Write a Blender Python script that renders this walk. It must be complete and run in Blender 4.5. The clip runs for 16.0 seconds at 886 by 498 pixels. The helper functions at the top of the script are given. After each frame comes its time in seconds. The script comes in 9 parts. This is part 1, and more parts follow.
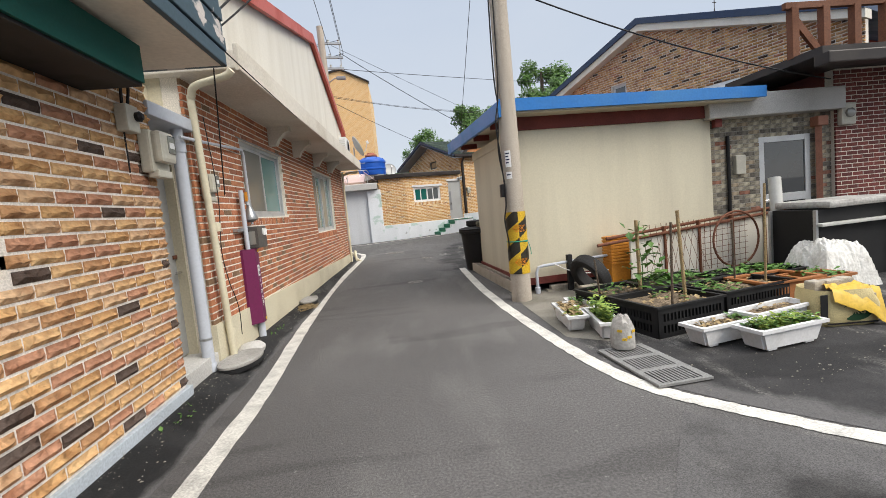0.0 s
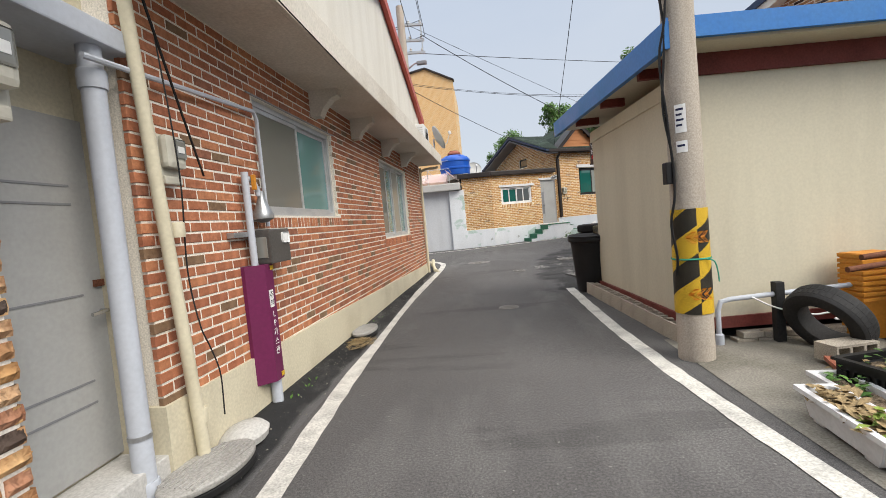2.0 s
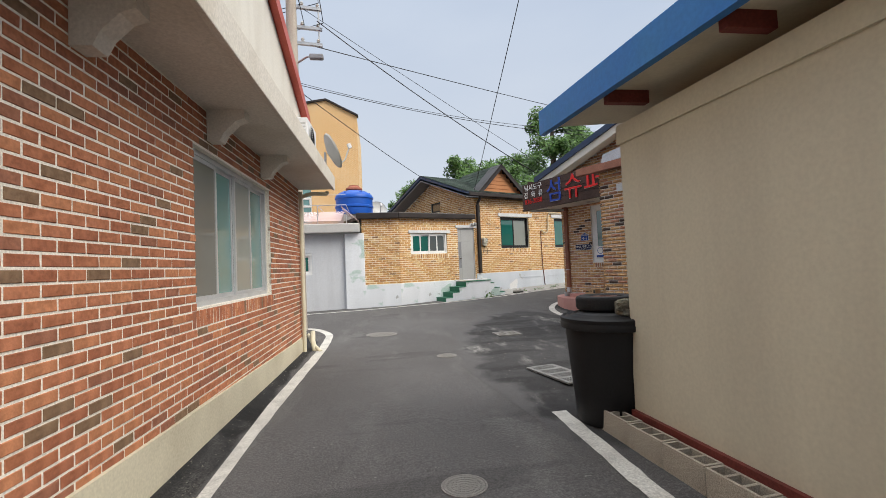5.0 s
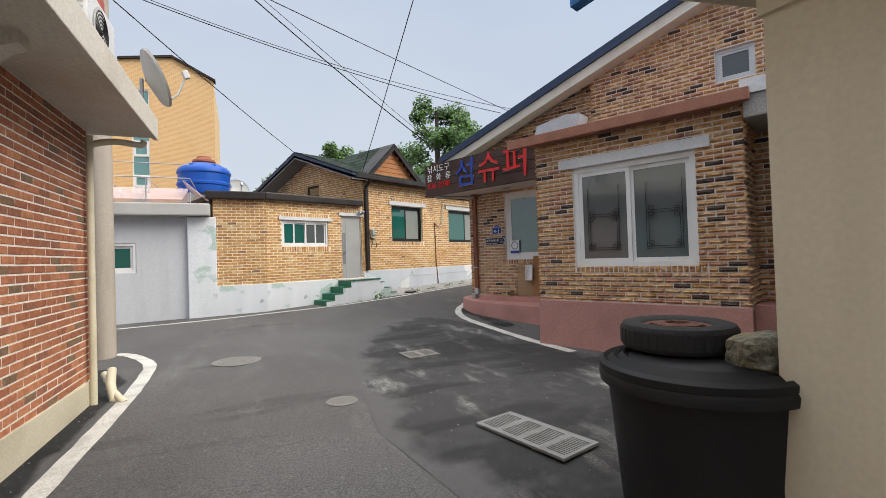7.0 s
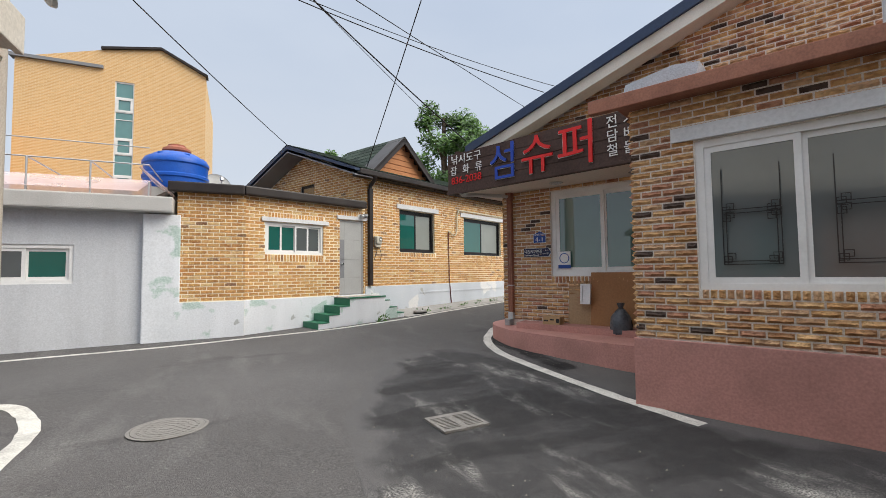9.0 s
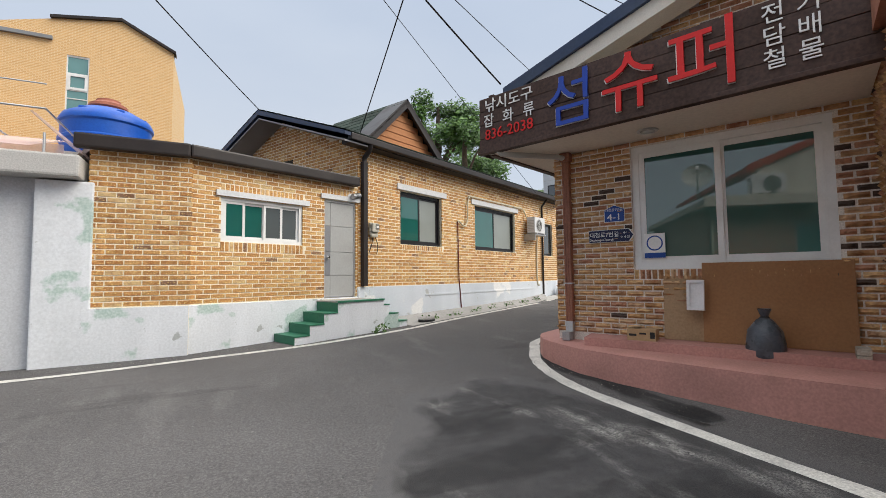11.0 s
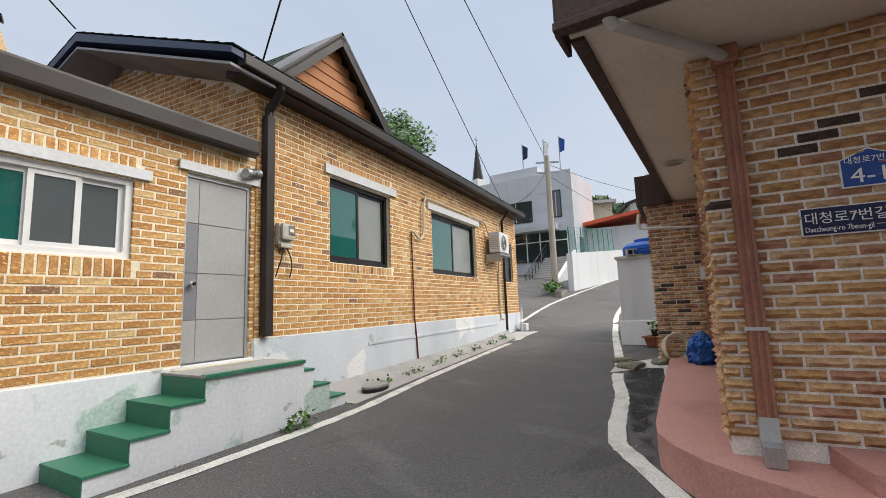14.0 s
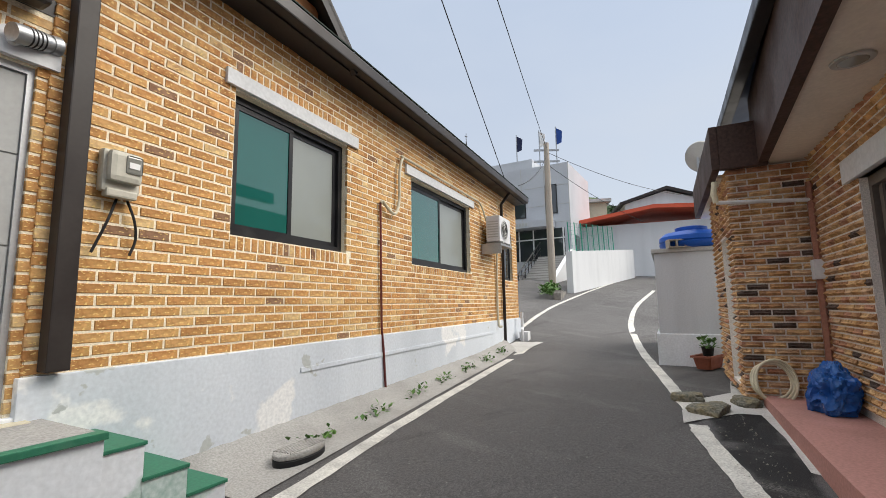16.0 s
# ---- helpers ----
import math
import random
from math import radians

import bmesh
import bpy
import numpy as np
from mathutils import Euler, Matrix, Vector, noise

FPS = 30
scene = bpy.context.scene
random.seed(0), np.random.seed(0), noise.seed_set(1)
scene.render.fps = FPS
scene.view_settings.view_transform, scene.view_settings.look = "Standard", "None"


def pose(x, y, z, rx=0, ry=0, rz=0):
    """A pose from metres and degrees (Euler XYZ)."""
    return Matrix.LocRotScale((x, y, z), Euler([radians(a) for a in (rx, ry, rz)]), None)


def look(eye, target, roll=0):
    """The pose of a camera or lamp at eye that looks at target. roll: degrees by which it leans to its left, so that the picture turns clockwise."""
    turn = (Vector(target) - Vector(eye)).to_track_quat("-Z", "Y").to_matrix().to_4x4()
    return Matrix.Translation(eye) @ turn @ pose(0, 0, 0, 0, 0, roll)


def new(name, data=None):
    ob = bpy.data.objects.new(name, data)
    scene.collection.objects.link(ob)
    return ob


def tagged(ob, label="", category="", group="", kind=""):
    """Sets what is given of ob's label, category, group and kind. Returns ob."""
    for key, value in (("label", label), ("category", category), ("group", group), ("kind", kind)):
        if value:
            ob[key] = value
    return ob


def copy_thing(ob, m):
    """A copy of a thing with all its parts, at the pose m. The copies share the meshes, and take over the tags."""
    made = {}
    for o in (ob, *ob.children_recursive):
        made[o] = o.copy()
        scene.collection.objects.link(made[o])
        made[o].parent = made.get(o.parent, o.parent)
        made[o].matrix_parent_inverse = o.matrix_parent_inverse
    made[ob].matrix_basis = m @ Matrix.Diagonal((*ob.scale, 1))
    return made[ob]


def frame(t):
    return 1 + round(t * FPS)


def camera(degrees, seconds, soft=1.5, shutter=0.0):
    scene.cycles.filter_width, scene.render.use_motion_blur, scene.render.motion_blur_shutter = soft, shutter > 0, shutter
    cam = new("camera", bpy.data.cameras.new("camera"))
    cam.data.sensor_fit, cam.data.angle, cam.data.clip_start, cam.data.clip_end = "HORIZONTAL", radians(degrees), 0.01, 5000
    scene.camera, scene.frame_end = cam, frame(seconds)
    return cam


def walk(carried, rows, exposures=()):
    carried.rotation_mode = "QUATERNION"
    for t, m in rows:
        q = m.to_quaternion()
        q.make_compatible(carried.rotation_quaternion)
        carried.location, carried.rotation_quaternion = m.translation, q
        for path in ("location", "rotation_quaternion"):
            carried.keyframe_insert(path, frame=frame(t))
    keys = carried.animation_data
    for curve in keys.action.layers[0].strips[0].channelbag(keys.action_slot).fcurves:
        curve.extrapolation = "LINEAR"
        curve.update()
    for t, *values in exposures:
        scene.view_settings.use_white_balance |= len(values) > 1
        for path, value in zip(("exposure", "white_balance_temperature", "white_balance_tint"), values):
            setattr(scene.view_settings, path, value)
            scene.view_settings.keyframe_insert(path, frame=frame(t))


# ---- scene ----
cam = camera(89.4, 16.0, soft=0.7)
METRES, EYE, TILT, LEAN, TURN = 20.0, 1.5, 0.0, 0.0, -5.1
ROWS = [
    (0.0, 0.0, 0.0, 0.0, -0.48, -5.0, 5.47),
    (0.5, -0.0049, 0.0295, -0.0005, 0.9, -5.45, 5.52),
    (1.0, -0.0065, 0.0608, -0.0021, 3.94, -4.93, 5.47),
    (1.5, -0.0139, 0.0905, -0.0021, 7.43, -3.99, 5.53),
    (2.0, -0.0164, 0.1207, -0.0029, 10.06, -3.34, 5.21),
    (2.5, -0.023, 0.1539, -0.004, 10.18, -2.53, 4.86),
    (3.0, -0.0247, 0.1854, -0.003, 9.37, -1.78, 4.03),
    (3.5, -0.0286, 0.2186, -0.0032, 7.54, -0.61, 3.46),
    (4.0, -0.0336, 0.2511, -0.0008, 5.02, 0.68, 2.94),
    (4.5, -0.037, 0.284, 0.0003, 1.55, 1.57, 2.69),
    (5.0, -0.0449, 0.3157, 0.0015, -3.12, 2.2, 2.44),
    (7.5, -0.0482, 0.4663, 0.0028, -21.11, 1.07, 1.3),
    (8.0, -0.043, 0.4957, 0.0021, -21.8, 1.39, 0.85),
    (8.5, -0.0409, 0.5247, 0.0029, -20.78, 2.07, 0.79),
    (9.0, -0.0372, 0.5548, 0.002, -19.56, 3.02, 0.66),
    (11.5, -0.0173, 0.7139, -0.0057, -22.23, 3.98, 0.25),
    (12.0, -0.0114, 0.7434, -0.0053, -23.4, 5.35, -0.16),
    (12.5, -0.0054, 0.7764, -0.0041, -25.92, 7.01, -0.02),
    (13.0, 0.0015, 0.8073, -0.0028, -28.57, 7.77, 0.92),
    (13.5, 0.0071, 0.8384, -0.002, -30.6, 7.8, 2.23),
    (14.0, 0.0155, 0.8663, -0.0007, -32.66, 7.23, 2.08),
    (14.5, 0.0318, 0.8922, -0.0002, -34.14, 6.38, 1.29),
    (15.0, 0.045, 0.9197, 0.0011, -34.86, 5.83, 1.0),
    (15.5, 0.0658, 0.9422, 0.0012, -34.7, 6.26, 0.86),
    (16.0, 0.0839, 0.9676, 0.0022, -34.5, 7.15, 0.94),
]
walk(cam, [(t, pose(0, 0, EYE, TILT, LEAN, TURN) @ pose(METRES * x, METRES * y, METRES * z, 90 + pitch, roll, yaw)) for t, x, y, z, yaw, pitch, roll in ROWS], exposures=[(0.0, 0.6), (16.0, 0.6)])

# ---- world and light: bright overcast sky, soft sun behind cloud ----
SUN_EL, SUN_AZ = radians(42), radians(128)
world = bpy.data.worlds.new("overcast_sky")
scene.world = world
world.use_nodes = True
wn, wl = world.node_tree.nodes, world.node_tree.links
wn.clear()
w_out, w_bg = wn.new("ShaderNodeOutputWorld"), wn.new("ShaderNodeBackground")
w_sky = wn.new("ShaderNodeTexSky")
w_sky.sky_type, w_sky.sun_disc = "NISHITA", False
w_sky.sun_elevation, w_sky.sun_rotation = SUN_EL, SUN_AZ
w_co, w_sep = wn.new("ShaderNodeTexCoord"), wn.new("ShaderNodeSeparateXYZ")
w_zen = wn.new("ShaderNodeValToRGB")
w_zen.color_ramp.elements[0].position, w_zen.color_ramp.elements[0].color = 0.0, (3.95, 4.15, 4.45, 1)
w_zen.color_ramp.elements[1].position, w_zen.color_ramp.elements[1].color = 0.97, (20.0, 20.0, 20.0, 1)
mid_stop = w_zen.color_ramp.elements.new(0.62)
mid_stop.color = (3.45, 3.95, 4.75, 1)
w_map, w_noise = wn.new("ShaderNodeMapping"), wn.new("ShaderNodeTexNoise")
w_map.inputs["Scale"].default_value = (1.0, 1.0, 2.6)
w_noise.inputs["Scale"].default_value, w_noise.inputs["Detail"].default_value = 2.2, 5
w_rng = wn.new("ShaderNodeMapRange")
w_rng.inputs[1].default_value, w_rng.inputs[2].default_value = 0.3, 0.75
w_rng.inputs[3].default_value, w_rng.inputs[4].default_value = 0.80, 0.97
w_mix = wn.new("ShaderNodeMixRGB")
wl.new(w_co.outputs["Generated"], w_sep.inputs[0])
wl.new(w_sep.outputs["Z"], w_zen.inputs[0])
wl.new(w_co.outputs["Generated"], w_map.inputs[0])
wl.new(w_map.outputs[0], w_noise.inputs["Vector"])
wl.new(w_noise.outputs["Fac"], w_rng.inputs[0])
wl.new(w_rng.outputs[0], w_mix.inputs[0])
wl.new(w_sky.outputs[0], w_mix.inputs[1])
wl.new(w_zen.outputs[0], w_mix.inputs[2])
wl.new(w_mix.outputs[0], w_bg.inputs[0])
w_bg.inputs[1].default_value = 0.115
wl.new(w_bg.outputs[0], w_out.inputs[0])
sun_data = bpy.data.lights.new("sun", "SUN")
sun_data.energy, sun_data.angle, sun_data.color = 2.3, radians(40), (1.0, 0.93, 0.82)
sun = new("sun", sun_data)
sun.matrix_world = look((0, 0, 30), (-math.sin(SUN_AZ) * math.cos(SUN_EL), -math.cos(SUN_AZ) * math.cos(SUN_EL), 30 - math.sin(SUN_EL)))

# ---- materials ----


def nodes_of(name, rough=0.8, metal=0.0, spec=0.5):
    m = bpy.data.materials.new(name)
    m.use_nodes = True
    nt = m.node_tree
    b = nt.nodes["Principled BSDF"]
    b.inputs["Roughness"].default_value = rough
    b.inputs["Metallic"].default_value = metal
    b.inputs["Specular IOR Level"].default_value = spec
    return m, nt.nodes, nt.links, b


def noise_fac(n, l, scale, lo=0.35, hi=0.65, detail=6, stretch=None, seed=0.0, vec=None):
    """A soft 0 to 1 noise in object space."""
    tc = n.new("ShaderNodeTexCoord")
    mp = n.new("ShaderNodeMapping")
    mp.inputs["Location"].default_value = (seed, seed * 1.7, seed * 0.6)
    if stretch:
        mp.inputs["Scale"].default_value = stretch
    l.new(tc.outputs["Object"], mp.inputs[0])
    t = n.new("ShaderNodeTexNoise")
    t.inputs["Scale"].default_value, t.inputs["Detail"].default_value = scale, detail
    l.new(mp.outputs[0], t.inputs["Vector"])
    r = n.new("ShaderNodeMapRange")
    r.inputs[1].default_value, r.inputs[2].default_value = lo, hi
    l.new(t.outputs["Fac"], r.inputs[0])
    return r.outputs[0], t.outputs["Fac"]


def mixc(n, l, fac, a, b, kind="MIX"):
    x = n.new("ShaderNodeMixRGB")
    x.blend_type = kind
    for sock, v in ((x.inputs[0], fac), (x.inputs[1], a), (x.inputs[2], b)):
        if isinstance(v, (int, float)):
            sock.default_value = v
        elif isinstance(v, tuple):
            sock.default_value = (*v, 1)
        else:
            l.new(v, sock)
    return x.outputs[0]


def bump(n, l, b, height, strength=0.3, dist=0.01):
    k = n.new("ShaderNodeBump")
    k.inputs["Strength"].default_value, k.inputs["Distance"].default_value = strength, dist
    l.new(height, k.inputs["Height"])
    l.new(k.outputs[0], b.inputs["Normal"])


def surf(name, base, stain, rough=0.8, metal=0.0, coarse=1.3, fine=60.0, grain=0.12, amount=0.6, bumps=0.2, bdist=0.004, spec=0.28, streak=False, lo=0.45, hi=0.7):
    """A surface with broad stains and fine grain."""
    m, n, l, b = nodes_of(name, rough, metal, spec)
    f1, _ = noise_fac(n, l, coarse, lo, hi, 8, (3, 3, 0.35) if streak else None, len(name))
    f2, raw = noise_fac(n, l, fine, 0.3, 0.7, 3, None, 3.1)
    am = n.new("ShaderNodeMath")
    am.operation = "MULTIPLY"
    am.inputs[1].default_value = amount
    l.new(f1, am.inputs[0])
    c = mixc(n, l, am.outputs[0], base, stain)
    dark = tuple(v * (1 - grain * 2) for v in (1, 1, 1))
    g2 = mixc(n, l, f2, dark, (1 + grain, 1 + grain, 1 + grain))
    c = mixc(n, l, 1.0, c, g2, "MULTIPLY")
    l.new(c, b.inputs["Base Color"])
    rr = n.new("ShaderNodeMapRange")
    rr.inputs[3].default_value, rr.inputs[4].default_value = max(rough - 0.08, 0.02), min(rough + 0.1, 1)
    l.new(f1, rr.inputs[0])
    l.new(rr.outputs[0], b.inputs["Roughness"])
    bump(n, l, b, raw, bumps, bdist)
    return m


def pick(name, stops, rough=0.85, mottle=None, bumps=0.5, bdist=0.004, scale=45.0, fleck=None):
    """Bricks and other repeats: a colour each, from the object's and the island's random."""
    m, n, l, b = nodes_of(name, rough, 0, 0.3)
    oi, ge = n.new("ShaderNodeObjectInfo"), n.new("ShaderNodeNewGeometry")
    ad, fr = n.new("ShaderNodeMath"), n.new("ShaderNodeMath")
    fr.operation = "FRACT"
    l.new(oi.outputs["Random"], ad.inputs[0])
    l.new(ge.outputs["Random Per Island"], ad.inputs[1])
    l.new(ad.outputs[0], fr.inputs[0])
    r = n.new("ShaderNodeValToRGB")
    r.color_ramp.interpolation = "CONSTANT"
    es = r.color_ramp.elements
    es[0].position, es[0].color = stops[0][0], (*stops[0][1], 1)
    es[1].position, es[1].color = stops[1][0], (*stops[1][1], 1)
    for p, col in stops[2:]:
        e = es.new(p)
        e.color = (*col, 1)
    l.new(fr.outputs[0], r.inputs[0])
    c = r.outputs[0]
    f1, raw = noise_fac(n, l, scale, 0.3, 0.7, 5, None, 1.0)
    if mottle:
        f0, _ = noise_fac(n, l, scale * 0.28, 0.42, 0.66, 4, None, 5.0)
        hm = n.new("ShaderNodeMath")
        hm.operation = "MULTIPLY"
        hm.inputs[1].default_value = 0.75
        l.new(f0, hm.inputs[0])
        c = mixc(n, l, hm.outputs[0], c, mixc(n, l, 1.0, c, mottle, "MULTIPLY"))
    c = mixc(n, l, 1.0, c, mixc(n, l, f1, (0.78, 0.78, 0.78), (1.14, 1.14, 1.14)), "MULTIPLY")
    if fleck:
        f8, _ = noise_fac(n, l, 34, 0.60, 0.63, 2, (1, 1, 2.2), 15.0)
        c = mixc(n, l, f8, c, fleck)
        f10, _ = noise_fac(n, l, 9, 0.5, 0.7, 3, (1, 1, 2.0), 31.0)
        c = mixc(n, l, f10, c, mixc(n, l, 1.0, c, (1.12, 1.18, 1.15), "MULTIPLY"))
    f9, _ = noise_fac(n, l, 0.7, 0.4, 0.75, 6, None, 9.0)
    c = mixc(n, l, 1.0, c, mixc(n, l, f9, (0.84, 0.84, 0.84), (1.08, 1.08, 1.08)), "MULTIPLY")
    l.new(c, b.inputs["Base Color"])
    bump(n, l, b, raw, bumps, bdist)
    return m


def glassy(name, tint, rough=0.03, spec=0.9, amount=0.15):
    """A pane with something dull behind it: dark, glossy."""
    m, n, l, b = nodes_of(name, rough, 0.0, spec)
    f, _ = noise_fac(n, l, 1.5, 0.3, 0.7, 3)
    l.new(mixc(n, l, f, tint, tuple(v * (1 + amount) for v in tint)), b.inputs["Base Color"])
    b.inputs["Coat Weight"].default_value = 0.5
    b.inputs["Coat Roughness"].default_value = 0.02
    return m




def asphalt():
    m, n, l, b = nodes_of("asphalt", 0.92, 0, 0.3)
    f1, _ = noise_fac(n, l, 0.35, 0.42, 0.66, 8, None, 2.0)
    f2, _ = noise_fac(n, l, 2.2, 0.55, 0.8, 10, (1, 0.3, 1), 7.0)
    f3, raw = noise_fac(n, l, 170, 0.3, 0.7, 2, None, 1.0)
    f5, _ = noise_fac(n, l, 62, 0.40, 0.62, 3, None, 5.0)
    f6, _ = noise_fac(n, l, 1.6, 0.60, 0.66, 10, (0.25, 1.4, 1), 17.0)
    f7, _ = noise_fac(n, l, 26, 0.70, 0.73, 3, None, 27.0)
    c = mixc(n, l, f1, (0.094, 0.090, 0.089), (0.122, 0.117, 0.116))
    c = mixc(n, l, f2, c, (0.150, 0.145, 0.141))
    c = mixc(n, l, f6, c, mixc(n, l, 1.0, c, (0.80, 0.80, 0.80), "MULTIPLY"))
    c = mixc(n, l, f7, c, (0.20, 0.195, 0.185))
    c = mixc(n, l, 1.0, c, mixc(n, l, f5, (0.76, 0.76, 0.76), (1.18, 1.18, 1.18)), "MULTIPLY")
    c = mixc(n, l, 1.0, c, mixc(n, l, f3, (0.62, 0.62, 0.62), (1.32, 1.32, 1.32)), "MULTIPLY")
    l.new(c, b.inputs["Base Color"])
    bump(n, l, b, raw, 0.8, 0.006)
    return m


def old_asphalt(name="old_asphalt", dust=(0.36, 0.35, 0.33), base=(0.046, 0.045, 0.046)):
    """Dark, dusty, cracked asphalt that fades into the lane's own at the edge of its patch."""
    m, n, l, b = nodes_of(name, 0.9, 0, 0.3)
    f1, _ = noise_fac(n, l, 1.5, 0.53, 0.68, 14, (1.6, 0.5, 1), 4.0)
    fs, _ = noise_fac(n, l, 75, 0.36, 0.60, 4, None, 33.0)
    fb, _ = noise_fac(n, l, 7, 0.34, 0.62, 10, (1.4, 0.6, 1), 41.0)
    for f_ in (fs, fb):
        mu = n.new("ShaderNodeMath")
        mu.operation = "MULTIPLY"
        l.new(f1, mu.inputs[0])
        l.new(f_, mu.inputs[1])
        f1 = mu.outputs[0]
    f4, _ = noise_fac(n, l, 0.8, 0.50, 0.545, 12, (0.5, 1.6, 1), 14.0)
    f3, raw = noise_fac(n, l, 150, 0.3, 0.7, 2, None, 1.0)
    f2, _ = noise_fac(n, l, 6, 0.45, 0.7, 8, None, 8.0)
    c = mixc(n, l, f1, base, dust)
    c = mixc(n, l, f4, c, mixc(n, l, 1.0, c, (0.62, 0.62, 0.62), "MULTIPLY"))
    c = mixc(n, l, f2, c, mixc(n, l, 1.0, c, (1.35, 1.35, 1.32), "MULTIPLY"))
    at = n.new("ShaderNodeAttribute")
    at.attribute_name = "inner"
    fe, _ = noise_fac(n, l, 1.7, 0.25, 0.75, 8, None, 20.0)
    ad, rg = n.new("ShaderNodeMath"), n.new("ShaderNodeMapRange")
    l.new(at.outputs["Fac"], ad.inputs[0])
    l.new(fe, ad.inputs[1])
    rg.inputs[1].default_value, rg.inputs[2].default_value = 0.75, 1.15
    l.new(ad.outputs[0], rg.inputs[0])
    c = mixc(n, l, rg.outputs[0], (0.095, 0.092, 0.092), c)
    c = mixc(n, l, 1.0, c, mixc(n, l, f3, (0.55, 0.55, 0.55), (1.35, 1.35, 1.35)), "MULTIPLY")
    l.new(c, b.inputs["Base Color"])
    bump(n, l, b, raw, 0.6, 0.005)
    return m


def plaster_peel(name="flaked_white_paint", old=((0.40, 0.54, 0.49), (0.56, 0.64, 0.61)), coat=((0.76, 0.785, 0.815), (0.64, 0.665, 0.69))):
    """Limewash that has flaked in patches down to an older coat."""
    m, n, l, b = nodes_of(name, 0.85, 0, 0.3)
    f1, _ = noise_fac(n, l, 1.15, 0.585, 0.61, 10, None, 11.0)
    f2, _ = noise_fac(n, l, 4, 0.66, 0.68, 9, None, 2.0)
    f3, raw = noise_fac(n, l, 35, 0.3, 0.7, 4)
    f4, _ = noise_fac(n, l, 0.9, 0.4, 0.75, 8, (2, 2, 0.4), 6.0)
    c = mixc(n, l, f4, *coat)
    c = mixc(n, l, f1, c, mixc(n, l, f3, *old))
    c = mixc(n, l, f2, c, (0.46, 0.48, 0.47))
    c = mixc(n, l, 1.0, c, mixc(n, l, f3, (0.9, 0.9, 0.9), (1.05, 1.05, 1.05)), "MULTIPLY")
    l.new(c, b.inputs["Base Color"])
    bump(n, l, b, raw, 0.12, 0.005)
    return m


def leafy(name, a, c2, scale=3.0):
    m, n, l, b = nodes_of(name, 0.6, 0, 0.35)
    ge = n.new("ShaderNodeNewGeometry")
    c = mixc(n, l, ge.outputs["Random Per Island"], a, c2)
    f, _ = noise_fac(n, l, scale, 0.3, 0.7, 4)
    c = mixc(n, l, 1.0, c, mixc(n, l, f, (0.65, 0.65, 0.65), (1.25, 1.25, 1.25)), "MULTIPLY")
    l.new(c, b.inputs["Base Color"])
    b.inputs["Subsurface Weight"].default_value = 0.0
    return m


MT = {}
MT["asphalt"] = asphalt()
MT["old_asphalt"] = old_asphalt()
MT["line"] = surf("road_paint", (0.60, 0.585, 0.54), (0.30, 0.29, 0.275), 0.8, coarse=4.5, fine=70, grain=0.16, amount=0.6, bumps=0.4)
MT["concrete"] = surf("concrete", (0.36, 0.35, 0.33), (0.22, 0.21, 0.195), 0.9, coarse=1.6, fine=70, grain=0.13, bumps=0.4)
MT["concrete_light"] = surf("pale_concrete", (0.50, 0.49, 0.47), (0.33, 0.32, 0.30), 0.9, coarse=1.2, fine=60, grain=0.1, bumps=0.3)
MT["block"] = surf("concrete_block", (0.42, 0.375, 0.31), (0.25, 0.22, 0.185), 0.95, coarse=3, fine=120, grain=0.2, bumps=0.6)
MT["mortar_light"] = surf("pale_mortar", (0.80, 0.75, 0.66), (0.66, 0.61, 0.53), 0.95, coarse=2, fine=90, grain=0.12, bumps=0.5)
MT["mortar_warm"] = surf("warm_mortar", (0.88, 0.79, 0.61), (0.76, 0.66, 0.49), 0.95, coarse=2, fine=90, grain=0.12, bumps=0.5)
MT["mortar_grey"] = surf("grey_mortar", (0.76, 0.71, 0.65), (0.60, 0.55, 0.50), 0.95, coarse=2, fine=90, grain=0.12, bumps=0.5)
MT["mortar_old"] = surf("sooty_mortar", (0.30, 0.28, 0.25), (0.13, 0.12, 0.11), 0.95, coarse=1.5, fine=90, grain=0.15, amount=0.9, bumps=0.5)
MT["brick_red"] = pick("red_brick", [(0.0, (0.43, 0.165, 0.085)), (0.22, (0.48, 0.19, 0.10)), (0.45, (0.39, 0.145, 0.078)), (0.64, (0.52, 0.22, 0.11)), (0.84, (0.24, 0.15, 0.09)), (0.91, (0.33, 0.14, 0.085))], 0.75, (0.75, 0.7, 0.66))
MT["brick_tan"] = pick("tan_brick", [(0.0, (0.59, 0.32, 0.115)), (0.25, (0.66, 0.38, 0.15)), (0.5, (0.52, 0.265, 0.095)), (0.7, (0.61, 0.31, 0.11)), (0.86, (0.72, 0.50, 0.25)), (0.975, (0.30, 0.17, 0.10))], 0.8, (0.66, 0.50, 0.40), 0.6, 0.004, 38, (0.80, 0.56, 0.22))
MT["brick_rough"] = pick("rough_faced_brick", [(0.0, (0.66, 0.40, 0.18)), (0.2, (0.74, 0.48, 0.24)), (0.42, (0.56, 0.32, 0.16)), (0.58, (0.70, 0.47, 0.28)), (0.76, (0.55, 0.29, 0.18)), (0.93, (0.11, 0.08, 0.066))], 0.8, (0.45, 0.33, 0.26), 1.0, 0.03, 24)
MT["brick_dark"] = pick("maroon_brick", [(0.0, (0.17, 0.05, 0.042)), (0.35, (0.21, 0.06, 0.05)), (0.7, (0.14, 0.045, 0.04))], 0.8)
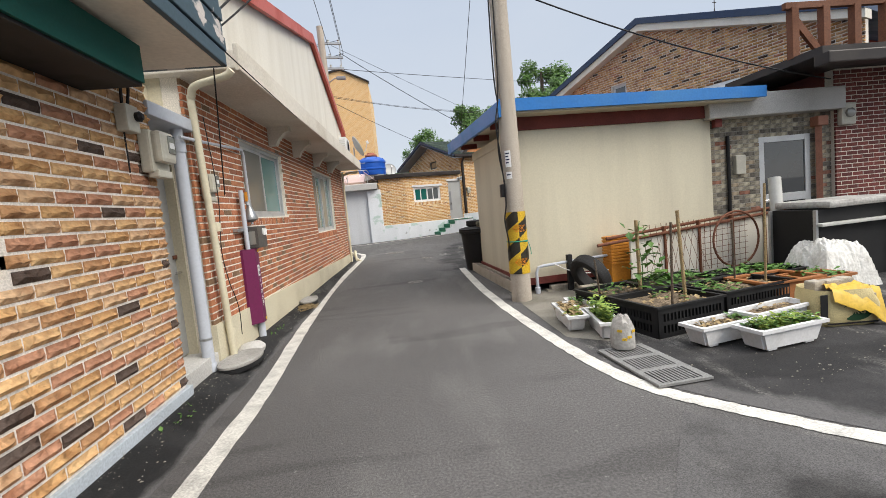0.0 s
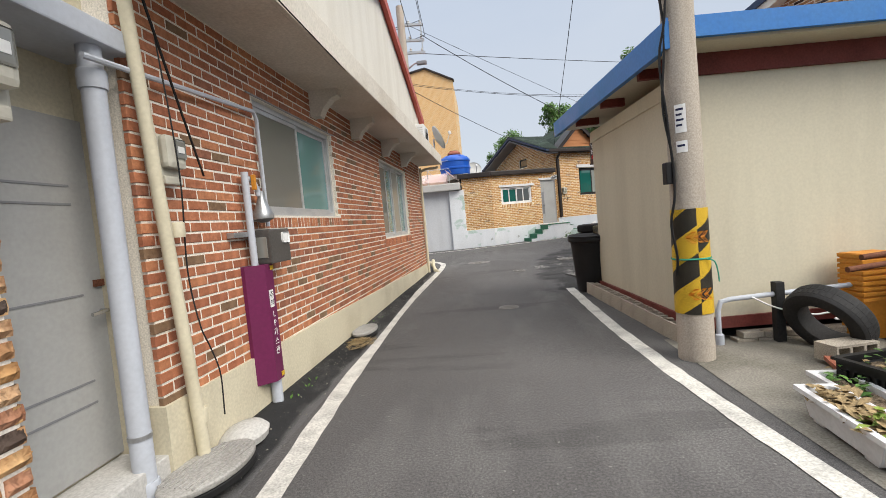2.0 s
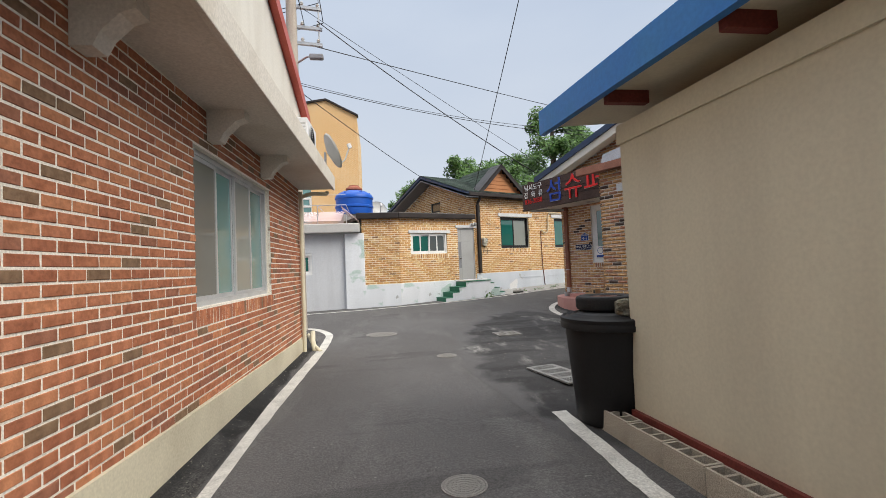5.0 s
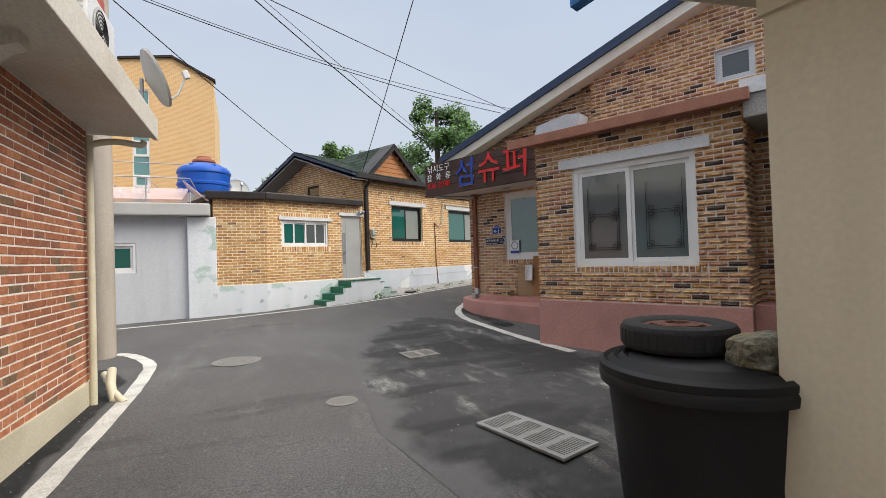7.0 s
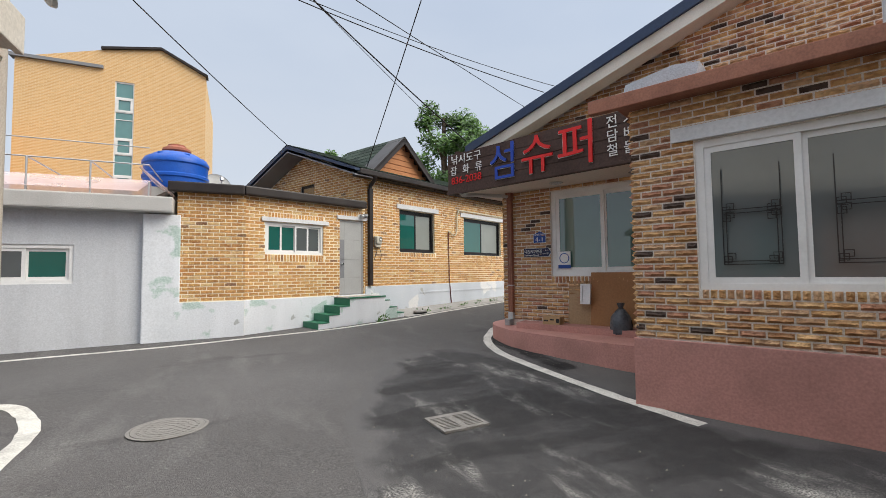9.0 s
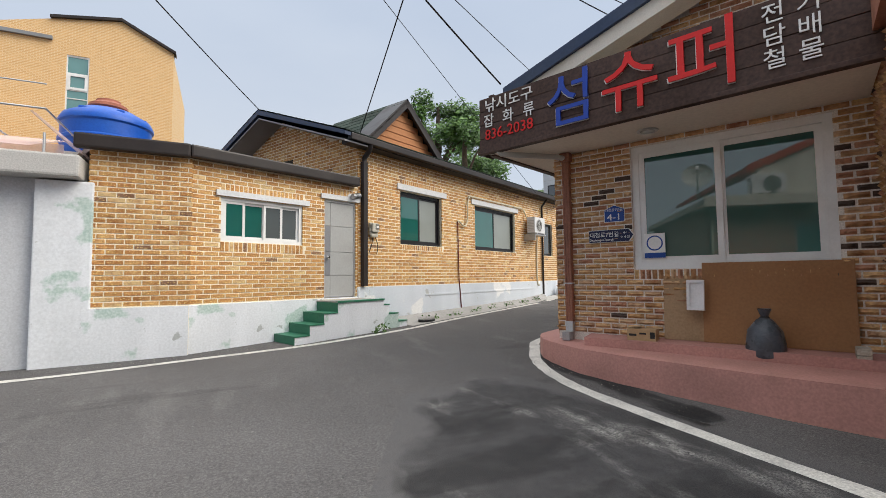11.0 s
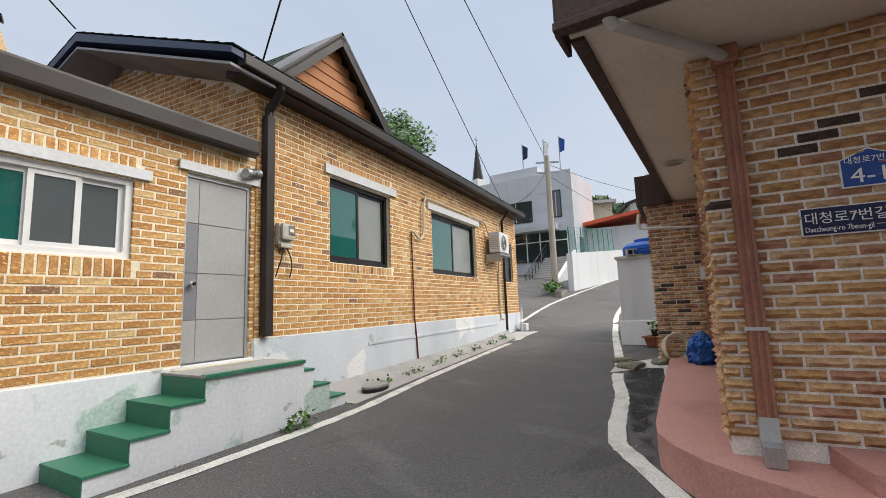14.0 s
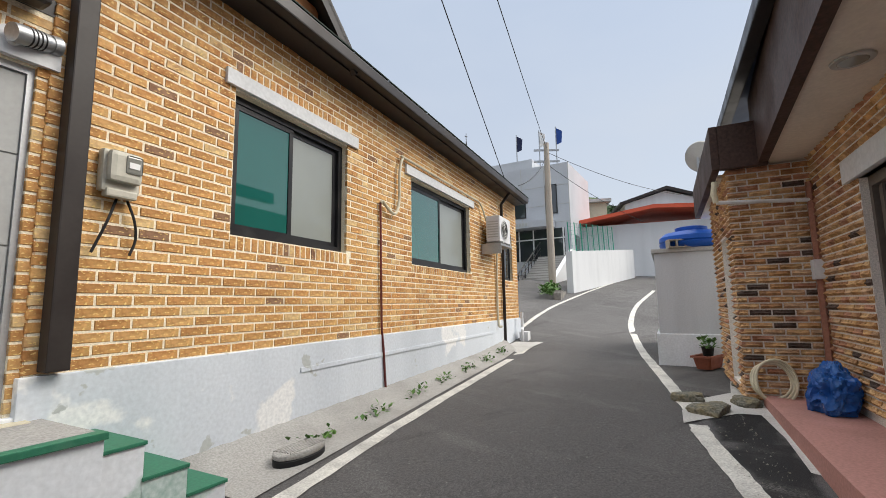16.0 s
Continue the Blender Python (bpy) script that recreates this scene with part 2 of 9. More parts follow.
MT["brick_white"] = pick("weathered_white_brick", [(0.0, (0.50, 0.45, 0.34)), (0.3, (0.40, 0.36, 0.28)), (0.55, (0.20, 0.18, 0.15)), (0.72, (0.42, 0.34, 0.24)), (0.9, (0.34, 0.16, 0.11))], 0.9, (0.22, 0.21, 0.2))
MT["cream"] = surf("cream_plaster", (0.58, 0.53, 0.40), (0.42, 0.37, 0.27), 0.85, coarse=1.5, fine=50, grain=0.06)
MT["eave_white"] = surf("weathered_white_plaster", (0.62, 0.58, 0.51), (0.44, 0.38, 0.30), 0.85, coarse=1.0, fine=50, grain=0.07)
MT["gable_cream"] = surf("pale_gable_panel", (0.66, 0.63, 0.56), (0.52, 0.48, 0.41), 0.75, coarse=0.8, fine=60, grain=0.04, streak=True)
MT["red_metal"] = surf("red_painted_metal", (0.45, 0.085, 0.055), (0.32, 0.06, 0.04), 0.5, coarse=2, fine=40, grain=0.05, bumps=0.05)
MT["peel_white"] = plaster_peel()
MT["peel_blue"] = plaster_peel("flaked_pale_blue_paint", ((0.74, 0.75, 0.76), (0.82, 0.82, 0.81)), ((0.63, 0.67, 0.72), (0.53, 0.57, 0.62)))
MT["grey_wall"] = surf("grey_blue_render", (0.56, 0.575, 0.60), (0.45, 0.46, 0.48), 0.9, coarse=0.9, fine=50, grain=0.06, streak=True)
MT["blue_plinth"] = surf("pale_blue_plinth", (0.45, 0.50, 0.55), (0.34, 0.37, 0.40), 0.85, coarse=2, fine=60, grain=0.1)
MT["pink"] = surf("pink_painted_concrete", (0.46, 0.235, 0.205), (0.34, 0.18, 0.155), 0.75, coarse=1.4, fine=45, grain=0.08, amount=0.8, bumps=0.25)
MT["panel"] = surf("cream_sandwich_panel", (0.60, 0.555, 0.43), (0.46, 0.42, 0.33), 0.6, coarse=0.8, fine=40, grain=0.03, streak=True, bumps=0.05)
MT["blue_metal"] = surf("blue_roof_metal", (0.025, 0.16, 0.46), (0.05, 0.2, 0.42), 0.45, coarse=2, fine=30, grain=0.05, bumps=0.05)
MT["navy"] = surf("navy_painted_metal", (0.03, 0.05, 0.10), (0.06, 0.08, 0.12), 0.5, coarse=2, fine=30, grain=0.06, bumps=0.06)
MT["rust"] = surf("rusty_steel", (0.17, 0.065, 0.035), (0.09, 0.04, 0.03), 0.85, coarse=6, fine=80, grain=0.2, bumps=0.4)
MT["rust_beam"] = surf("red_oxide_beam", (0.16, 0.035, 0.028), (0.09, 0.03, 0.025), 0.7, coarse=3, fine=60, grain=0.12)
MT["brown_metal"] = surf("dark_brown_metal", (0.026, 0.021, 0.020), (0.045, 0.037, 0.033), 0.45, coarse=2, fine=30, grain=0.05, bumps=0.04)
MT["copper_pipe"] = surf("pinkish_brown_pipe", (0.33, 0.145, 0.095), (0.22, 0.10, 0.07), 0.6, coarse=5, fine=50, grain=0.1)
MT["pvc_grey"] = surf("grey_pvc", (0.48, 0.51, 0.57), (0.38, 0.40, 0.44), 0.45, coarse=3, fine=40, grain=0.03, bumps=0.03)
MT["pvc_cream"] = surf("cream_pvc", (0.62, 0.57, 0.43), (0.46, 0.41, 0.29), 0.5, coarse=3, fine=40, grain=0.04, bumps=0.03)
MT["white_pvc"] = surf("white_pvc", (0.74, 0.74, 0.73), (0.60, 0.60, 0.58), 0.45, coarse=3, fine=40, grain=0.02, bumps=0.03)
MT["alu"] = surf("aluminium_frame", (0.52, 0.53, 0.54), (0.42, 0.42, 0.43), 0.4, 0.4, coarse=4, fine=60, grain=0.04, bumps=0.03)
MT["black_frame"] = surf("black_frame", (0.018, 0.018, 0.020), (0.03, 0.03, 0.03), 0.4, coarse=4, fine=40, grain=0.05, bumps=0.03)
MT["steel_door"] = surf("grey_painted_door", (0.37, 0.375, 0.37), (0.30, 0.30, 0.29), 0.5, coarse=1.5, fine=40, grain=0.03, bumps=0.05)
MT["steel_door_dark"] = surf("dark_grey_door_strip", (0.22, 0.225, 0.24), (0.18, 0.18, 0.19), 0.5, coarse=1.5, fine=40, grain=0.03, bumps=0.05)
MT["glass_green"] = glassy("green_glass", (0.012, 0.10, 0.085))
MT["glass_teal"] = glassy("teal_frosted_glass", (0.10, 0.22, 0.215), 0.25)
MT["glass_screen"] = glassy("insect_screen", (0.15, 0.145, 0.125), 0.6, 0.3)
MT["glass_frost"] = glassy("frosted_glass", (0.22, 0.24, 0.22), 0.35)
MT["apron"] = surf("stained_concrete", (0.24, 0.225, 0.195), (0.15, 0.14, 0.115), 0.9, coarse=1.8, fine=70, grain=0.16, amount=0.9, bumps=0.4)
MT["grate"] = surf("weathered_grate_concrete", (0.22, 0.22, 0.215), (0.14, 0.14, 0.135), 0.9, coarse=5, fine=90, grain=0.18, bumps=0.5)
MT["wet_asphalt"] = old_asphalt("fresh_dark_asphalt", (0.12, 0.115, 0.11), (0.020, 0.020, 0.021))
MT["earth"] = surf("gritty_earth", (0.20, 0.175, 0.145), (0.10, 0.085, 0.07), 0.95, coarse=5, fine=80, grain=0.3, amount=0.9, bumps=0.8, bdist=0.01)
MT["yard"] = old_asphalt("yard_asphalt", (0.26, 0.25, 0.235), (0.030, 0.029, 0.030))
MT["worn_asphalt"] = old_asphalt("coarse_worn_asphalt", (0.17, 0.165, 0.155), (0.052, 0.050, 0.050))
MT["meter_dark"] = surf("dark_meter_metal", (0.09, 0.085, 0.08), (0.13, 0.12, 0.115), 0.4, 0.2, coarse=5, fine=50, grain=0.08)
MT["glass_shop"] = glassy("shop_window_glass", (0.035, 0.095, 0.085), 0.02, 1.0)
MT["glass_dark"] = glassy("dark_glass", (0.03, 0.035, 0.04))
MT["glass_grey"] = glassy("grey_glass", (0.085, 0.10, 0.105), 0.12)
MT["steel"] = surf("galvanised_steel", (0.42, 0.43, 0.44), (0.30, 0.30, 0.30), 0.4, 0.7, coarse=5, fine=60, grain=0.06, bumps=0.05)
MT["chrome"] = surf("chrome", (0.6, 0.6, 0.6), (0.5, 0.5, 0.5), 0.2, 1.0, coarse=5, fine=60, grain=0.02, bumps=0.02)
# black plastic; also paints shade under the awning, behind windows and below grates
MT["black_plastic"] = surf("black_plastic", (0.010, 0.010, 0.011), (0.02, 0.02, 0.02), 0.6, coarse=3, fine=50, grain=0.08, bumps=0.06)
MT["rubber"] = surf("black_rubber", (0.02, 0.02, 0.021), (0.045, 0.043, 0.042), 0.75, coarse=5, fine=60, grain=0.15)
MT["white_plastic"] = surf("white_plastic", (0.68, 0.68, 0.69), (0.52, 0.52, 0.51), 0.5, coarse=4, fine=40, grain=0.04, bumps=0.05)
MT["grey_plastic"] = surf("light_grey_plastic", (0.46, 0.46, 0.44), (0.36, 0.36, 0.34), 0.5, coarse=3, fine=40, grain=0.03, bumps=0.04)
MT["meter_beige"] = surf("aged_beige_plastic", (0.50, 0.48, 0.41), (0.38, 0.36, 0.30), 0.5, coarse=4, fine=40, grain=0.04, bumps=0.04)
MT["clear"] = glassy("clear_cover", (0.20, 0.20, 0.18), 0.08)
MT["blue_plastic"] = surf("blue_plastic", (0.012, 0.085, 0.42), (0.02, 0.11, 0.45), 0.4, coarse=3, fine=30, grain=0.05, bumps=0.04)
MT["orange_plastic"] = surf("orange_plastic", (0.62, 0.25, 0.03), (0.45, 0.18, 0.03), 0.55, coarse=3, fine=40, grain=0.06)
MT["yellow_plastic"] = surf("yellow_sack_plastic", (0.58, 0.38, 0.05), (0.42, 0.27, 0.05), 0.5, coarse=6, fine=40, grain=0.08)
MT["soil"] = surf("dry_soil", (0.20, 0.15, 0.10), (0.10, 0.075, 0.05), 0.95, coarse=8, fine=60, grain=0.3, bumps=0.9, bdist=0.02)
MT["leaf"] = leafy("garden_leaf", (0.05, 0.13, 0.025), (0.11, 0.22, 0.04))
MT["leaf_pale"] = leafy("pale_leaf", (0.15, 0.24, 0.04), (0.26, 0.33, 0.06))
MT["leaf_tree"] = leafy("tree_leaf", (0.035, 0.09, 0.018), (0.095, 0.19, 0.035), 0.6)
MT["leaf_far"] = leafy("hill_leaf", (0.03, 0.065, 0.02), (0.06, 0.11, 0.03), 0.15)
MT["bark"] = surf("bark", (0.12, 0.09, 0.065), (0.07, 0.055, 0.04), 0.95, coarse=6, fine=40, grain=0.2, bumps=0.8, bdist=0.02)
MT["straw"] = surf("dry_straw", (0.34, 0.25, 0.13), (0.22, 0.16, 0.09), 0.9, coarse=8, fine=60, grain=0.2)
MT["wood"] = surf("brown_stained_wood", (0.15, 0.055, 0.025), (0.10, 0.04, 0.02), 0.7, coarse=3, fine=40, grain=0.15)
MT["sign_wood"] = surf("dark_stained_planks", (0.065, 0.036, 0.028), (0.045, 0.026, 0.02), 0.65, coarse=2, fine=30, grain=0.2, bumps=0.4)
MT["plywood"] = surf("plywood", (0.36, 0.24, 0.14), (0.28, 0.18, 0.1), 0.8, coarse=1.5, fine=40, grain=0.08, streak=True)
MT["ply_red"] = surf("orange_plywood", (0.30, 0.15, 0.065), (0.25, 0.12, 0.055), 0.7, coarse=1.5, fine=40, grain=0.06)
MT["cardboard"] = surf("cardboard", (0.40, 0.27, 0.15), (0.33, 0.22, 0.12), 0.85, coarse=3, fine=50, grain=0.05)
MT["ink_red"] = surf("red_sign_paint", (0.62, 0.02, 0.02), (0.55, 0.03, 0.025), 0.5, coarse=4, fine=40, grain=0.03, bumps=0.05)
MT["ink_blue"] = surf("blue_sign_paint", (0.02, 0.06, 0.36), (0.03, 0.07, 0.33), 0.5, coarse=4, fine=40, grain=0.03, bumps=0.05)
MT["ink_white"] = surf("white_sign_paint", (0.78, 0.78, 0.77), (0.66, 0.66, 0.65), 0.5, coarse=4, fine=40, grain=0.03, bumps=0.05)
MT["plate_blue"] = surf("blue_plate", (0.015, 0.06, 0.27), (0.02, 0.07, 0.28), 0.4, coarse=4, fine=40, grain=0.03, bumps=0.03)
MT["plate_navy"] = surf("navy_plate", (0.012, 0.018, 0.06), (0.02, 0.025, 0.07), 0.4, coarse=4, fine=40, grain=0.03, bumps=0.03)
MT["wrap_yellow"] = surf("yellow_mesh_wrap", (0.66, 0.42, 0.03), (0.50, 0.32, 0.03), 0.6, coarse=5, fine=150, grain=0.25, bumps=0.5)
MT["wrap_black"] = surf("black_mesh_wrap", (0.03, 0.027, 0.02), (0.06, 0.05, 0.03), 0.6, coarse=5, fine=150, grain=0.3, bumps=0.5)
MT["wrap_orange"] = surf("orange_reflector", (0.75, 0.28, 0.02), (0.65, 0.24, 0.02), 0.4, coarse=5, fine=100, grain=0.1)
MT["green_paint"] = surf("green_step_paint", (0.035, 0.17, 0.10), (0.20, 0.27, 0.22), 0.6, coarse=3, fine=50, grain=0.08, amount=0.5, lo=0.55, hi=0.75)
MT["green_tarp"] = surf("green_awning_fabric", (0.004, 0.075, 0.06), (0.006, 0.06, 0.05), 0.7, coarse=1, fine=60, grain=0.06)
MT["corrugated"] = surf("slate_blue_siding", (0.045, 0.075, 0.095), (0.55, 0.50, 0.47), 0.6, coarse=2.2, fine=40, grain=0.06, amount=0.95, lo=0.57, hi=0.585)
MT["purple"] = surf("purple_box_metal", (0.135, 0.017, 0.07), (0.105, 0.016, 0.055), 0.45, coarse=2, fine=40, grain=0.04, bumps=0.05)
MT["shingle"] = pick("green_grey_shingle", [(0.0, (0.028, 0.044, 0.034)), (0.4, (0.042, 0.062, 0.048)), (0.7, (0.022, 0.034, 0.027))], 0.95, None, 0.6)
MT["gablet"] = surf("terracotta_siding", (0.43, 0.185, 0.075), (0.36, 0.155, 0.065), 0.7, coarse=2, fine=40, grain=0.05)
MT["stone"] = surf("rough_stone", (0.16, 0.155, 0.125), (0.30, 0.24, 0.12), 0.85, coarse=7, fine=40, grain=0.25, bumps=0.8, bdist=0.02)
MT["stone_wall"] = pick("field_stone", [(0.0, (0.30, 0.28, 0.25)), (0.4, (0.22, 0.21, 0.19)), (0.7, (0.36, 0.33, 0.29))], 0.9, (0.6, 0.6, 0.6))
MT["church_panel"] = surf("pale_metal_cladding", (0.50, 0.52, 0.55), (0.42, 0.44, 0.47), 0.5, coarse=0.4, fine=20, grain=0.03, bumps=0.05)
MT["white_wall"] = surf("white_render", (0.66, 0.67, 0.68), (0.54, 0.55, 0.56), 0.85, coarse=0.5, fine=30, grain=0.05, streak=True)
MT["orange_roof"] = surf("orange_red_roof", (0.62, 0.105, 0.05), (0.5, 0.085, 0.045), 0.6, coarse=1, fine=30, grain=0.06)
MT["pink_sheet"] = surf("pink_translucent_sheet", (0.80, 0.64, 0.62), (0.70, 0.50, 0.47), 0.35, coarse=1, fine=30, grain=0.05)
MT["pink_sheet"].node_tree.nodes["Principled BSDF"].inputs["Alpha"].default_value = 0.42
MT["cable"] = surf("black_cable", (0.012, 0.012, 0.013), (0.02, 0.02, 0.02), 0.6, coarse=5, fine=40, grain=0.05)
MT["grey_cable"] = surf("grey_cable", (0.16, 0.16, 0.17), (0.12, 0.12, 0.12), 0.6, coarse=5, fine=40, grain=0.05)
MT["pole"] = surf("weathered_pole_concrete", (0.44, 0.39, 0.33), (0.30, 0.255, 0.21), 0.9, coarse=2.5, fine=80, grain=0.12, bumps=0.4, streak=True)
MT["rope_green"] = surf("green_rope", (0.03, 0.30, 0.20), (0.03, 0.25, 0.17), 0.7, coarse=5, fine=80, grain=0.1)
MT["cast_iron"] = surf("cast_iron", (0.21, 0.20, 0.185), (0.30, 0.285, 0.265), 0.85, 0.05, coarse=9, fine=80, grain=0.2, bumps=0.5)
MT["rust_rim"] = surf("rusty_rim", (0.14, 0.06, 0.04), (0.09, 0.045, 0.035), 0.8, coarse=8, fine=60, grain=0.2)
MT["terracotta"] = surf("terracotta_plastic", (0.30, 0.10, 0.06), (0.22, 0.075, 0.05), 0.7, coarse=4, fine=40, grain=0.08)
MT["blue_bag"] = surf("blue_plastic_bag", (0.015, 0.085, 0.33), (0.05, 0.16, 0.42), 0.25, coarse=6, fine=30, grain=0.1, bumps=0.3, bdist=0.02)
MT["grey_bag"] = surf("grey_black_bag", (0.07, 0.08, 0.095), (0.10, 0.115, 0.135), 0.35, coarse=6, fine=30, grain=0.1, bumps=0.3, bdist=0.02)
MT["sack_weave"] = surf("woven_sack", (0.55, 0.46, 0.24), (0.36, 0.29, 0.15), 0.6, coarse=6, fine=120, grain=0.15, bumps=0.4, bdist=0.01)
MT["print_green"] = surf("green_print", (0.012, 0.05, 0.02), (0.02, 0.07, 0.03), 0.6, coarse=6, fine=60, grain=0.1)
MT["orange_crate"] = surf("orange_plastic", (0.33, 0.13, 0.045), (0.22, 0.09, 0.04), 0.55, coarse=4, fine=50, grain=0.1)
MT["door_bronze"] = surf("brown_grey_aluminium", (0.17, 0.145, 0.125), (0.12, 0.10, 0.085), 0.45, 0.3, coarse=3, fine=40, grain=0.05, bumps=0.05)
MT["dusty_sheet"] = surf("dusty_plastic_sheet", (0.40, 0.39, 0.37), (0.22, 0.20, 0.18), 0.5, coarse=5, fine=30, grain=0.12, bumps=0.4, bdist=0.02)
MT["white_bag"] = surf("white_woven_bag", (0.66, 0.65, 0.62), (0.46, 0.44, 0.40), 0.6, coarse=8, fine=30, grain=0.1, bumps=0.4, bdist=0.02)
MT["screen_shelf"] = surf("soffit_board", (0.72, 0.66, 0.57), (0.60, 0.54, 0.46), 0.8, coarse=1.2, fine=30, grain=0.04)

# ---- building tools ----


def G(x, y):
    """Height of the ground: level at first, then rising along the lane."""
    s = 0.5 * x + 0.85 * y
    return float(np.interp(s, (-99, 6, 10, 14, 21, 26, 28.5, 36, 44, 60, 120), (0, 0, 0.07, 0.16, 0.42, 0.55, 0.75, 1.85, 3.1, 5.2, 10)))


def thing(name, m, label="", category="", group="", kind="", parent=None):
    ob = new(name)
    ob.empty_display_size = 0.2
    if parent:
        ob.parent = parent
    ob.matrix_local = m
    return tagged(ob, label, category, group, kind)


def mesh_of(name, bm, mat):
    me = bpy.data.meshes.new(name)
    bm.to_mesh(me)
    bm.free()
    for m in (mat if isinstance(mat, (list, tuple)) else [mat]):
        me.materials.append(MT[m] if isinstance(m, str) else m)
    return me


def part(name, bm, mat, parent, label="", m=None, smooth=False):
    me = mesh_of(name, bm, mat) if isinstance(bm, bmesh.types.BMesh) else bm
    if smooth:
        me.shade_smooth()
        me.set_sharp_from_angle(angle=radians(40))
    ob = new(name, me)
    ob.parent = parent
    if m is not None:
        ob.matrix_local = m
    return tagged(ob, label)


def solo(name, bm, mat, m=None, label="", category="", group="", kind="", smooth=False):
    me = mesh_of(name, bm, mat)
    if smooth:
        me.shade_smooth()
        me.set_sharp_from_angle(angle=radians(40))
    ob = new(name, me)
    if m is not None:
        ob.matrix_world = m
    return tagged(ob, label, category, group, kind)


def box(bm, x0, x1, y0, y1, z0, z1, bevel=0.0):
    v = [bm.verts.new(p) for p in ((x0, y0, z0), (x1, y0, z0), (x1, y1, z0), (x0, y1, z0), (x0, y0, z1), (x1, y0, z1), (x1, y1, z1), (x0, y1, z1))]
    fs = [bm.faces.new([v[i] for i in q]) for q in ((3, 2, 1, 0), (4, 5, 6, 7), (0, 1, 5, 4), (1, 2, 6, 5), (2, 3, 7, 6), (3, 0, 4, 7))]
    if bevel:
        es = list({e for f in fs for e in f.edges})
        bmesh.ops.bevel(bm, geom=es, offset=bevel, segments=2, affect="EDGES", profile=0.6)
    return bm


def boxes(*rows, bevel=0.0):
    bm = bmesh.new()
    for r in rows:
        box(bm, *r, bevel=bevel)
    return bm


def cells(us, vs, solid, a, b, plane="xz"):
    """A connected slab with holes: cells of a grid from depth a to b. plane xz: upright; xy: lying."""
    bm = bmesh.new()
    vd = {}

    def vert(i, k, w):
        if (i, k, w) not in vd:
            d = b if w else a
            vd[i, k, w] = bm.verts.new((us[i], d, vs[k]) if plane == "xz" else (us[i], vs[k], d))
        return vd[i, k, w]

    on = {(i, k) for i in range(len(us) - 1) for k in range(len(vs) - 1) if solid((us[i] + us[i + 1]) / 2, (vs[k] + vs[k + 1]) / 2)}
    for i, k in on:
        q = [(i, k), (i + 1, k), (i + 1, k + 1), (i, k + 1)]
        bm.faces.new([vert(*c, 0) for c in q])
        bm.faces.new([vert(*c, 1) for c in q[::-1]])
        for j, nb in enumerate(((i, k - 1), (i + 1, k), (i, k + 1), (i - 1, k))):
            if nb not in on:
                p, r = q[j], q[(j + 1) % 4]
                bm.faces.new((vert(*r, 0), vert(*p, 0), vert(*p, 1), vert(*r, 1)))
    bmesh.ops.recalc_face_normals(bm, faces=bm.faces)
    return bm


def ring(x0, x1, z0, z1, t, a, b):
    """An upright rectangular frame."""
    return cells([x0, x0 + t, x1 - t, x1], [z0, z0 + t, z1 - t, z1], lambda x, z: not (x0 + t < x < x1 - t and z0 + t < z < z1 - t), a, b)


def lathe(profile, seg=24, cap=True):
    """A turned shape from (radius, height) pairs, bottom to top."""
    bm = bmesh.new()
    rings = [[bm.verts.new((r * math.cos(2 * math.pi * i / seg), r * math.sin(2 * math.pi * i / seg), z)) for i in range(seg)] for r, z in profile]
    for a, b in zip(rings, rings[1:]):
        for i in range(seg):
            bm.faces.new((a[i], a[(i + 1) % seg], b[(i + 1) % seg], b[i]))
    if cap:
        bm.faces.new(rings[0][::-1])
        bm.faces.new(rings[-1])
    return bm


def tube(points, r, seg=8, bm=None, taper=None):
    """A pipe along points."""
    bm = bm or bmesh.new()
    pts = [Vector(p) for p in points]
    rings = []
    up = Vector((0, 0, 1))
    side = None
    for i, p in enumerate(pts):
        d = (pts[min(i + 1, len(pts) - 1)] - pts[max(i - 1, 0)]).normalized()
        if side is None:
            side = d.cross(up if abs(d.z) < 0.9 else Vector((1, 0, 0))).normalized()
        else:
            side = (side - d * side.dot(d)).normalized()
        o = d.cross(side)
        rr = r if taper is None else r + (taper - r) * i / (len(pts) - 1)
        rings.append([bm.verts.new(p + rr * (math.cos(2 * math.pi * k / seg) * side + math.sin(2 * math.pi * k / seg) * o)) for k in range(seg)])
    for a, b in zip(rings, rings[1:]):
        for k in range(seg):
            bm.faces.new((a[k], a[(k + 1) % seg], b[(k + 1) % seg], b[k]))
    bm.faces.new(rings[0][::-1])
    bm.faces.new(rings[-1])
    return bm


def smooth_path(pts, n=6):
    """Rounds the corners of a path (Catmull-Rom)."""
    p = [Vector(q) for q in pts]
    p = [p[0] * 2 - p[1]] + p + [p[-1] * 2 - p[-2]]
    out = []
    for i in range(1, len(p) - 2):
        for k in range(n):
            t = k / n
            a, b, c, d = p[i - 1], p[i], p[i + 1], p[i + 2]
            out.append(0.5 * (2 * b + (c - a) * t + (2 * a - 5 * b + 4 * c - d) * t * t + (3 * b - 3 * c + d - a) * t ** 3))
    return out + [p[-2]]


def prism(outline, y0, y1, bm=None):
    """An outline in x, z drawn out from y0 to y1."""
    bm = bm or bmesh.new()
    a = [bm.verts.new((x, y0, z)) for x, z in outline]
    b = [bm.verts.new((x, y1, z)) for x, z in outline]
    n = len(outline)
    bm.faces.new(a)
    bm.faces.new(b[::-1])
    for i in range(n):
        bm.faces.new((a[(i + 1) % n], a[i], b[i], b[(i + 1) % n]))
    bmesh.ops.recalc_face_normals(bm, faces=bm.faces)
    return bm


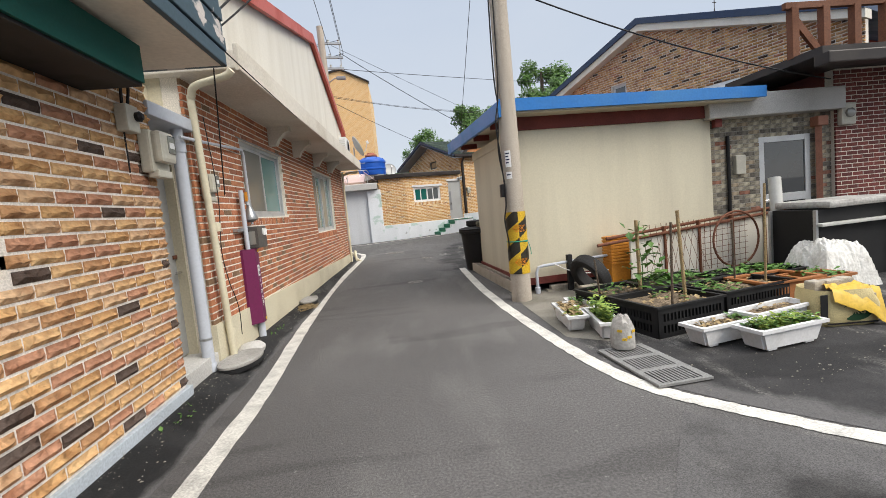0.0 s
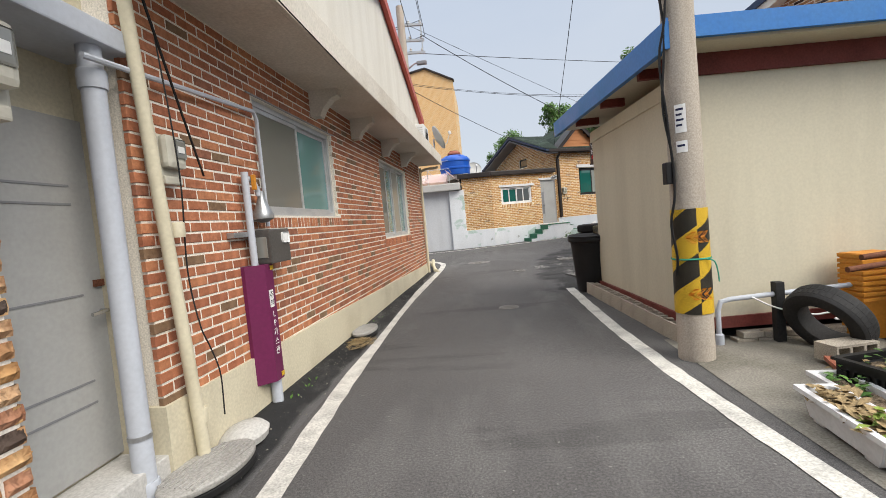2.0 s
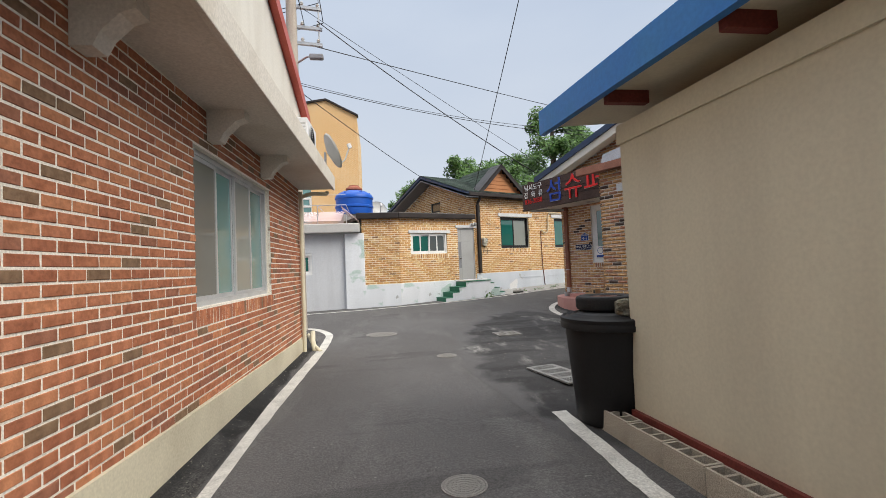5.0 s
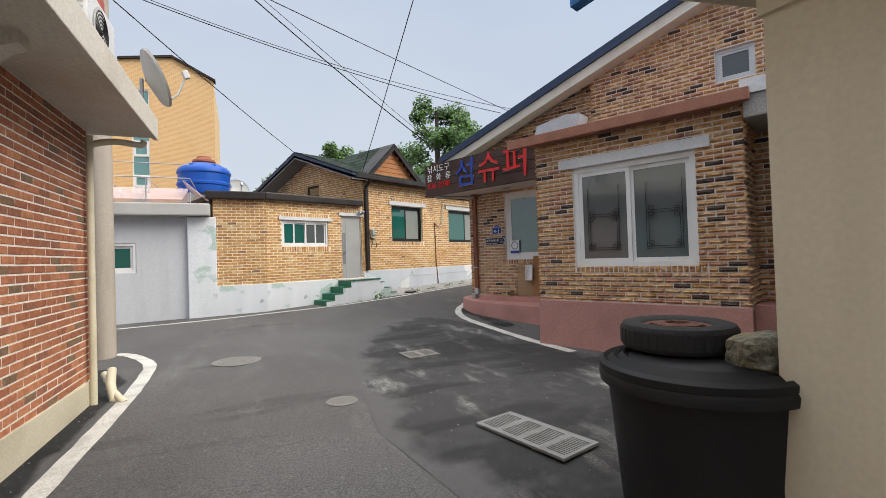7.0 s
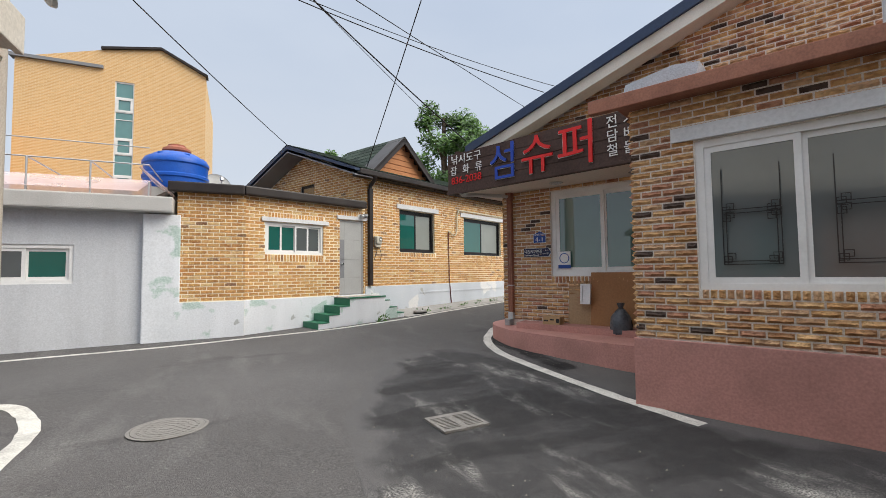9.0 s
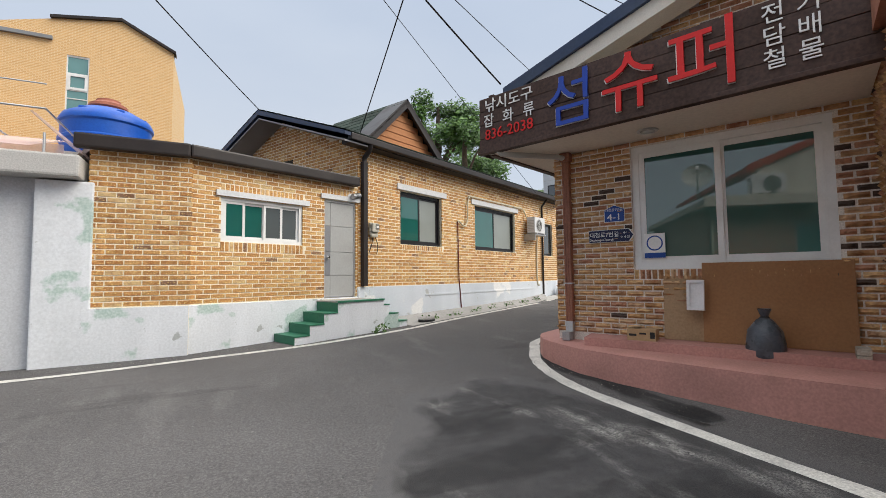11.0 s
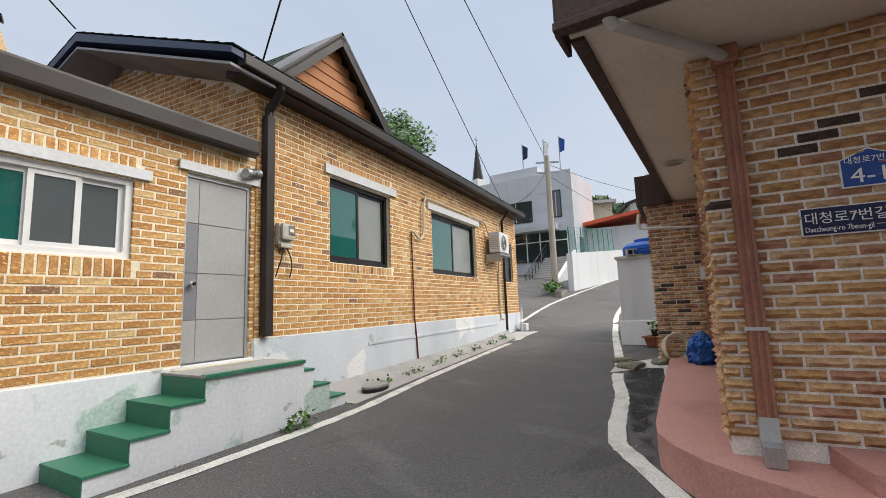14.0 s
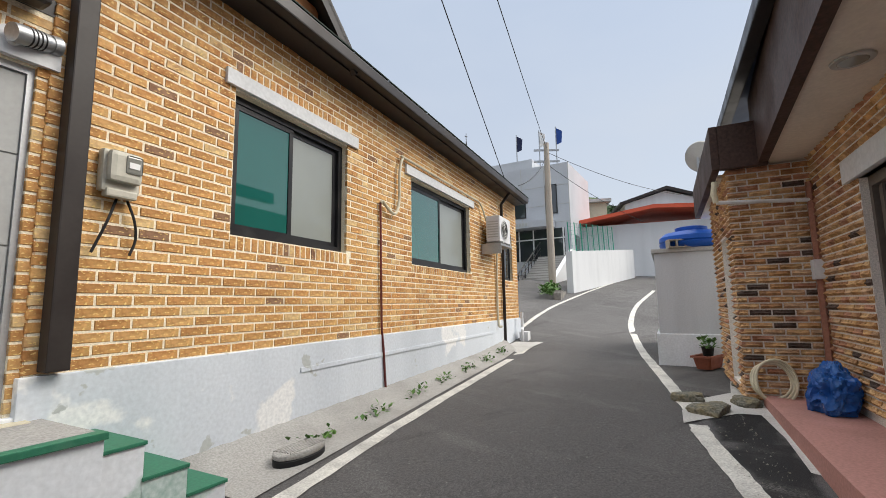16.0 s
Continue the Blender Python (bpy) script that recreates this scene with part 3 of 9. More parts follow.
def slab_on(outline, z0, z1, bm=None):
    """An outline in x, y drawn up from z0 to z1."""
    bm = bm or bmesh.new()
    a = [bm.verts.new((x, y, z0)) for x, y in outline]
    b = [bm.verts.new((x, y, z1)) for x, y in outline]
    n = len(outline)
    bm.faces.new(a[::-1])
    bm.faces.new(b)
    for i in range(n):
        bm.faces.new((a[i], a[(i + 1) % n], b[(i + 1) % n], b[i]))
    bmesh.ops.recalc_face_normals(bm, faces=bm.faces)
    return bm


def backing(L, z0, ztop, ops, thick=0.2, face=0.008, cuts=(), inset=0.0):
    """A wall slab, outer face at y = face, with its openings cut through."""
    xs = sorted({inset, L - inset, *cuts, *(v for o in ops for v in o[:2] if 0 < v < L)})
    bm = bmesh.new()

    def block(xa, xb, za, zb_a, zb_b):
        v = [bm.verts.new(p) for p in ((xa, face, za), (xb, face, za), (xb, thick, za), (xa, thick, za), (xa, face, zb_a), (xb, face, zb_b), (xb, thick, zb_b), (xa, thick, zb_a))]
        for q in ((3, 2, 1, 0), (4, 5, 6, 7), (0, 1, 5, 4), (1, 2, 6, 5), (2, 3, 7, 6), (3, 0, 4, 7)):
            bm.faces.new([v[i] for i in q])

    for xa, xb in zip(xs, xs[1:]):
        mid, z = (xa + xb) / 2, z0
        for o in sorted((o for o in ops if o[0] < mid < o[1]), key=lambda o: o[2]):
            if o[2] > z:
                block(xa, xb, z, o[2], o[2])
            z = o[3]
        if ztop(mid) > z:
            block(xa, xb, z, ztop(xa), ztop(xb))
    bmesh.ops.remove_doubles(bm, verts=bm.verts, dist=0.0005)
    return bm


def brick_variants(w, h, d, rough, count):
    """Brick meshes; rough ones have a split, ridged face."""
    out = []
    for k in range(count):
        rnd = random.Random(k * 7 + 1)
        if not rough:
            bm = bmesh.new()
            c = 0.003
            a = [(c, 0, c), (w - c, 0, c), (w - c, 0, h - c), (c, 0, h - c)]
            b = [(0, c, 0), (w, c, 0), (w, c, h), (0, c, h)]
            e = [(0, d, 0), (w, d, 0), (w, d, h), (0, d, h)]
            tilt = [rnd.uniform(-0.0015, 0.0015) for _ in range(4)]
            va = [bm.verts.new((x, y + t, z)) for (x, y, z), t in zip(a, tilt)]
            vb, ve = [bm.verts.new(p) for p in b], [bm.verts.new(p) for p in e]
            bm.faces.new(va)
            for p, q in ((va, vb), (vb, ve)):
                for i in range(4):
                    bm.faces.new((p[(i + 1) % 4], p[i], q[i], q[(i + 1) % 4]))
        else:
            bm = bmesh.new()
            nx = 7
            ph, amp, lobes = rnd.uniform(0, 6.28), rnd.uniform(0.06, 0.14), rnd.choice((1.0, 1.5, 2.0))
            rows = []
            for j in range(4):
                row = []
                for i in range(nx + 1):
                    x = w * i / nx
                    hump = abs(math.sin(ph + math.pi * lobes * i / nx))
                    ridge = h * (0.30 + amp + 0.16 * hump)
                    z = (0, ridge * 0.85, ridge * 1.35, h)[j]
                    y = (0.002, -0.010 - 0.022 * hump, -0.003 - 0.004 * hump, 0.002)[j] + rnd.uniform(-0.004, 0.004) * (1 if 0 < j < 3 else 0.2)
                    if i in (0, nx):
                        y = min(0.001, y * 0.25)
                    row.append(bm.verts.new((x, y, min(max(z, 0), h))))
                rows.append(row)
            for j in range(3):
                for i in range(nx):
                    bm.faces.new((rows[j][i], rows[j][i + 1], rows[j + 1][i + 1], rows[j + 1][i]))
            rim = rows[0] + [rows[1][nx], rows[2][nx]] + rows[3][::-1] + [rows[2][0], rows[1][0]]
            back = [bm.verts.new((v.co.x, d, v.co.z)) for v in rim]
            for i in range(len(rim)):
                k2 = (i + 1) % len(rim)
                bm.faces.new((rim[k2], rim[i], back[i], back[k2]))
        bm.normal_update()
        out.append(bm)
    return out


def arrays_of(bm):
    bm.verts.index_update()
    return np.array([v.co[:] for v in bm.verts]), [[v.index for v in f.verts] for f in bm.faces]


STYLES = {
    # brick width, height, joint, depth, rough, brick material, mortar
    "red": (0.198, 0.0580, 0.0150, 0.03, False, "brick_red", "mortar_light"),
    "tan": (0.198, 0.0555, 0.016, 0.03, False, "brick_tan", "mortar_warm"),
    "rough": (0.245, 0.0690, 0.0175, 0.03, True, "brick_rough", "mortar_grey"),
    "split": (0.186, 0.0520, 0.0155, 0.03, True, "brick_rough", "mortar_grey"),
    "dark": (0.200, 0.062, 0.012, 0.03, False, "brick_dark", "mortar_light"),
    "white": (0.200, 0.062, 0.012, 0.03, False, "brick_white", "mortar_old"),
}
BRICKS = {}
LATE = []


def brick_mesh(style, k, wide):
    key = (style, k, wide)
    if key not in BRICKS:
        w, h, j, d, rough, mat, _ = STYLES[style]
        bm = brick_variants(wide, h, d, rough, k + 1)[k]
        v, f = arrays_of(bm)
        BRICKS[key] = (mesh_of("brick", bm, mat), v, f)
    return BRICKS[key]


def brick_wall(name, parent, m, L, z0, ztop, ops, style, singles=None, label="", cuts=(), rowlocks=(), thick=0.2, brick_from=None):
    """A wall with its openings, bricks standing proud of the mortar. singles: (x0, x1, z0, z1) where bricks are parts of their own."""
    w, h, j, d, rough, mat, mortar = STYLES[style]
    wall = part(name, backing(L, z0, ztop, ops, thick, 0.005, cuts, 0.012), mortar, parent, label, m)
    zb = z0 if brick_from is None else brick_from
    LATE.append((wall, L, zb, ztop, list(ops), style, singles, list(rowlocks)))
    return wall


def lay_bricks(wall, L, zb, ztop, ops, style, singles, rowlocks):
    w, h, j, d, rough, mat, mortar = STYLES[style]
    rnd = random.Random(int(L * 1000) + len(ops))
    nvar = 6 if rough else 4
    V, F, n, made = [], [], 0, 0

    def place(x, z, wide, spin=0.0):
        nonlocal n, made
        me, vv, ff = brick_mesh(style, rnd.randrange(nvar), wide)
        dy = rnd.uniform(-0.002, 0.002)
        if singles and made < 300 and singles[0] <= x <= singles[1] and singles[2] <= z <= singles[3] and not spin:
            ob = new("brick", me)
            ob.parent = wall
            ob.location = (x, dy, z)
            made += 1
            return
        p = vv.copy()
        if spin:
            p = np.stack([h - p[:, 2], p[:, 1], p[:, 0]], 1)
        V.append(p + (x, dy, z))
        F.extend([[i + n for i in q] for q in ff])
        n += len(p)

    half = round((w - j) / 2, 4)
    row, z = 0, zb + j * 0.5
    zmax = max(ztop(L * i / 20) for i in range(21))
    for x0, x1, zr, wide in rowlocks:
        low = zb + j * 0.5 + math.floor((zr - zb - j * 0.5) / (h + j) + 0.35) * (h + j)
        top = zr + wide
        if not any(o[0] < (x0 + x1) / 2 < o[1] and -0.02 < o[2] - top < 0.08 for o in ops):
            top = zb + j * 0.5 + math.ceil((top - zb - j * 0.5) / (h + j) - 0.2) * (h + j) - j
        zr, wide = low, round(top - low, 3)
        x = x0
        while x + h < x1 + 0.03:
            place(x, zr, wide, 1.0)
            x += h + j
        ops.append((x0, x1 + 0.02, zr - j, zr + wide))
    while z + h < zmax:
        free = [(0.0, L)]
        for o in ops:
            if o[2] - h * 0.45 < z + h * 0.5 < o[3] + h * 0.45 and not (z + h <= o[2] + 0.012 or z >= o[3] - 0.012):
                nxt = []
                for a, b in free:
                    if o[0] > a:
                        nxt.append((a, min(b, o[0])))
                    if o[1] < b:
                        nxt.append((max(a, o[1]), b))
                free = [(a, b) for a, b in nxt if b - a > 0.02]
        for a, b in free:
            step = w + j
            k = math.floor(a / step) - 1
            x = k * step + (step / 2 if row % 2 else 0)
            while x < b:
                xa, xb = max(x, a), min(x + w, b)
                wide = xb - xa
                if wide > 0.03 and z + h < min(ztop(xa), ztop(xb)) + 0.001:
                    size = w if wide > w - 0.004 else (half if abs(wide - half) < 0.012 else max(round(wide / 0.02) * 0.02, 0.02))
                    place(xa, z, size)
                x += step
        row, z = row + 1, z + h + j
    if V:
        me = bpy.data.meshes.new("brickwork")
        me.from_pydata(np.concatenate(V).tolist(), [], F)
        me.materials.append(MT[mat])
        ob = new("brickwork", me)
        ob.parent = wall
        ob["kind"] = "stuff"


def window(parent, x0, x1, z0, z1, frame_mat, panes, recess=0.05, fw=0.045, m=None, name="window", label="", sash=None):
    """A sliding window in a wall whose outer face is y = 0. panes: (from, to, material) in parts of the width."""
    d0, d1 = recess, recess + 0.07
    bm = ring(x0, x1, z0, z1, fw, d0, d1)
    win = part(name, bm, frame_mat, parent, label, m)
    W = x1 - x0 - 2 * fw
    s = sash if sash is not None else fw * 0.8
    for i, (a, b, mat) in enumerate(panes):
        xa, xb = x0 + fw + W * a, x0 + fw + W * b
        dy = d0 + 0.012 + (0.026 if i % 2 else 0.0)
        sb = ring(xa, xb, z0 + fw, z1 - fw, s, dy, dy + 0.024)
        part("sash", sb, frame_mat, win)
        part("pane", boxes((xa + s, xb - s, dy + 0.009, dy + 0.015, z0 + fw + s, z1 - fw - s)), mat, win)
    # black sheet paints in the unlit room behind the panes
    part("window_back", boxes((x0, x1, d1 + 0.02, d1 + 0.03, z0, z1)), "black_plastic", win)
    return win


def pipe_part(name, pts, r, mat, parent, label="", seg=12, soft=False):
    return part(name, tube(smooth_path(pts) if soft else pts, r, seg), mat, parent, label, smooth=True)


def cable(name, a, b, sag, r=0.008, mat="cable", label="thin black overhead cable between poles", n=18):
    a, b = Vector(a), Vector(b)
    pts = [a.lerp(b, i / n) - Vector((0, 0, sag * 4 * (i / n) * (1 - i / n))) for i in range(n + 1)]
    return solo(name, tube(pts, r, 5), mat, None, label, "cable", "overhead cables")


def words(text, size, mat, parent, m, depth=0.004, name="lettering", align="LEFT", width=1.0):
    cu = bpy.data.curves.new("letters", "FONT")
    cu.body, cu.size, cu.extrude, cu.align_x = text, size, depth, align
    cu.resolution_u = 3
    tmp = bpy.data.objects.new("letters", cu)
    me = bpy.data.meshes.new_from_object(tmp)
    bpy.data.objects.remove(tmp)
    me.materials.clear()
    me.materials.append(MT[mat])
    ob = new(name, me)
    ob.parent = parent
    ob.matrix_local = m @ Matrix.Diagonal((width, 1, 1, 1))
    return ob

# ---- ground, lane and markings ----


def sheet(name, xs, ys, mat, lift=0.0, label="", inside=None):
    bm = bmesh.new()
    grid = {}
    for i, x in enumerate(xs):
        for k, y in enumerate(ys):
            grid[i, k] = bm.verts.new((x, y, G(x, y) + lift))
    for i in range(len(xs) - 1):
        for k in range(len(ys) - 1):
            if inside is None or inside((xs[i] + xs[i + 1]) / 2, (ys[k] + ys[k + 1]) / 2):
                bm.faces.new((grid[i, k], grid[i + 1, k], grid[i + 1, k + 1], grid[i, k + 1]))
    for v in [v for v in bm.verts if not v.link_faces]:
        bm.verts.remove(v)
    return solo(name, bm, mat, None, label, "ground", "", "structure", smooth=True)


far = [-400, -200, -100, -60, -40, -25]
xs = far + [-16 + 0.8 * i for i in range(75)] + [46, 52, 60, 80, 120, 200, 400]
ys = far + [-14 + 0.8 * i for i in range(75)] + [48, 55, 65, 80, 120, 200, 400]
sheet("road", xs, ys, "asphalt", 0.0, "grey asphalt village lane with fine grit")


def verge(x, y):
    """How far the gritty verge climbs above the lane towards the brick walls."""
    return 0.09 * max(0.0, min(1.0, (-1.62 - x) / 0.28)) * max(0.0, min(1.0, (15.5 - y) / 4.0))


def patch(name, outline, mat, lift, label, step=0.2, fade=0.45, rise=None):
    """A patch of another surface, laid on the ground within an outline."""
    bm = bmesh.new()
    vs = [bm.verts.new((x, y, 0)) for x, y in outline]
    bm.faces.new(vs)
    for ax, lo, hi in ((0, min(p[0] for p in outline), max(p[0] for p in outline)), (1, min(p[1] for p in outline), max(p[1] for p in outline))):
        c = math.ceil(lo / step) * step
        while c < hi:
            co, no = [0, 0, 0], [0, 0, 0]
            co[ax], no[ax] = c, 1
            bmesh.ops.bisect_plane(bm, geom=bm.verts[:] + bm.edges[:] + bm.faces[:], plane_co=co, plane_no=no)
            c += step
    lay = bm.verts.layers.float.new("inner")
    for v in bm.verts:
        near = 9.0
        for (ax_, ay_), (bx_, by_) in zip(outline, outline[1:] + outline[:1]):
            ex, ey = bx_ - ax_, by_ - ay_
            t = max(0.0, min(1.0, ((v.co.x - ax_) * ex + (v.co.y - ay_) * ey) / (ex * ex + ey * ey)))
            near = min(near, math.hypot(v.co.x - ax_ - t * ex, v.co.y - ay_ - t * ey))
        v[lay] = min(1.0, near / fade)
        v.co.z = G(v.co.x, v.co.y) + lift + (rise(v.co.x, v.co.y) if rise else 0.0)
    return solo(name, bm, mat, None, label, "ground", "", "structure", smooth=True)


def strip(name, pts, width, mat, label, lift=0.006):
    """A painted line along points on the ground, with worn, uneven edges."""
    p = smooth_path([(x, y, 0) for x, y in pts], 8)
    rnd = random.Random(len(pts))
    bm = bmesh.new()
    prev = None
    for i, a in enumerate(p):
        d = (p[min(i + 1, len(p) - 1)] - p[max(i - 1, 0)]).normalized()
        s = Vector((-d.y, d.x, 0))
        wl_, wr_ = width / 2 + rnd.uniform(-0.008, 0.008), width / 2 + rnd.uniform(-0.008, 0.008)
        q, r = a + s * wl_, a - s * wr_
        cur = [bm.verts.new((v.x, v.y, G(v.x, v.y) + lift)) for v in (q, r)]
        if prev:
            bm.faces.new((prev[0], prev[1], cur[1], cur[0]))
        prev = cur
    bmesh.ops.recalc_face_normals(bm, faces=bm.faces)
    return solo(name, bm, mat, None, label, "road marking", "", "structure")


LINE = "worn white painted edge line on the asphalt"
strip("road_line_left", [(-1.40, -2), (-1.40, 1), (-1.39, 3), (-1.40, 4.2), (-1.50, 6), (-1.58, 8), (-1.58, 10.3), (-1.50, 12.5), (-1.41, 14.3), (-1.39, 15.6), (-1.47, 16.5), (-1.9, 17.4), (-2.5, 17.7)], 0.16, "line", LINE)
strip("road_line_right", [(5.5, 0.05), (3.6, 1.30), (2.56, 2.14), (2.28, 2.45), (2.07, 2.71), (1.87, 2.97), (1.72, 3.27), (1.61, 3.75), (1.53, 4.4), (1.46, 5.3), (1.39, 6.5), (1.35, 7.5), (1.34, 8.7), (1.35, 9.7), (1.36, 10.6)], 0.15, "line", LINE)
strip("road_line_shop", [(4.03, 13.85), (3.97, 14.9), (3.98, 16.4), (4.08, 17.4), (4.42, 18.3), (5.0, 19.1), (5.32, 19.43), (6.3, 19.97), (6.7, 20.2), (7.5, 20.73), (7.8, 20.9)], 0.15, "line", LINE)
strip("road_line_upper", [(8.25, 21.13), (9.2, 21.72), (10.64, 22.62), (12.2, 23.6), (13.7, 24.5), (16.07, 25.84), (19.7, 27.45), (25, 29.3)], 0.15, "line", LINE)
strip("road_line_house", [(-6, 20.35), (-3, 20.45), (-0.9, 20.5), (0.6, 20.72), (2.0, 20.95), (3.2, 21.36), (4.3, 21.84), (5.7, 22.66), (7.8, 23.8), (9.5, 24.7), (11.1, 25.48), (11.6, 25.68)], 0.13, "line", LINE)
strip("road_line_yellow", [(11.9, 26.7), (13.26, 27.45), (17.23, 29.28), (23.84, 31.52), (33.5, 34.3)], 0.13, "line", "faded pale edge line beside the uphill lane")
patch("old_road_patch", [(1.2, 9.6), (6.2, 9.0), (5.6, 12.2), (4.3, 13.6), (4.2, 16.4), (3.7, 18.0), (2.4, 17.8), (1.2, 15.5), (0.8, 12.5)], "old_asphalt", 0.004, "dark patched asphalt with pale dusty streaks")
patch("yard_ground", [(1.53, 5.0), (1.68, 3.8), (1.80, 3.28), (2.15, 2.75), (2.65, 2.18), (3.7, 1.34), (5.6, 0.1), (9.8, -2.6), (9.8, 7.3), (1.5, 7.3)], "yard", 0.004, "dark old asphalt yard with pale worn patches")
patch("worn_road_patch", [(1.0, 1.7), (1.75, 2.75), (2.45, 2.05), (3.6, 1.15), (5.5, -0.1), (9.5, -2.8), (9.5, -7.0), (2.2, -7.0), (1.0, -2.0)], "worn_asphalt", 0.003, "darker coarse asphalt outside the bend of the line", fade=0.9)
patch("yard_concrete", [(1.66, 4.6), (2.0, 4.3), (2.6, 5.0), (3.4, 6.2), (3.4, 7.2), (1.66, 7.2)], "apron", 0.009, "stained concrete apron round the pole")
patch("shop_apron", [(4.1, 15.9), (4.5, 15.9), (4.85, 18.7), (5.5, 19.2), (8.8, 20.6), (9.3, 20.95), (9.0, 21.5), (7.0, 20.4), (5.0, 19.1), (4.3, 18.1)], "wet_asphalt", 0.004, "dark wet-looking asphalt strip along the shop", fade=0.10)
patch("verge_left", [(-2.0, -3), (-1.6, -3), (-1.62, 5), (-1.56, 13.5), (-1.5, 15.6), (-1.9, 16.5), (-2.6, 16.6), (-2.6, -3.0)], "wet_asphalt", 0.003, "dark gritty strip at the foot of the wall", step=0.1, fade=0.10, rise=verge)
def plinth_foot(x, y):
    """How far the broken concrete climbs towards the plinth of the tan house."""
    d = 0.432 * (x - 3.222) - 0.902 * (y - 22.318)
    return 0.12 * max(0.0, min(1.0, 1.0 - (d - 0.03) / 0.40))


patch("gutter_strip", [(4.25, 22.0), (5.7, 22.80), (7.8, 23.94), (9.5, 24.84), (10.4, 25.3), (10.8, 26.0), (4.0, 22.75)], "concrete", 0.008, "gritty earth and broken concrete at the foot of the plinth", step=0.12, rise=plinth_foot)
patch("corner_concrete", [(10.2, 25.1), (11.6, 25.55), (11.2, 26.0), (10.6, 25.8)], "concrete_light", 0.014, "pale concrete patch at the house corner")


def flat_top(x):
    return lambda t: x


# ---- red brick house ----
RA = 88.28
red = thing("brick_house", pose(-2.035, 4.82, 0, 0, 0, RA), "single-storey red brick house with a white concrete eave and pale gable", "house")
R_L = 10.0
w1, w2 = (1.40, 3.27, 1.65, 2.68), (5.62, 8.02, 1.26, 2.68)
brick_wall("wall", red, pose(0, 0, 0), R_L, 0.0, flat_top(3.07), [w1, w2], "red", (0.0, 4.6, 0.3, 2.7), "red brick wall in running bond", rowlocks=[(1.33, 3.34, 1.53, 0.10), (5.55, 8.1, 1.14, 0.10)], brick_from=0.36)
brick_wall("wall", red, pose(R_L, 0.0, 0, 0, 0, 90), 6.0, 0.0, flat_top(3.07), [], "red", None, "red brick end wall", brick_from=0.36)
part("plinth", prism([(-0.02, -0.1), (R_L + 0.02, -0.1), (R_L + 0.02, 0.35), (4.7, 0.45), (2.2, 0.50), (-0.02, 0.53)], -0.028, 0.1), "cream", red, "cream painted plinth")
part("plinth", boxes((R_L - 0.1, R_L + 0.018, 0.1, 6.0, -0.1, 0.35)), "cream", red, "cream painted plinth")
part("back_wall", boxes((0.0, R_L, 5.8, 6.0, 0, 3.07), (0.0, 0.2, 0.2, 5.8, 0, 3.07)), "cream", red)
part("lintel_course", boxes((1.30, 3.37, -0.006, 0.05, 2.685, 2.70)), "concrete", red)
window(red, *w1, "alu", [(0.0, 0.53, "glass_screen"), (0.47, 1.0, "glass_teal")], 0.05, 0.05, label="aluminium sliding window with insect screen and frosted glass")
window(red, *w2, "alu", [(0.0, 0.28, "glass_screen"), (0.25, 0.5, "glass_teal"), (0.5, 0.75, "glass_frost"), (0.74, 1.0, "glass_teal")], 0.06, 0.05, label="aluminium sliding window with frosted panes")
part("eave_slab", boxes((-0.12, R_L + 0.20, -0.60, 6.2, 3.07, 3.25), bevel=0.012), "eave_white", red, "weathered white concrete eave slab")
part("eave_lip", boxes((-0.12, R_L + 0.21, -0.64, -0.59, 3.05, 3.31), bevel=0.01), "eave_white", red)
for bx in (2.66, 4.12, 5.9, 7.6):
    bo = [(-0.005, 3.07), (-0.34, 3.07), (-0.34, 2.99), (-0.26, 2.96), (-0.16, 2.86), (-0.12, 2.78), (-0.005, 2.78)]
    bk = bmesh.new()
    a = [bk.verts.new((bx, y, z)) for y, z in bo]
    b = [bk.verts.new((bx + 0.14, y, z)) for y, z in bo]
    bk.faces.new(a)
    bk.faces.new(b[::-1])
    for i in range(len(bo)):
        bk.faces.new((a[(i + 1) % len(bo)], a[i], b[i], b[(i + 1) % len(bo)]))
    bmesh.ops.recalc_face_normals(bk, faces=bk.faces)
    part("eave_bracket", bk, "eave_white", red)
part("gable_panel", prism([(0.0, 3.25), (8.9, 3.25), (8.9, 4.0), (5.55, 5.42), (0.0, 4.05)], -0.30, 0.0), "gable_cream", red, "pale cream gable panel")
part("roof", prism([(-0.2, 4.02), (-0.2, 4.14), (5.55, 5.56), (9.1, 4.08), (9.1, 3.95), (5.55, 5.44)], -0.33, 6.3), "red_metal", red, "red metal roof")
part("gable_trim", prism([(-0.2, 3.98), (-0.2, 4.16), (5.55, 5.58), (9.15, 4.08), (9.15, 3.90), (5.55, 5.38)], -0.40, -0.33), "red_metal", red, "red metal gable trim")

# ---- first house: rough-faced brick ----
first = thing("brick_house", pose(-2.0, -5.0, 0, 0, 0, 90), "rough-faced tan brick house with a pale blue plinth and slatted fascia", "house")
FL = 9.025
fw1 = (6.0, 7.46, 1.36, 2.5)
brick_wall("wall", first, pose(0, 0, 0), FL, 0.0, flat_top(2.95), [fw1], "rough", (7.5, 9.2, 0.2, 2.9), "rough-faced tan brick wall with scattered dark bricks", brick_from=0.19)
brick_wall("wall", first, pose(FL, 0, 0, 0, 0, 90), 0.5, 0.0, flat_top(2.95), [], "rough", None, "short brick return", brick_from=0.19, thick=0.1)
part("plinth", boxes((0, FL + 0.03, -0.035, 0.1, -0.1, 0.18), bevel=0.006), "blue_plinth", first, "pale blue painted plinth")
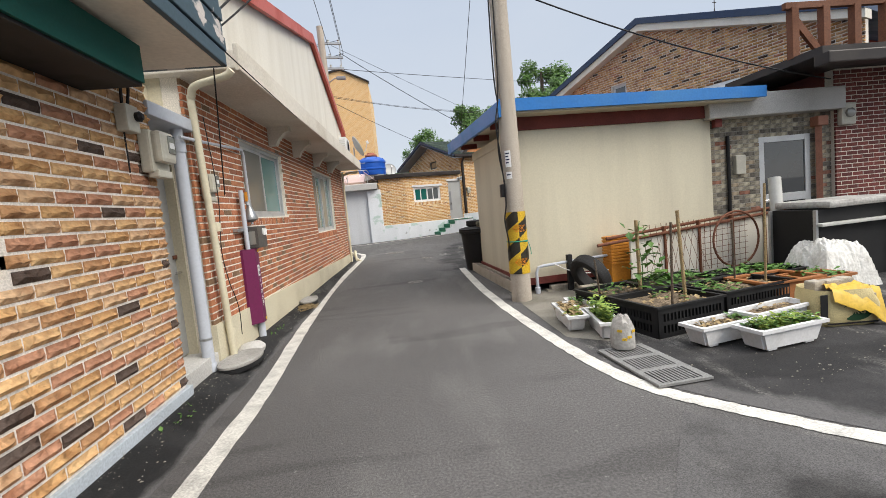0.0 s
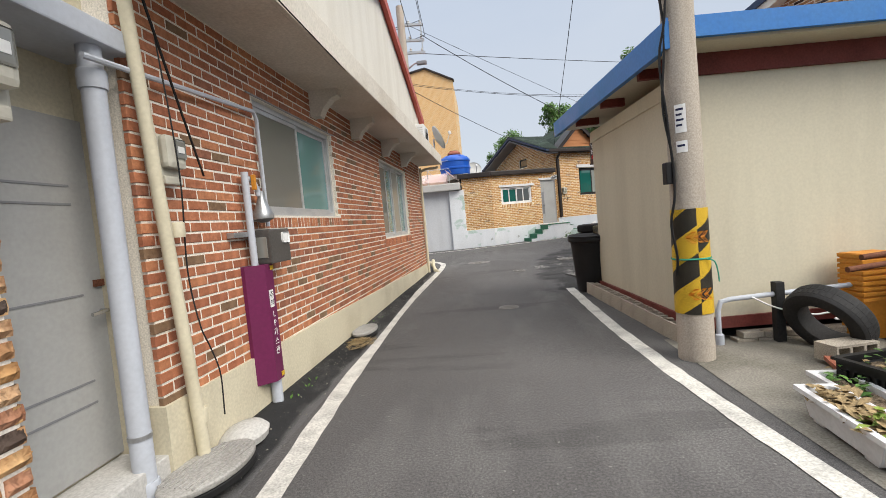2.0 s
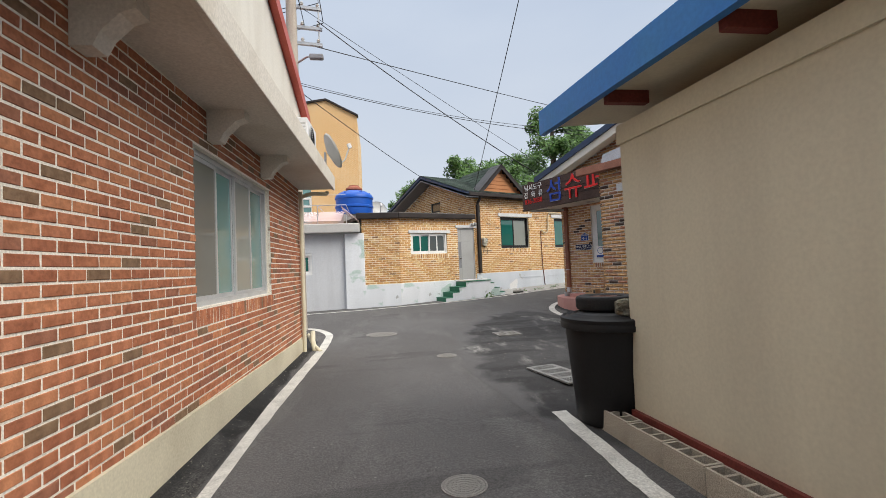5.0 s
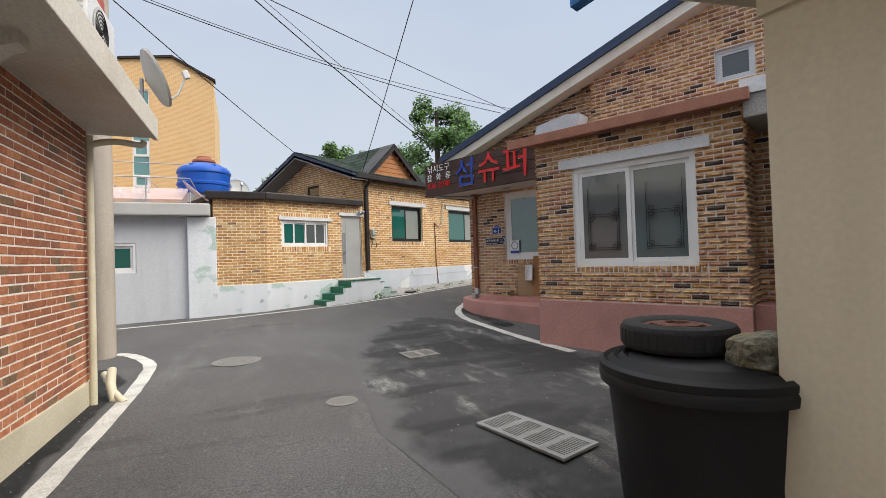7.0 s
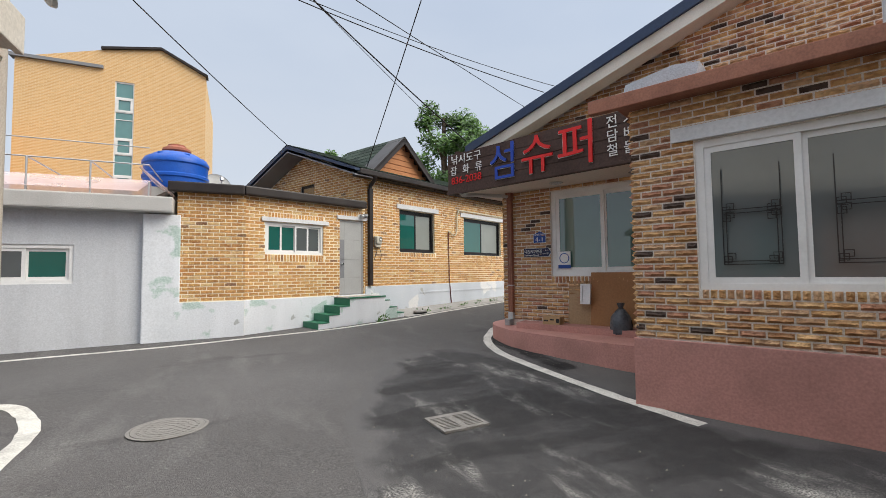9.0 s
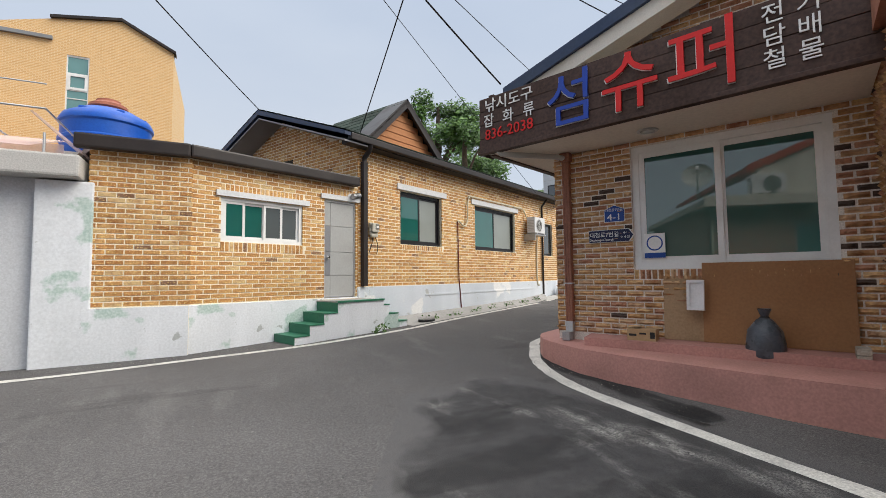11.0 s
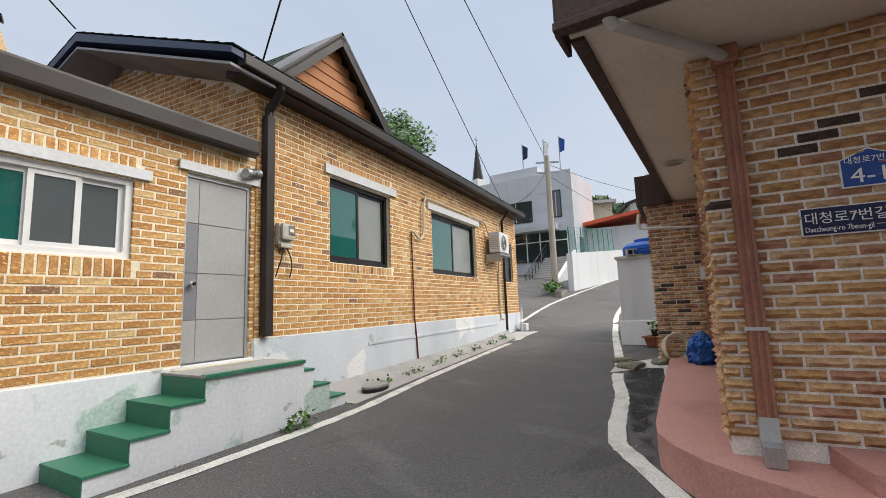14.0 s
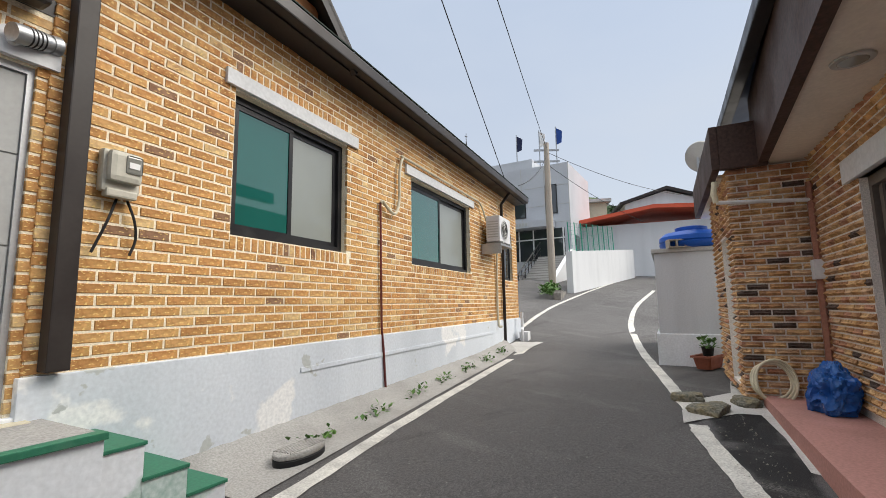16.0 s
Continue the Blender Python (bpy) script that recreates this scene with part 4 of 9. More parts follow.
window(first, *fw1, "white_pvc", [(0, 0.52, "glass_frost"), (0.48, 1, "glass_frost")], 0.06, 0.06, label="white window in the brick wall")
part("fascia_soffit", boxes((-0.5, 8.8, -0.72, 0.5, 2.80, 2.86)), "screen_shelf", first, "pale soffit board")
for k in range(5):
    part("fascia_slat", boxes((-0.5, 8.83, -0.76 - 0.012 * (k % 2), -0.72, 2.80 + 0.115 * k, 2.905 + 0.115 * k), bevel=0.008), "corrugated", first)
part("fascia_slat", boxes((8.80, 8.84, -0.75, 0.5, 2.80, 3.36)), "corrugated", first)
part("roof", boxes((-0.5, 8.8, -0.74, 5.0, 3.37, 3.45)), "navy", first)
part("back_wall", boxes((0, FL, 4.8, 5.0, 0, 2.95), (0, 0.2, 0.2, 4.8, 0, 2.95)), "cream", first)

# ---- door recess between the two houses ----
entry = thing("entrance", pose(-2.33, 4.2, 0, 0, 0, 90), "grey steel door in a narrow plastered recess between two houses", "entrance")
part("recess_wall", boxes((-0.25, 0.75, 0.03, 0.2, 0, 0.27), (-0.25, 0.75, 0.03, 0.2, 2.20, 3.0), (0.69, 0.75, 0.03, 0.2, 0.27, 2.20), (-0.25, -0.19, 0.03, 0.2, 0.27, 2.20), (0.66, 0.75, -0.33, 0.03, 0, 0.12)), "cream", entry)
part("step", boxes((-0.17, 0.65, -0.30, 0.03, 0, 0.25), bevel=0.01), "concrete_light", entry)
door = part("door", boxes((-0.19, 0.69, 0.0, 0.045, 0.27, 2.20), bevel=0.004), "steel_door", entry, "grey painted steel door with pressed grooves")
for z in (0.62, 0.74, 1.22, 1.72, 1.82):
    part("groove", boxes((-0.19, 0.50, -0.004, 0.002, z, z + 0.012)), "steel_door_dark", door)
part("handle", tube(smooth_path([(0.60, 0.0, 1.12), (0.60, -0.05, 1.12), (0.56, -0.06, 1.12), (0.48, -0.06, 1.115)]), 0.011, 8), "chrome", door, "chrome lever handle", smooth=True)
part("latch", boxes((0.57, 0.65, -0.02, 0.0, 1.26, 1.30), bevel=0.004), "rust", door, "small brown latch")
part("canopy", boxes((-0.20, 0.64, -0.36, 0.1, 2.52, 2.64), bevel=0.01), "pvc_grey", entry, "grey metal canopy trim")

# ---- yellow house ----
YA = 25.6
yel = thing("brick_house", pose(3.222, 22.318, 0, 0, 0, YA), "tan brick house with black windows, pale plinth and shingled roof", "house")
YL = 9.57
h1, h2, h3 = (1.22, 2.70, 2.12, 3.31), (4.17, 6.40, 2.11, 3.33), (8.45, 9.15, 2.08, 3.2)
brick_wall("wall", yel, pose(0, 0, 0), YL, 0.3, flat_top(4.06), [h1, h2, h3], "tan", (0.1, 3.4, 1.2, 3.6), "tan brick wall", rowlocks=[(1.22, 2.74, 2.01, 0.10), (4.17, 6.46, 2.0, 0.10), (1.22, 2.74, 3.47, 0.10), (4.17, 6.46, 3.49, 0.10)], brick_from=1.21)
brick_wall("wall", yel, pose(0, 5.4, 0, 0, 0, -90), 5.4, 0.3, lambda x: 4.06 + 1.05 * (1 - abs(x - 2.7) / 2.7), [(2.45, 3.15, 3.75, 4.15)], "tan", None, "tan brick gable", cuts=(2.7,), brick_from=3.0)
window(yel, 2.45, 3.15, 3.75, 4.15, "black_frame", [(0, 1, "glass_dark")], 0.04, 0.04, m=pose(0, 5.4, 0, 0, 0, -90))
part("wall_far", boxes((YL - 0.2, YL, 0.2, 5.4, 0.3, 4.06), (0, YL, 5.3, 5.5, 0.3, 4.06)), "brick_tan", yel)
part("plinth", boxes((-0.02, YL + 0.03, -0.03, 0.15, 0.0, 1.21), bevel=0.008), "peel_blue", yel, "pale blue painted plinth, flaking to white")
part("plinth_ledge", boxes((2.0, 7.5, -0.040, -0.03, 0.96, 1.005), bevel=0.003), "peel_blue", yel)
YP = [(0, 0.5, "glass_green"), (0.48, 1, "glass_frost")]
window(yel, *h1, "black_frame", YP, 0.075, 0.06, label="black sliding window with green and frosted panes")
window(yel, *h2, "black_frame", YP, 0.075, 0.06, label="black sliding window with green and frosted panes")
window(yel, *h3, "black_frame", [(0, 1, "glass_dark")], 0.06, 0.04, label="narrow black window")
for a, b, z in ((1.11, 2.87, 3.33), (3.99, 6.58, 3.35)):
    part("lintel", boxes((a, b, -0.03, 0.1, z, z + 0.13), bevel=0.004), "white_wall", yel, "white painted lintel")
part("gutter", boxes((-0.47, YL - 0.05, -0.36, -0.24, 4.00, 4.13), bevel=0.015), "brown_metal", yel, "dark brown gutter")
part("soffit", boxes((-0.4, YL - 0.05, -0.25, 0.02, 3.98, 4.06)), "brown_metal", yel)
# roof slopes in shingle courses
def slope_roof(name, parent, x0, x1, y0, z0, y1, z1, mat="shingle", rows=14, m=None):
    bm = bmesh.new()
    rnd = random.Random(rows)
    for k in range(rows):
        a, b = k / rows, (k + 1.12) / rows
        ya, za = y0 + (y1 - y0) * a, z0 + (z1 - z0) * a
        yb, zb = y0 + (y1 - y0) * min(b, 1), z0 + (z1 - z0) * min(b, 1)
        x = x0 - rnd.uniform(0, 0.3)
        while x < x1:
            xa, xb = max(x, x0), min(x + 0.33, x1)
            if xb - xa > 0.02:
                t = 0.012 + rnd.uniform(0, 0.004)
                v = [bm.verts.new(p) for p in ((xa, ya, za + t), (xb, ya, za + t), (xb, yb, zb + 0.002), (xa, yb, zb + 0.002), (xa, ya, za), (xb, ya, za))]
                bm.faces.new((v[0], v[1], v[2], v[3]))
                bm.faces.new((v[4], v[5], v[1], v[0]))
            x += 0.335
    return part(name, bm, mat, parent, "green-grey shingle roof slope", m)


part("roof_deck", prism([(-0.34, 4.06), (-0.34, 4.13), (2.7, 5.24), (5.9, 4.07), (5.9, 3.98), (2.7, 5.13)], -0.62, YL + 0.05), "navy", yel, "dark verge and roof deck", m=pose(0, 0, 0, 0, 0, 90) @ Matrix.Scale(-1, 4, (0, 1, 0)))
slope_roof("roof_slope", yel, -0.62, YL + 0.05, -0.36, 4.14, 2.7, 5.26)
slope_roof("roof_slope", yel, -0.62, YL + 0.05, 5.9, 4.08, 2.7, 5.26)
part("verge_soffit", prism([(-0.3, 3.98), (2.7, 5.06), (5.7, 3.97), (5.7, 3.94), (2.7, 5.03), (-0.3, 3.95)], -0.60, -0.02), "steel_door_dark", yel, "grey metal verge soffit", m=pose(0, 0, 0, 0, 0, 90) @ Matrix.Scale(-1, 4, (0, 1, 0)))
# small front gable
part("gablet_face", prism([(0.12, 4.13), (2.28, 4.13), (1.15, 5.1)], -0.12, -0.06), "gablet", yel, "terracotta sided gablet")
for k in range(6):
    z = 4.2 + 0.15 * k
    f = (z - 4.13) / 0.97
    part("gablet_board", boxes((0.12 + 1.03 * f, 2.28 - 1.13 * f, -0.135, -0.12, z, z + 0.13), bevel=0.004), "gablet", yel)
gv = bmesh.new()
for a, b in (((0.03, 4.13), (1.15, 5.22)), ((1.15, 5.22), (2.50, 4.03))):
    d = Vector((b[0] - a[0], 0, b[1] - a[1])).normalized()
    nrm = Vector((-d.z, 0, d.x)) * (1 if d.x > 0 else 1)
    for s0, s1, y0, y1 in ((-0.10, 0.02, -0.30, -0.24), (-0.01, 0.05, -0.30, 0.3)):
        q = [Vector((a[0], 0, a[1])) + nrm * s0, Vector((b[0], 0, b[1])) + nrm * s0, Vector((b[0], 0, b[1])) + nrm * s1, Vector((a[0], 0, a[1])) + nrm * s1]
        prism([(p.x, p.z) for p in q], y0, y1, gv)
part("gablet_roof", gv, "brown_metal", yel, "dark gablet verge")
slope_roof("gablet_slope", yel, -0.30, 2.2, 0.03, 4.17, 1.15, 5.28, rows=8, m=pose(0, 0, 0, 0, 0, 90) @ Matrix.Scale(-1, 4, (0, 1, 0)))
slope_roof("gablet_slope", yel, -0.30, 2.2, 2.50, 4.07, 1.15, 5.28, rows=8, m=pose(0, 0, 0, 0, 0, 90) @ Matrix.Scale(-1, 4, (0, 1, 0)))

# annex with the door and the white window
AA = 22.0
ann = thing("annex", pose(0.37, 21.18, 0, 0, 0, AA), "flat-roofed tan brick annex with white window and grey door", "annex")
AL = 3.18
aw, ad = (0.44, 1.85, 1.98, 2.68), (2.30, 3.02, 1.0, 2.87)
brick_wall("wall", ann, pose(0, 0, 0), AL, 0.1, flat_top(3.2), [aw, ad], "tan", (0.05, 3.1, 1.0, 3.0), "tan brick wall", rowlocks=[(0.44, 1.88, 1.87, 0.10), (0.44, 1.88, 2.80, 0.10), (2.30, 3.04, 2.97, 0.10)], brick_from=1.03)
AM = pose(-1.13, 0.40, 0, 0, 0, -AA)
brick_wall("wall", ann, AM, 1.225, 0.1, flat_top(3.2), [], "tan", None, "tan brick wall", brick_from=1.03)
part("plinth", boxes((-0.005, AL + 0.1, -0.03, 0.15, -0.1, 1.02), bevel=0.006), "peel_white", ann, "white plinth flaking to old green paint")
part("plinth", boxes((-0.02, 1.21, -0.03, 0.15, -0.1, 1.02)), "peel_white", ann, "white plinth flaking to old green paint", m=AM)
window(ann, *aw, "white_pvc", [(0, 0.26, "glass_green"), (0.24, 0.52, "glass_green"), (0.5, 0.76, "glass_grey"), (0.74, 1, "glass_grey")], 0.03, 0.055, label="white sliding window with green panes", sash=0.04)
part("lintel", boxes((0.36, 1.98, -0.03, 0.1, 2.69, 2.78)), "white_wall", ann, "white painted lintel")
part("lintel", boxes((2.22, 3.11, -0.03, 0.1, 2.88, 2.97)), "white_wall", ann, "white painted lintel")
d2 = part("door", boxes((ad[0] + 0.03, ad[1] - 0.03, 0.05, 0.09, 1.03, 2.83)), "steel_door", ann, "grey panelled steel door")
part("door_frame", boxes((ad[0], ad[0] + 0.03, 0.03, 0.12, 1.0, 2.87), (ad[1] - 0.03, ad[1], 0.03, 0.12, 1.0, 2.87), (ad[0] + 0.03, ad[1] - 0.03, 0.03, 0.12, 2.83, 2.87)), "alu", ann)
for z0_, z1_ in ((1.04, 1.43), (1.44, 1.88), (1.89, 2.37), (2.38, 2.82)):
    for xa, xb, mat in ((0.035, 0.155, "steel_door_dark" if 1.4 < z0_ < 2.3 else "steel_door"), (0.16, 0.685, "steel_door")):
        part("panel", boxes((ad[0] + xa, ad[0] + xb, 0.042, 0.05, z0_, z1_), bevel=0.002), mat, d2)
part("knob", lathe([(0.012, 0), (0.012, 0.03), (0.028, 0.04), (0.032, 0.055), (0.02, 0.07)], 14), "chrome", d2, "chrome door knob", m=pose(ad[0] + 0.095, 0.05, 1.78, 90), smooth=True)
part("threshold", boxes((2.2, 3.1, -0.10, 0.1, 0.93, 1.0), bevel=0.006), "cream", ann)
rf = boxes((-0.05, AL - 0.17, -0.16, -0.02, 3.18, 3.37), bevel=0.03)
part("parapet_gutter", rf, "brown_metal", ann, "dark brown roof edge")
part("parapet_gutter", boxes((-0.15, 1.20, -0.16, -0.02, 3.16, 3.36), bevel=0.03), "brown_metal", ann, "dark brown roof edge", m=AM)
part("roof", slab_on([(-1.1, 0.44), (0, 0), (AL + 0.1, 0), (AL + 0.1, 3.0), (-1.1, 3.0)], 3.2, 3.30), "brown_metal", ann)
LAMP = pose(0.03, 0.02, 0.085, 0, 90, 0) @ pose(0, 0, -0.03, -12, 18, 0)


def ring_strip(r, z):
    return lathe([(r - 0.004, z), (r, z + 0.001), (r, z + 0.009), (r - 0.004, z + 0.01)], 20)


cc = part("wall_spotlight", lathe([(0.0, 0.0), (0.085, 0.0), (0.085, 0.018), (0.03, 0.022), (0.028, 0.06)], 24), "white_plastic", ann, "white wall spotlight with a slotted steel body", m=pose(2.90, 0.0, 2.96, 90), smooth=True)
part("lamp_body", lathe([(0.0, -0.03), (0.048, -0.03), (0.052, -0.01), (0.052, 0.14), (0.046, 0.142), (0.046, 0.155), (0.052, 0.157), (0.056, 0.20), (0.047, 0.202), (0.044, 0.17)], 24), "steel", cc, m=LAMP, smooth=True)
for k in range(4):
    part("vent", ring_strip(0.0535, 0.035 + 0.022 * k), "black_plastic", cc, m=LAMP)
part("lens", lathe([(0.0, 0.186), (0.03, 0.182), (0.045, 0.175)], 20), "glass_frost", cc, m=LAMP, smooth=True)

# front steps
steps = thing("steps", pose(2.12 + 0.66 * math.sin(radians(22)), 21.887 - 0.66 * math.cos(radians(22)), 0, 0, 0, 22), "white rendered steps with green painted treads against the plinth", "steps")
SY = 0.64
lv = [(-0.56, 0.46), (-0.29, 0.62), (-0.02, 0.79), (0.25, 0.97)]
for i, (x, z) in enumerate(lv):
    x1 = lv[i + 1][0] if i < 3 else 1.28
    part("step", boxes((x, x1, 0.0, SY, 0.0, z)), "peel_white", steps)
    part("tread", boxes((x - 0.012, x1, -0.012, SY, z, z + 0.022), bevel=0.004), "green_paint" if i < 3 else "concrete", steps, "green painted tread" if i < 3 else "grey landing with green edge")
    part("riser", boxes((x - 0.008, x, 0.0, SY, z - 0.16, z)), "green_paint", steps)
part("landing_edge", boxes((0.24, 1.29, -0.02, 0.05, 0.965, 0.998), bevel=0.004), "green_paint", steps)
for x, z in ((1.285, 0.86), (1.52, 0.68), (1.76, 0.52)):
    part("step", boxes((x, x + 0.24, 0.12, SY, 0.0, z)), "peel_white", steps)
    part("tread", boxes((x, x + 0.25, 0.11, SY, z, z + 0.02), bevel=0.004), "green_paint", steps, "green painted tread")

# ---- garage and grey wall ----
gar = thing("garage", pose(-0.76, 21.2, 0), "grey rendered garage with a flat concrete roof", "garage")
part("post", boxes((-0.62, 0.0, -0.10, 0.5, -0.1, 2.72), bevel=0.02), "peel_white", gar, "white painted gate post")
gm = pose(-8.62, 0.0, 0)
part("wall", backing(8.0, -0.1, flat_top(2.74), [(5.55, 6.95, 1.42, 2.12)], 0.2, 0.0), "grey_wall", gar, "grey-blue rendered wall", m=gm)
window(gar, 5.55, 6.95, 1.42, 2.12, "white_pvc", [(0, 0.52, "glass_grey"), (0.5, 1, "glass_green")], 0.02, 0.07, m=gm, label="white sliding window")
part("roof", boxes((-8.6, -0.12, -0.32, 4.0, 2.74, 3.03), bevel=0.03), "concrete_light", gar, "concrete roof slab with stained edge")
part("back", boxes((-8.6, 0.0, 3.6, 3.8, 0, 2.74)), "grey_wall", gar)

# ---- shop ----
SA = 24.0
CS, SN = math.cos(radians(SA)), math.sin(radians(SA))
shop = thing("shop_house", pose(4.9, 18.3, 0, 0, 0, SA), "corner shop of rough-faced tan brick with pink plinth and porch", "house")


def gable_z(v):
    """Underside of the shop's roof over the side v (metres from the corner)."""
    return 3.82 + 0.332 * (0.5 - v) if v > -6.4 else 6.11 - 0.332 * (-6.4 - v)


# front wall under the sign: local x runs from the inner corner (v = -3.1) to the street corner (v = 0)
FM = pose(0, 0.1, 0, 0, 0, -90)
sw1 = (1.0, 2.88, 1.46, 2.95)
brick_wall("wall", shop, FM, 3.2, 0.2, lambda x: gable_z(0.1 - x) - 0.05, [sw1], "split", (0.0, 0.82, 0.75, 3.0), "rough-faced tan brick wall with scattered dark bricks", brick_from=0.66, rowlocks=[(1.0, 2.9, 1.35, 0.10)])
window(shop, *sw1, "white_pvc", [(0, 0.5, "glass_shop"), (0.48, 1, "glass_shop")], 0.04, 0.08, m=FM, label="white sliding shop window reflecting the houses opposite")
# wing
WM = pose(-2.35, -3.08, 0, 0, 0, -90)
sw2 = (0.60, 2.21, 1.34, 2.78)
brick_wall("wall", shop, WM, 2.72, 0.1, flat_top(3.22), [sw2], "split", (0.0, 0.7, 0.8, 3.2), "rough-faced tan brick wing wall", brick_from=0.86, rowlocks=[(0.62, 2.3, 1.25, 0.10)])
brick_wall("wall", shop, pose(0, -3.08, 0, 0, 0, 180), 2.35, 0.1, flat_top(3.22), [], "split", None, "rough-faced brick return", brick_from=0.86)
window(shop, *sw2, "white_pvc", [(0, 0.5, "glass_grey"), (0.49, 1, "glass_grey")], 0.03, 0.07, m=WM, label="large white sliding window with patterned frosted panes")
part("lintel", boxes((0.40, 2.38, -0.04, 0.1, 2.79, 2.93), bevel=0.004), "white_wall", shop, "white painted lintel", m=WM)
part("plinth", boxes((-0.02, 2.74, -0.03, 0.12, 0.0, 0.85), bevel=0.01), "pink", shop, "pink painted plinth", m=WM)
# recessed entrance beyond the wing
EM = pose(-1.55, -5.8, 0, 0, 0, -90)
ed = (0.45, 1.5, 0.95, 2.85)
brick_wall("wall", shop, EM, 4.2, 0.1, flat_top(3.22), [ed], "split", None, "rough-faced brick wall", brick_from=0.86)
brick_wall("wall", shop, pose(-2.35, -5.8, 0, 0, 0, 0), 0.8, 0.1, flat_top(3.22), [], "split", None, "rough-faced brick return", brick_from=0.86)
part("plinth", boxes((0.0, 4.2, -0.5, 0.1, 0.0, 0.86), bevel=0.01), "pink", shop, "pink painted step", m=EM)
part("canopy", boxes((0.02, 4.2, -0.95, 0.1, 3.02, 3.28), bevel=0.02), "concrete", shop, "stained concrete canopy", m=EM)
part("canopy_rail", boxes((0.0, 4.2, -0.98, -0.90, 3.28, 3.45)), "white_wall", shop, "white canopy fascia", m=EM)
edoor = part("door", boxes((ed[0], ed[0] + 0.06, 0.02, 0.08, ed[2], ed[3]), (ed[1] - 0.06, ed[1], 0.02, 0.08, ed[2], ed[3]), (ed[0] + 0.06, ed[1] - 0.06, 0.02, 0.08, ed[3] - 0.08, ed[3]), (ed[0] + 0.06, ed[1] - 0.06, 0.02, 0.08, ed[2], ed[2] + 0.1), (ed[0] + 0.06, ed[1] - 0.06, 0.02, 0.08, 1.86, 1.96)), "alu", shop, "silver metal door with patterned glass", m=EM)
part("pane", boxes((ed[0] + 0.06, ed[1] - 0.06, 0.045, 0.055, ed[2] + 0.1, 1.86), (ed[0] + 0.06, ed[1] - 0.06, 0.045, 0.055, 1.96, ed[3] - 0.08)), "glass_grey", edoor)
lat = bmesh.new()
for zz in (1.08, 1.22, 1.36, 1.50, 1.64, 1.78, 2.0, 2.14, 2.28, 2.42, 2.56, 2.70):
    for k in range(6):
        cx = ed[0] + 0.14 + 0.155 * k
        hoop_pts = [(cx + 0.06 * math.cos(a * math.pi / 4), 0.035, zz + 0.055 * math.sin(a * math.pi / 4)) for a in range(9)]
        tube(hoop_pts, 0.006, 4, lat)
part("lattice", lat, "white_plastic", edoor)
# upper gable wall, above the wing's lean-to
UM = pose(-0.2, -3.1, 0, 0, 0, -90)
uw = (2.08, 2.62, 4.22, 4.74)
brick_wall("wall", shop, UM, 8.0, 3.2, lambda x: gable_z(-3.1 - x) - 0.03, [uw], "split", None, "rough-faced brick gable", cuts=(3.3,))
window(shop, *uw, "alu", [(0, 1, "glass_dark")], 0.06, 0.05, m=UM, label="small dark gable window")
part("lean_roof", prism([(-2.55, 3.22), (-2.55, 3.30), (-0.15, 3.62), (-0.15, 3.22)], -5.85, -3.0), "copper_pipe", shop, "rust-red lean-to roof")
part("lean_fascia", boxes((-2.64, -2.54, -5.9, -2.75, 3.19, 3.33), bevel=0.008), "copper_pipe", shop, "rust-red metal flashing")
# street side
sd = (1.45, 3.53, 0.78, 2.49)
brick_wall("wall", shop, pose(0.40, 0.1, 0, 0, 0, 180), 0.40, 0.2, flat_top(3.1), [], "split", (0.0, 0.4, 0.7, 2.4), "rough-faced tan brick pillar", brick_from=0.62)
brick_wall("wall", shop, pose(4.74, -0.06, 0, 0, 0, 180), 4.50, 0.2, flat_top(3.1), [(4.74 - sd[1], 4.74 - sd[0], 0.66, sd[3])], "split", (3.0, 4.5, 0.7, 2.4), "rough-faced tan brick street wall", brick_from=0.62)
part("lintel", boxes((1.34, 3.75, -0.14, -0.02, 2.49, 2.68), bevel=0.006), "white_wall", shop, "white painted lintel")
sdoor = part("sliding_door", boxes((sd[0], sd[1], -0.20, -0.12, 2.41, 2.49)), "door_bronze", shop, "brown-grey glazed sliding doors")
part("sill_track", boxes((sd[0], sd[1], -0.20, -0.12, 0.66, 0.74)), "door_bronze", sdoor)
part("jamb", boxes((sd[1] - 0.05, sd[1], -0.20, -0.12, 0.74, 2.41)), "door_bronze", sdoor)
for k in range(4):
    xa = sd[0] + 0.5 * k
    part("leaf_frame", boxes((xa, xa + 0.06, -0.19, -0.15, 0.74, 2.41), (xa + 0.44, xa + 0.5, -0.19, -0.15, 0.74, 2.41), (xa + 0.06, xa + 0.44, -0.19, -0.15, 1.25, 1.31)), "door_bronze", sdoor)
    part("pane", boxes((xa + 0.06, xa + 0.44, -0.175, -0.165, 1.31, 2.41)), "glass_dark", sdoor)
    part("kick_panel", boxes((xa + 0.06, xa + 0.44, -0.175, -0.165, 0.74, 1.25)), "door_bronze", sdoor)
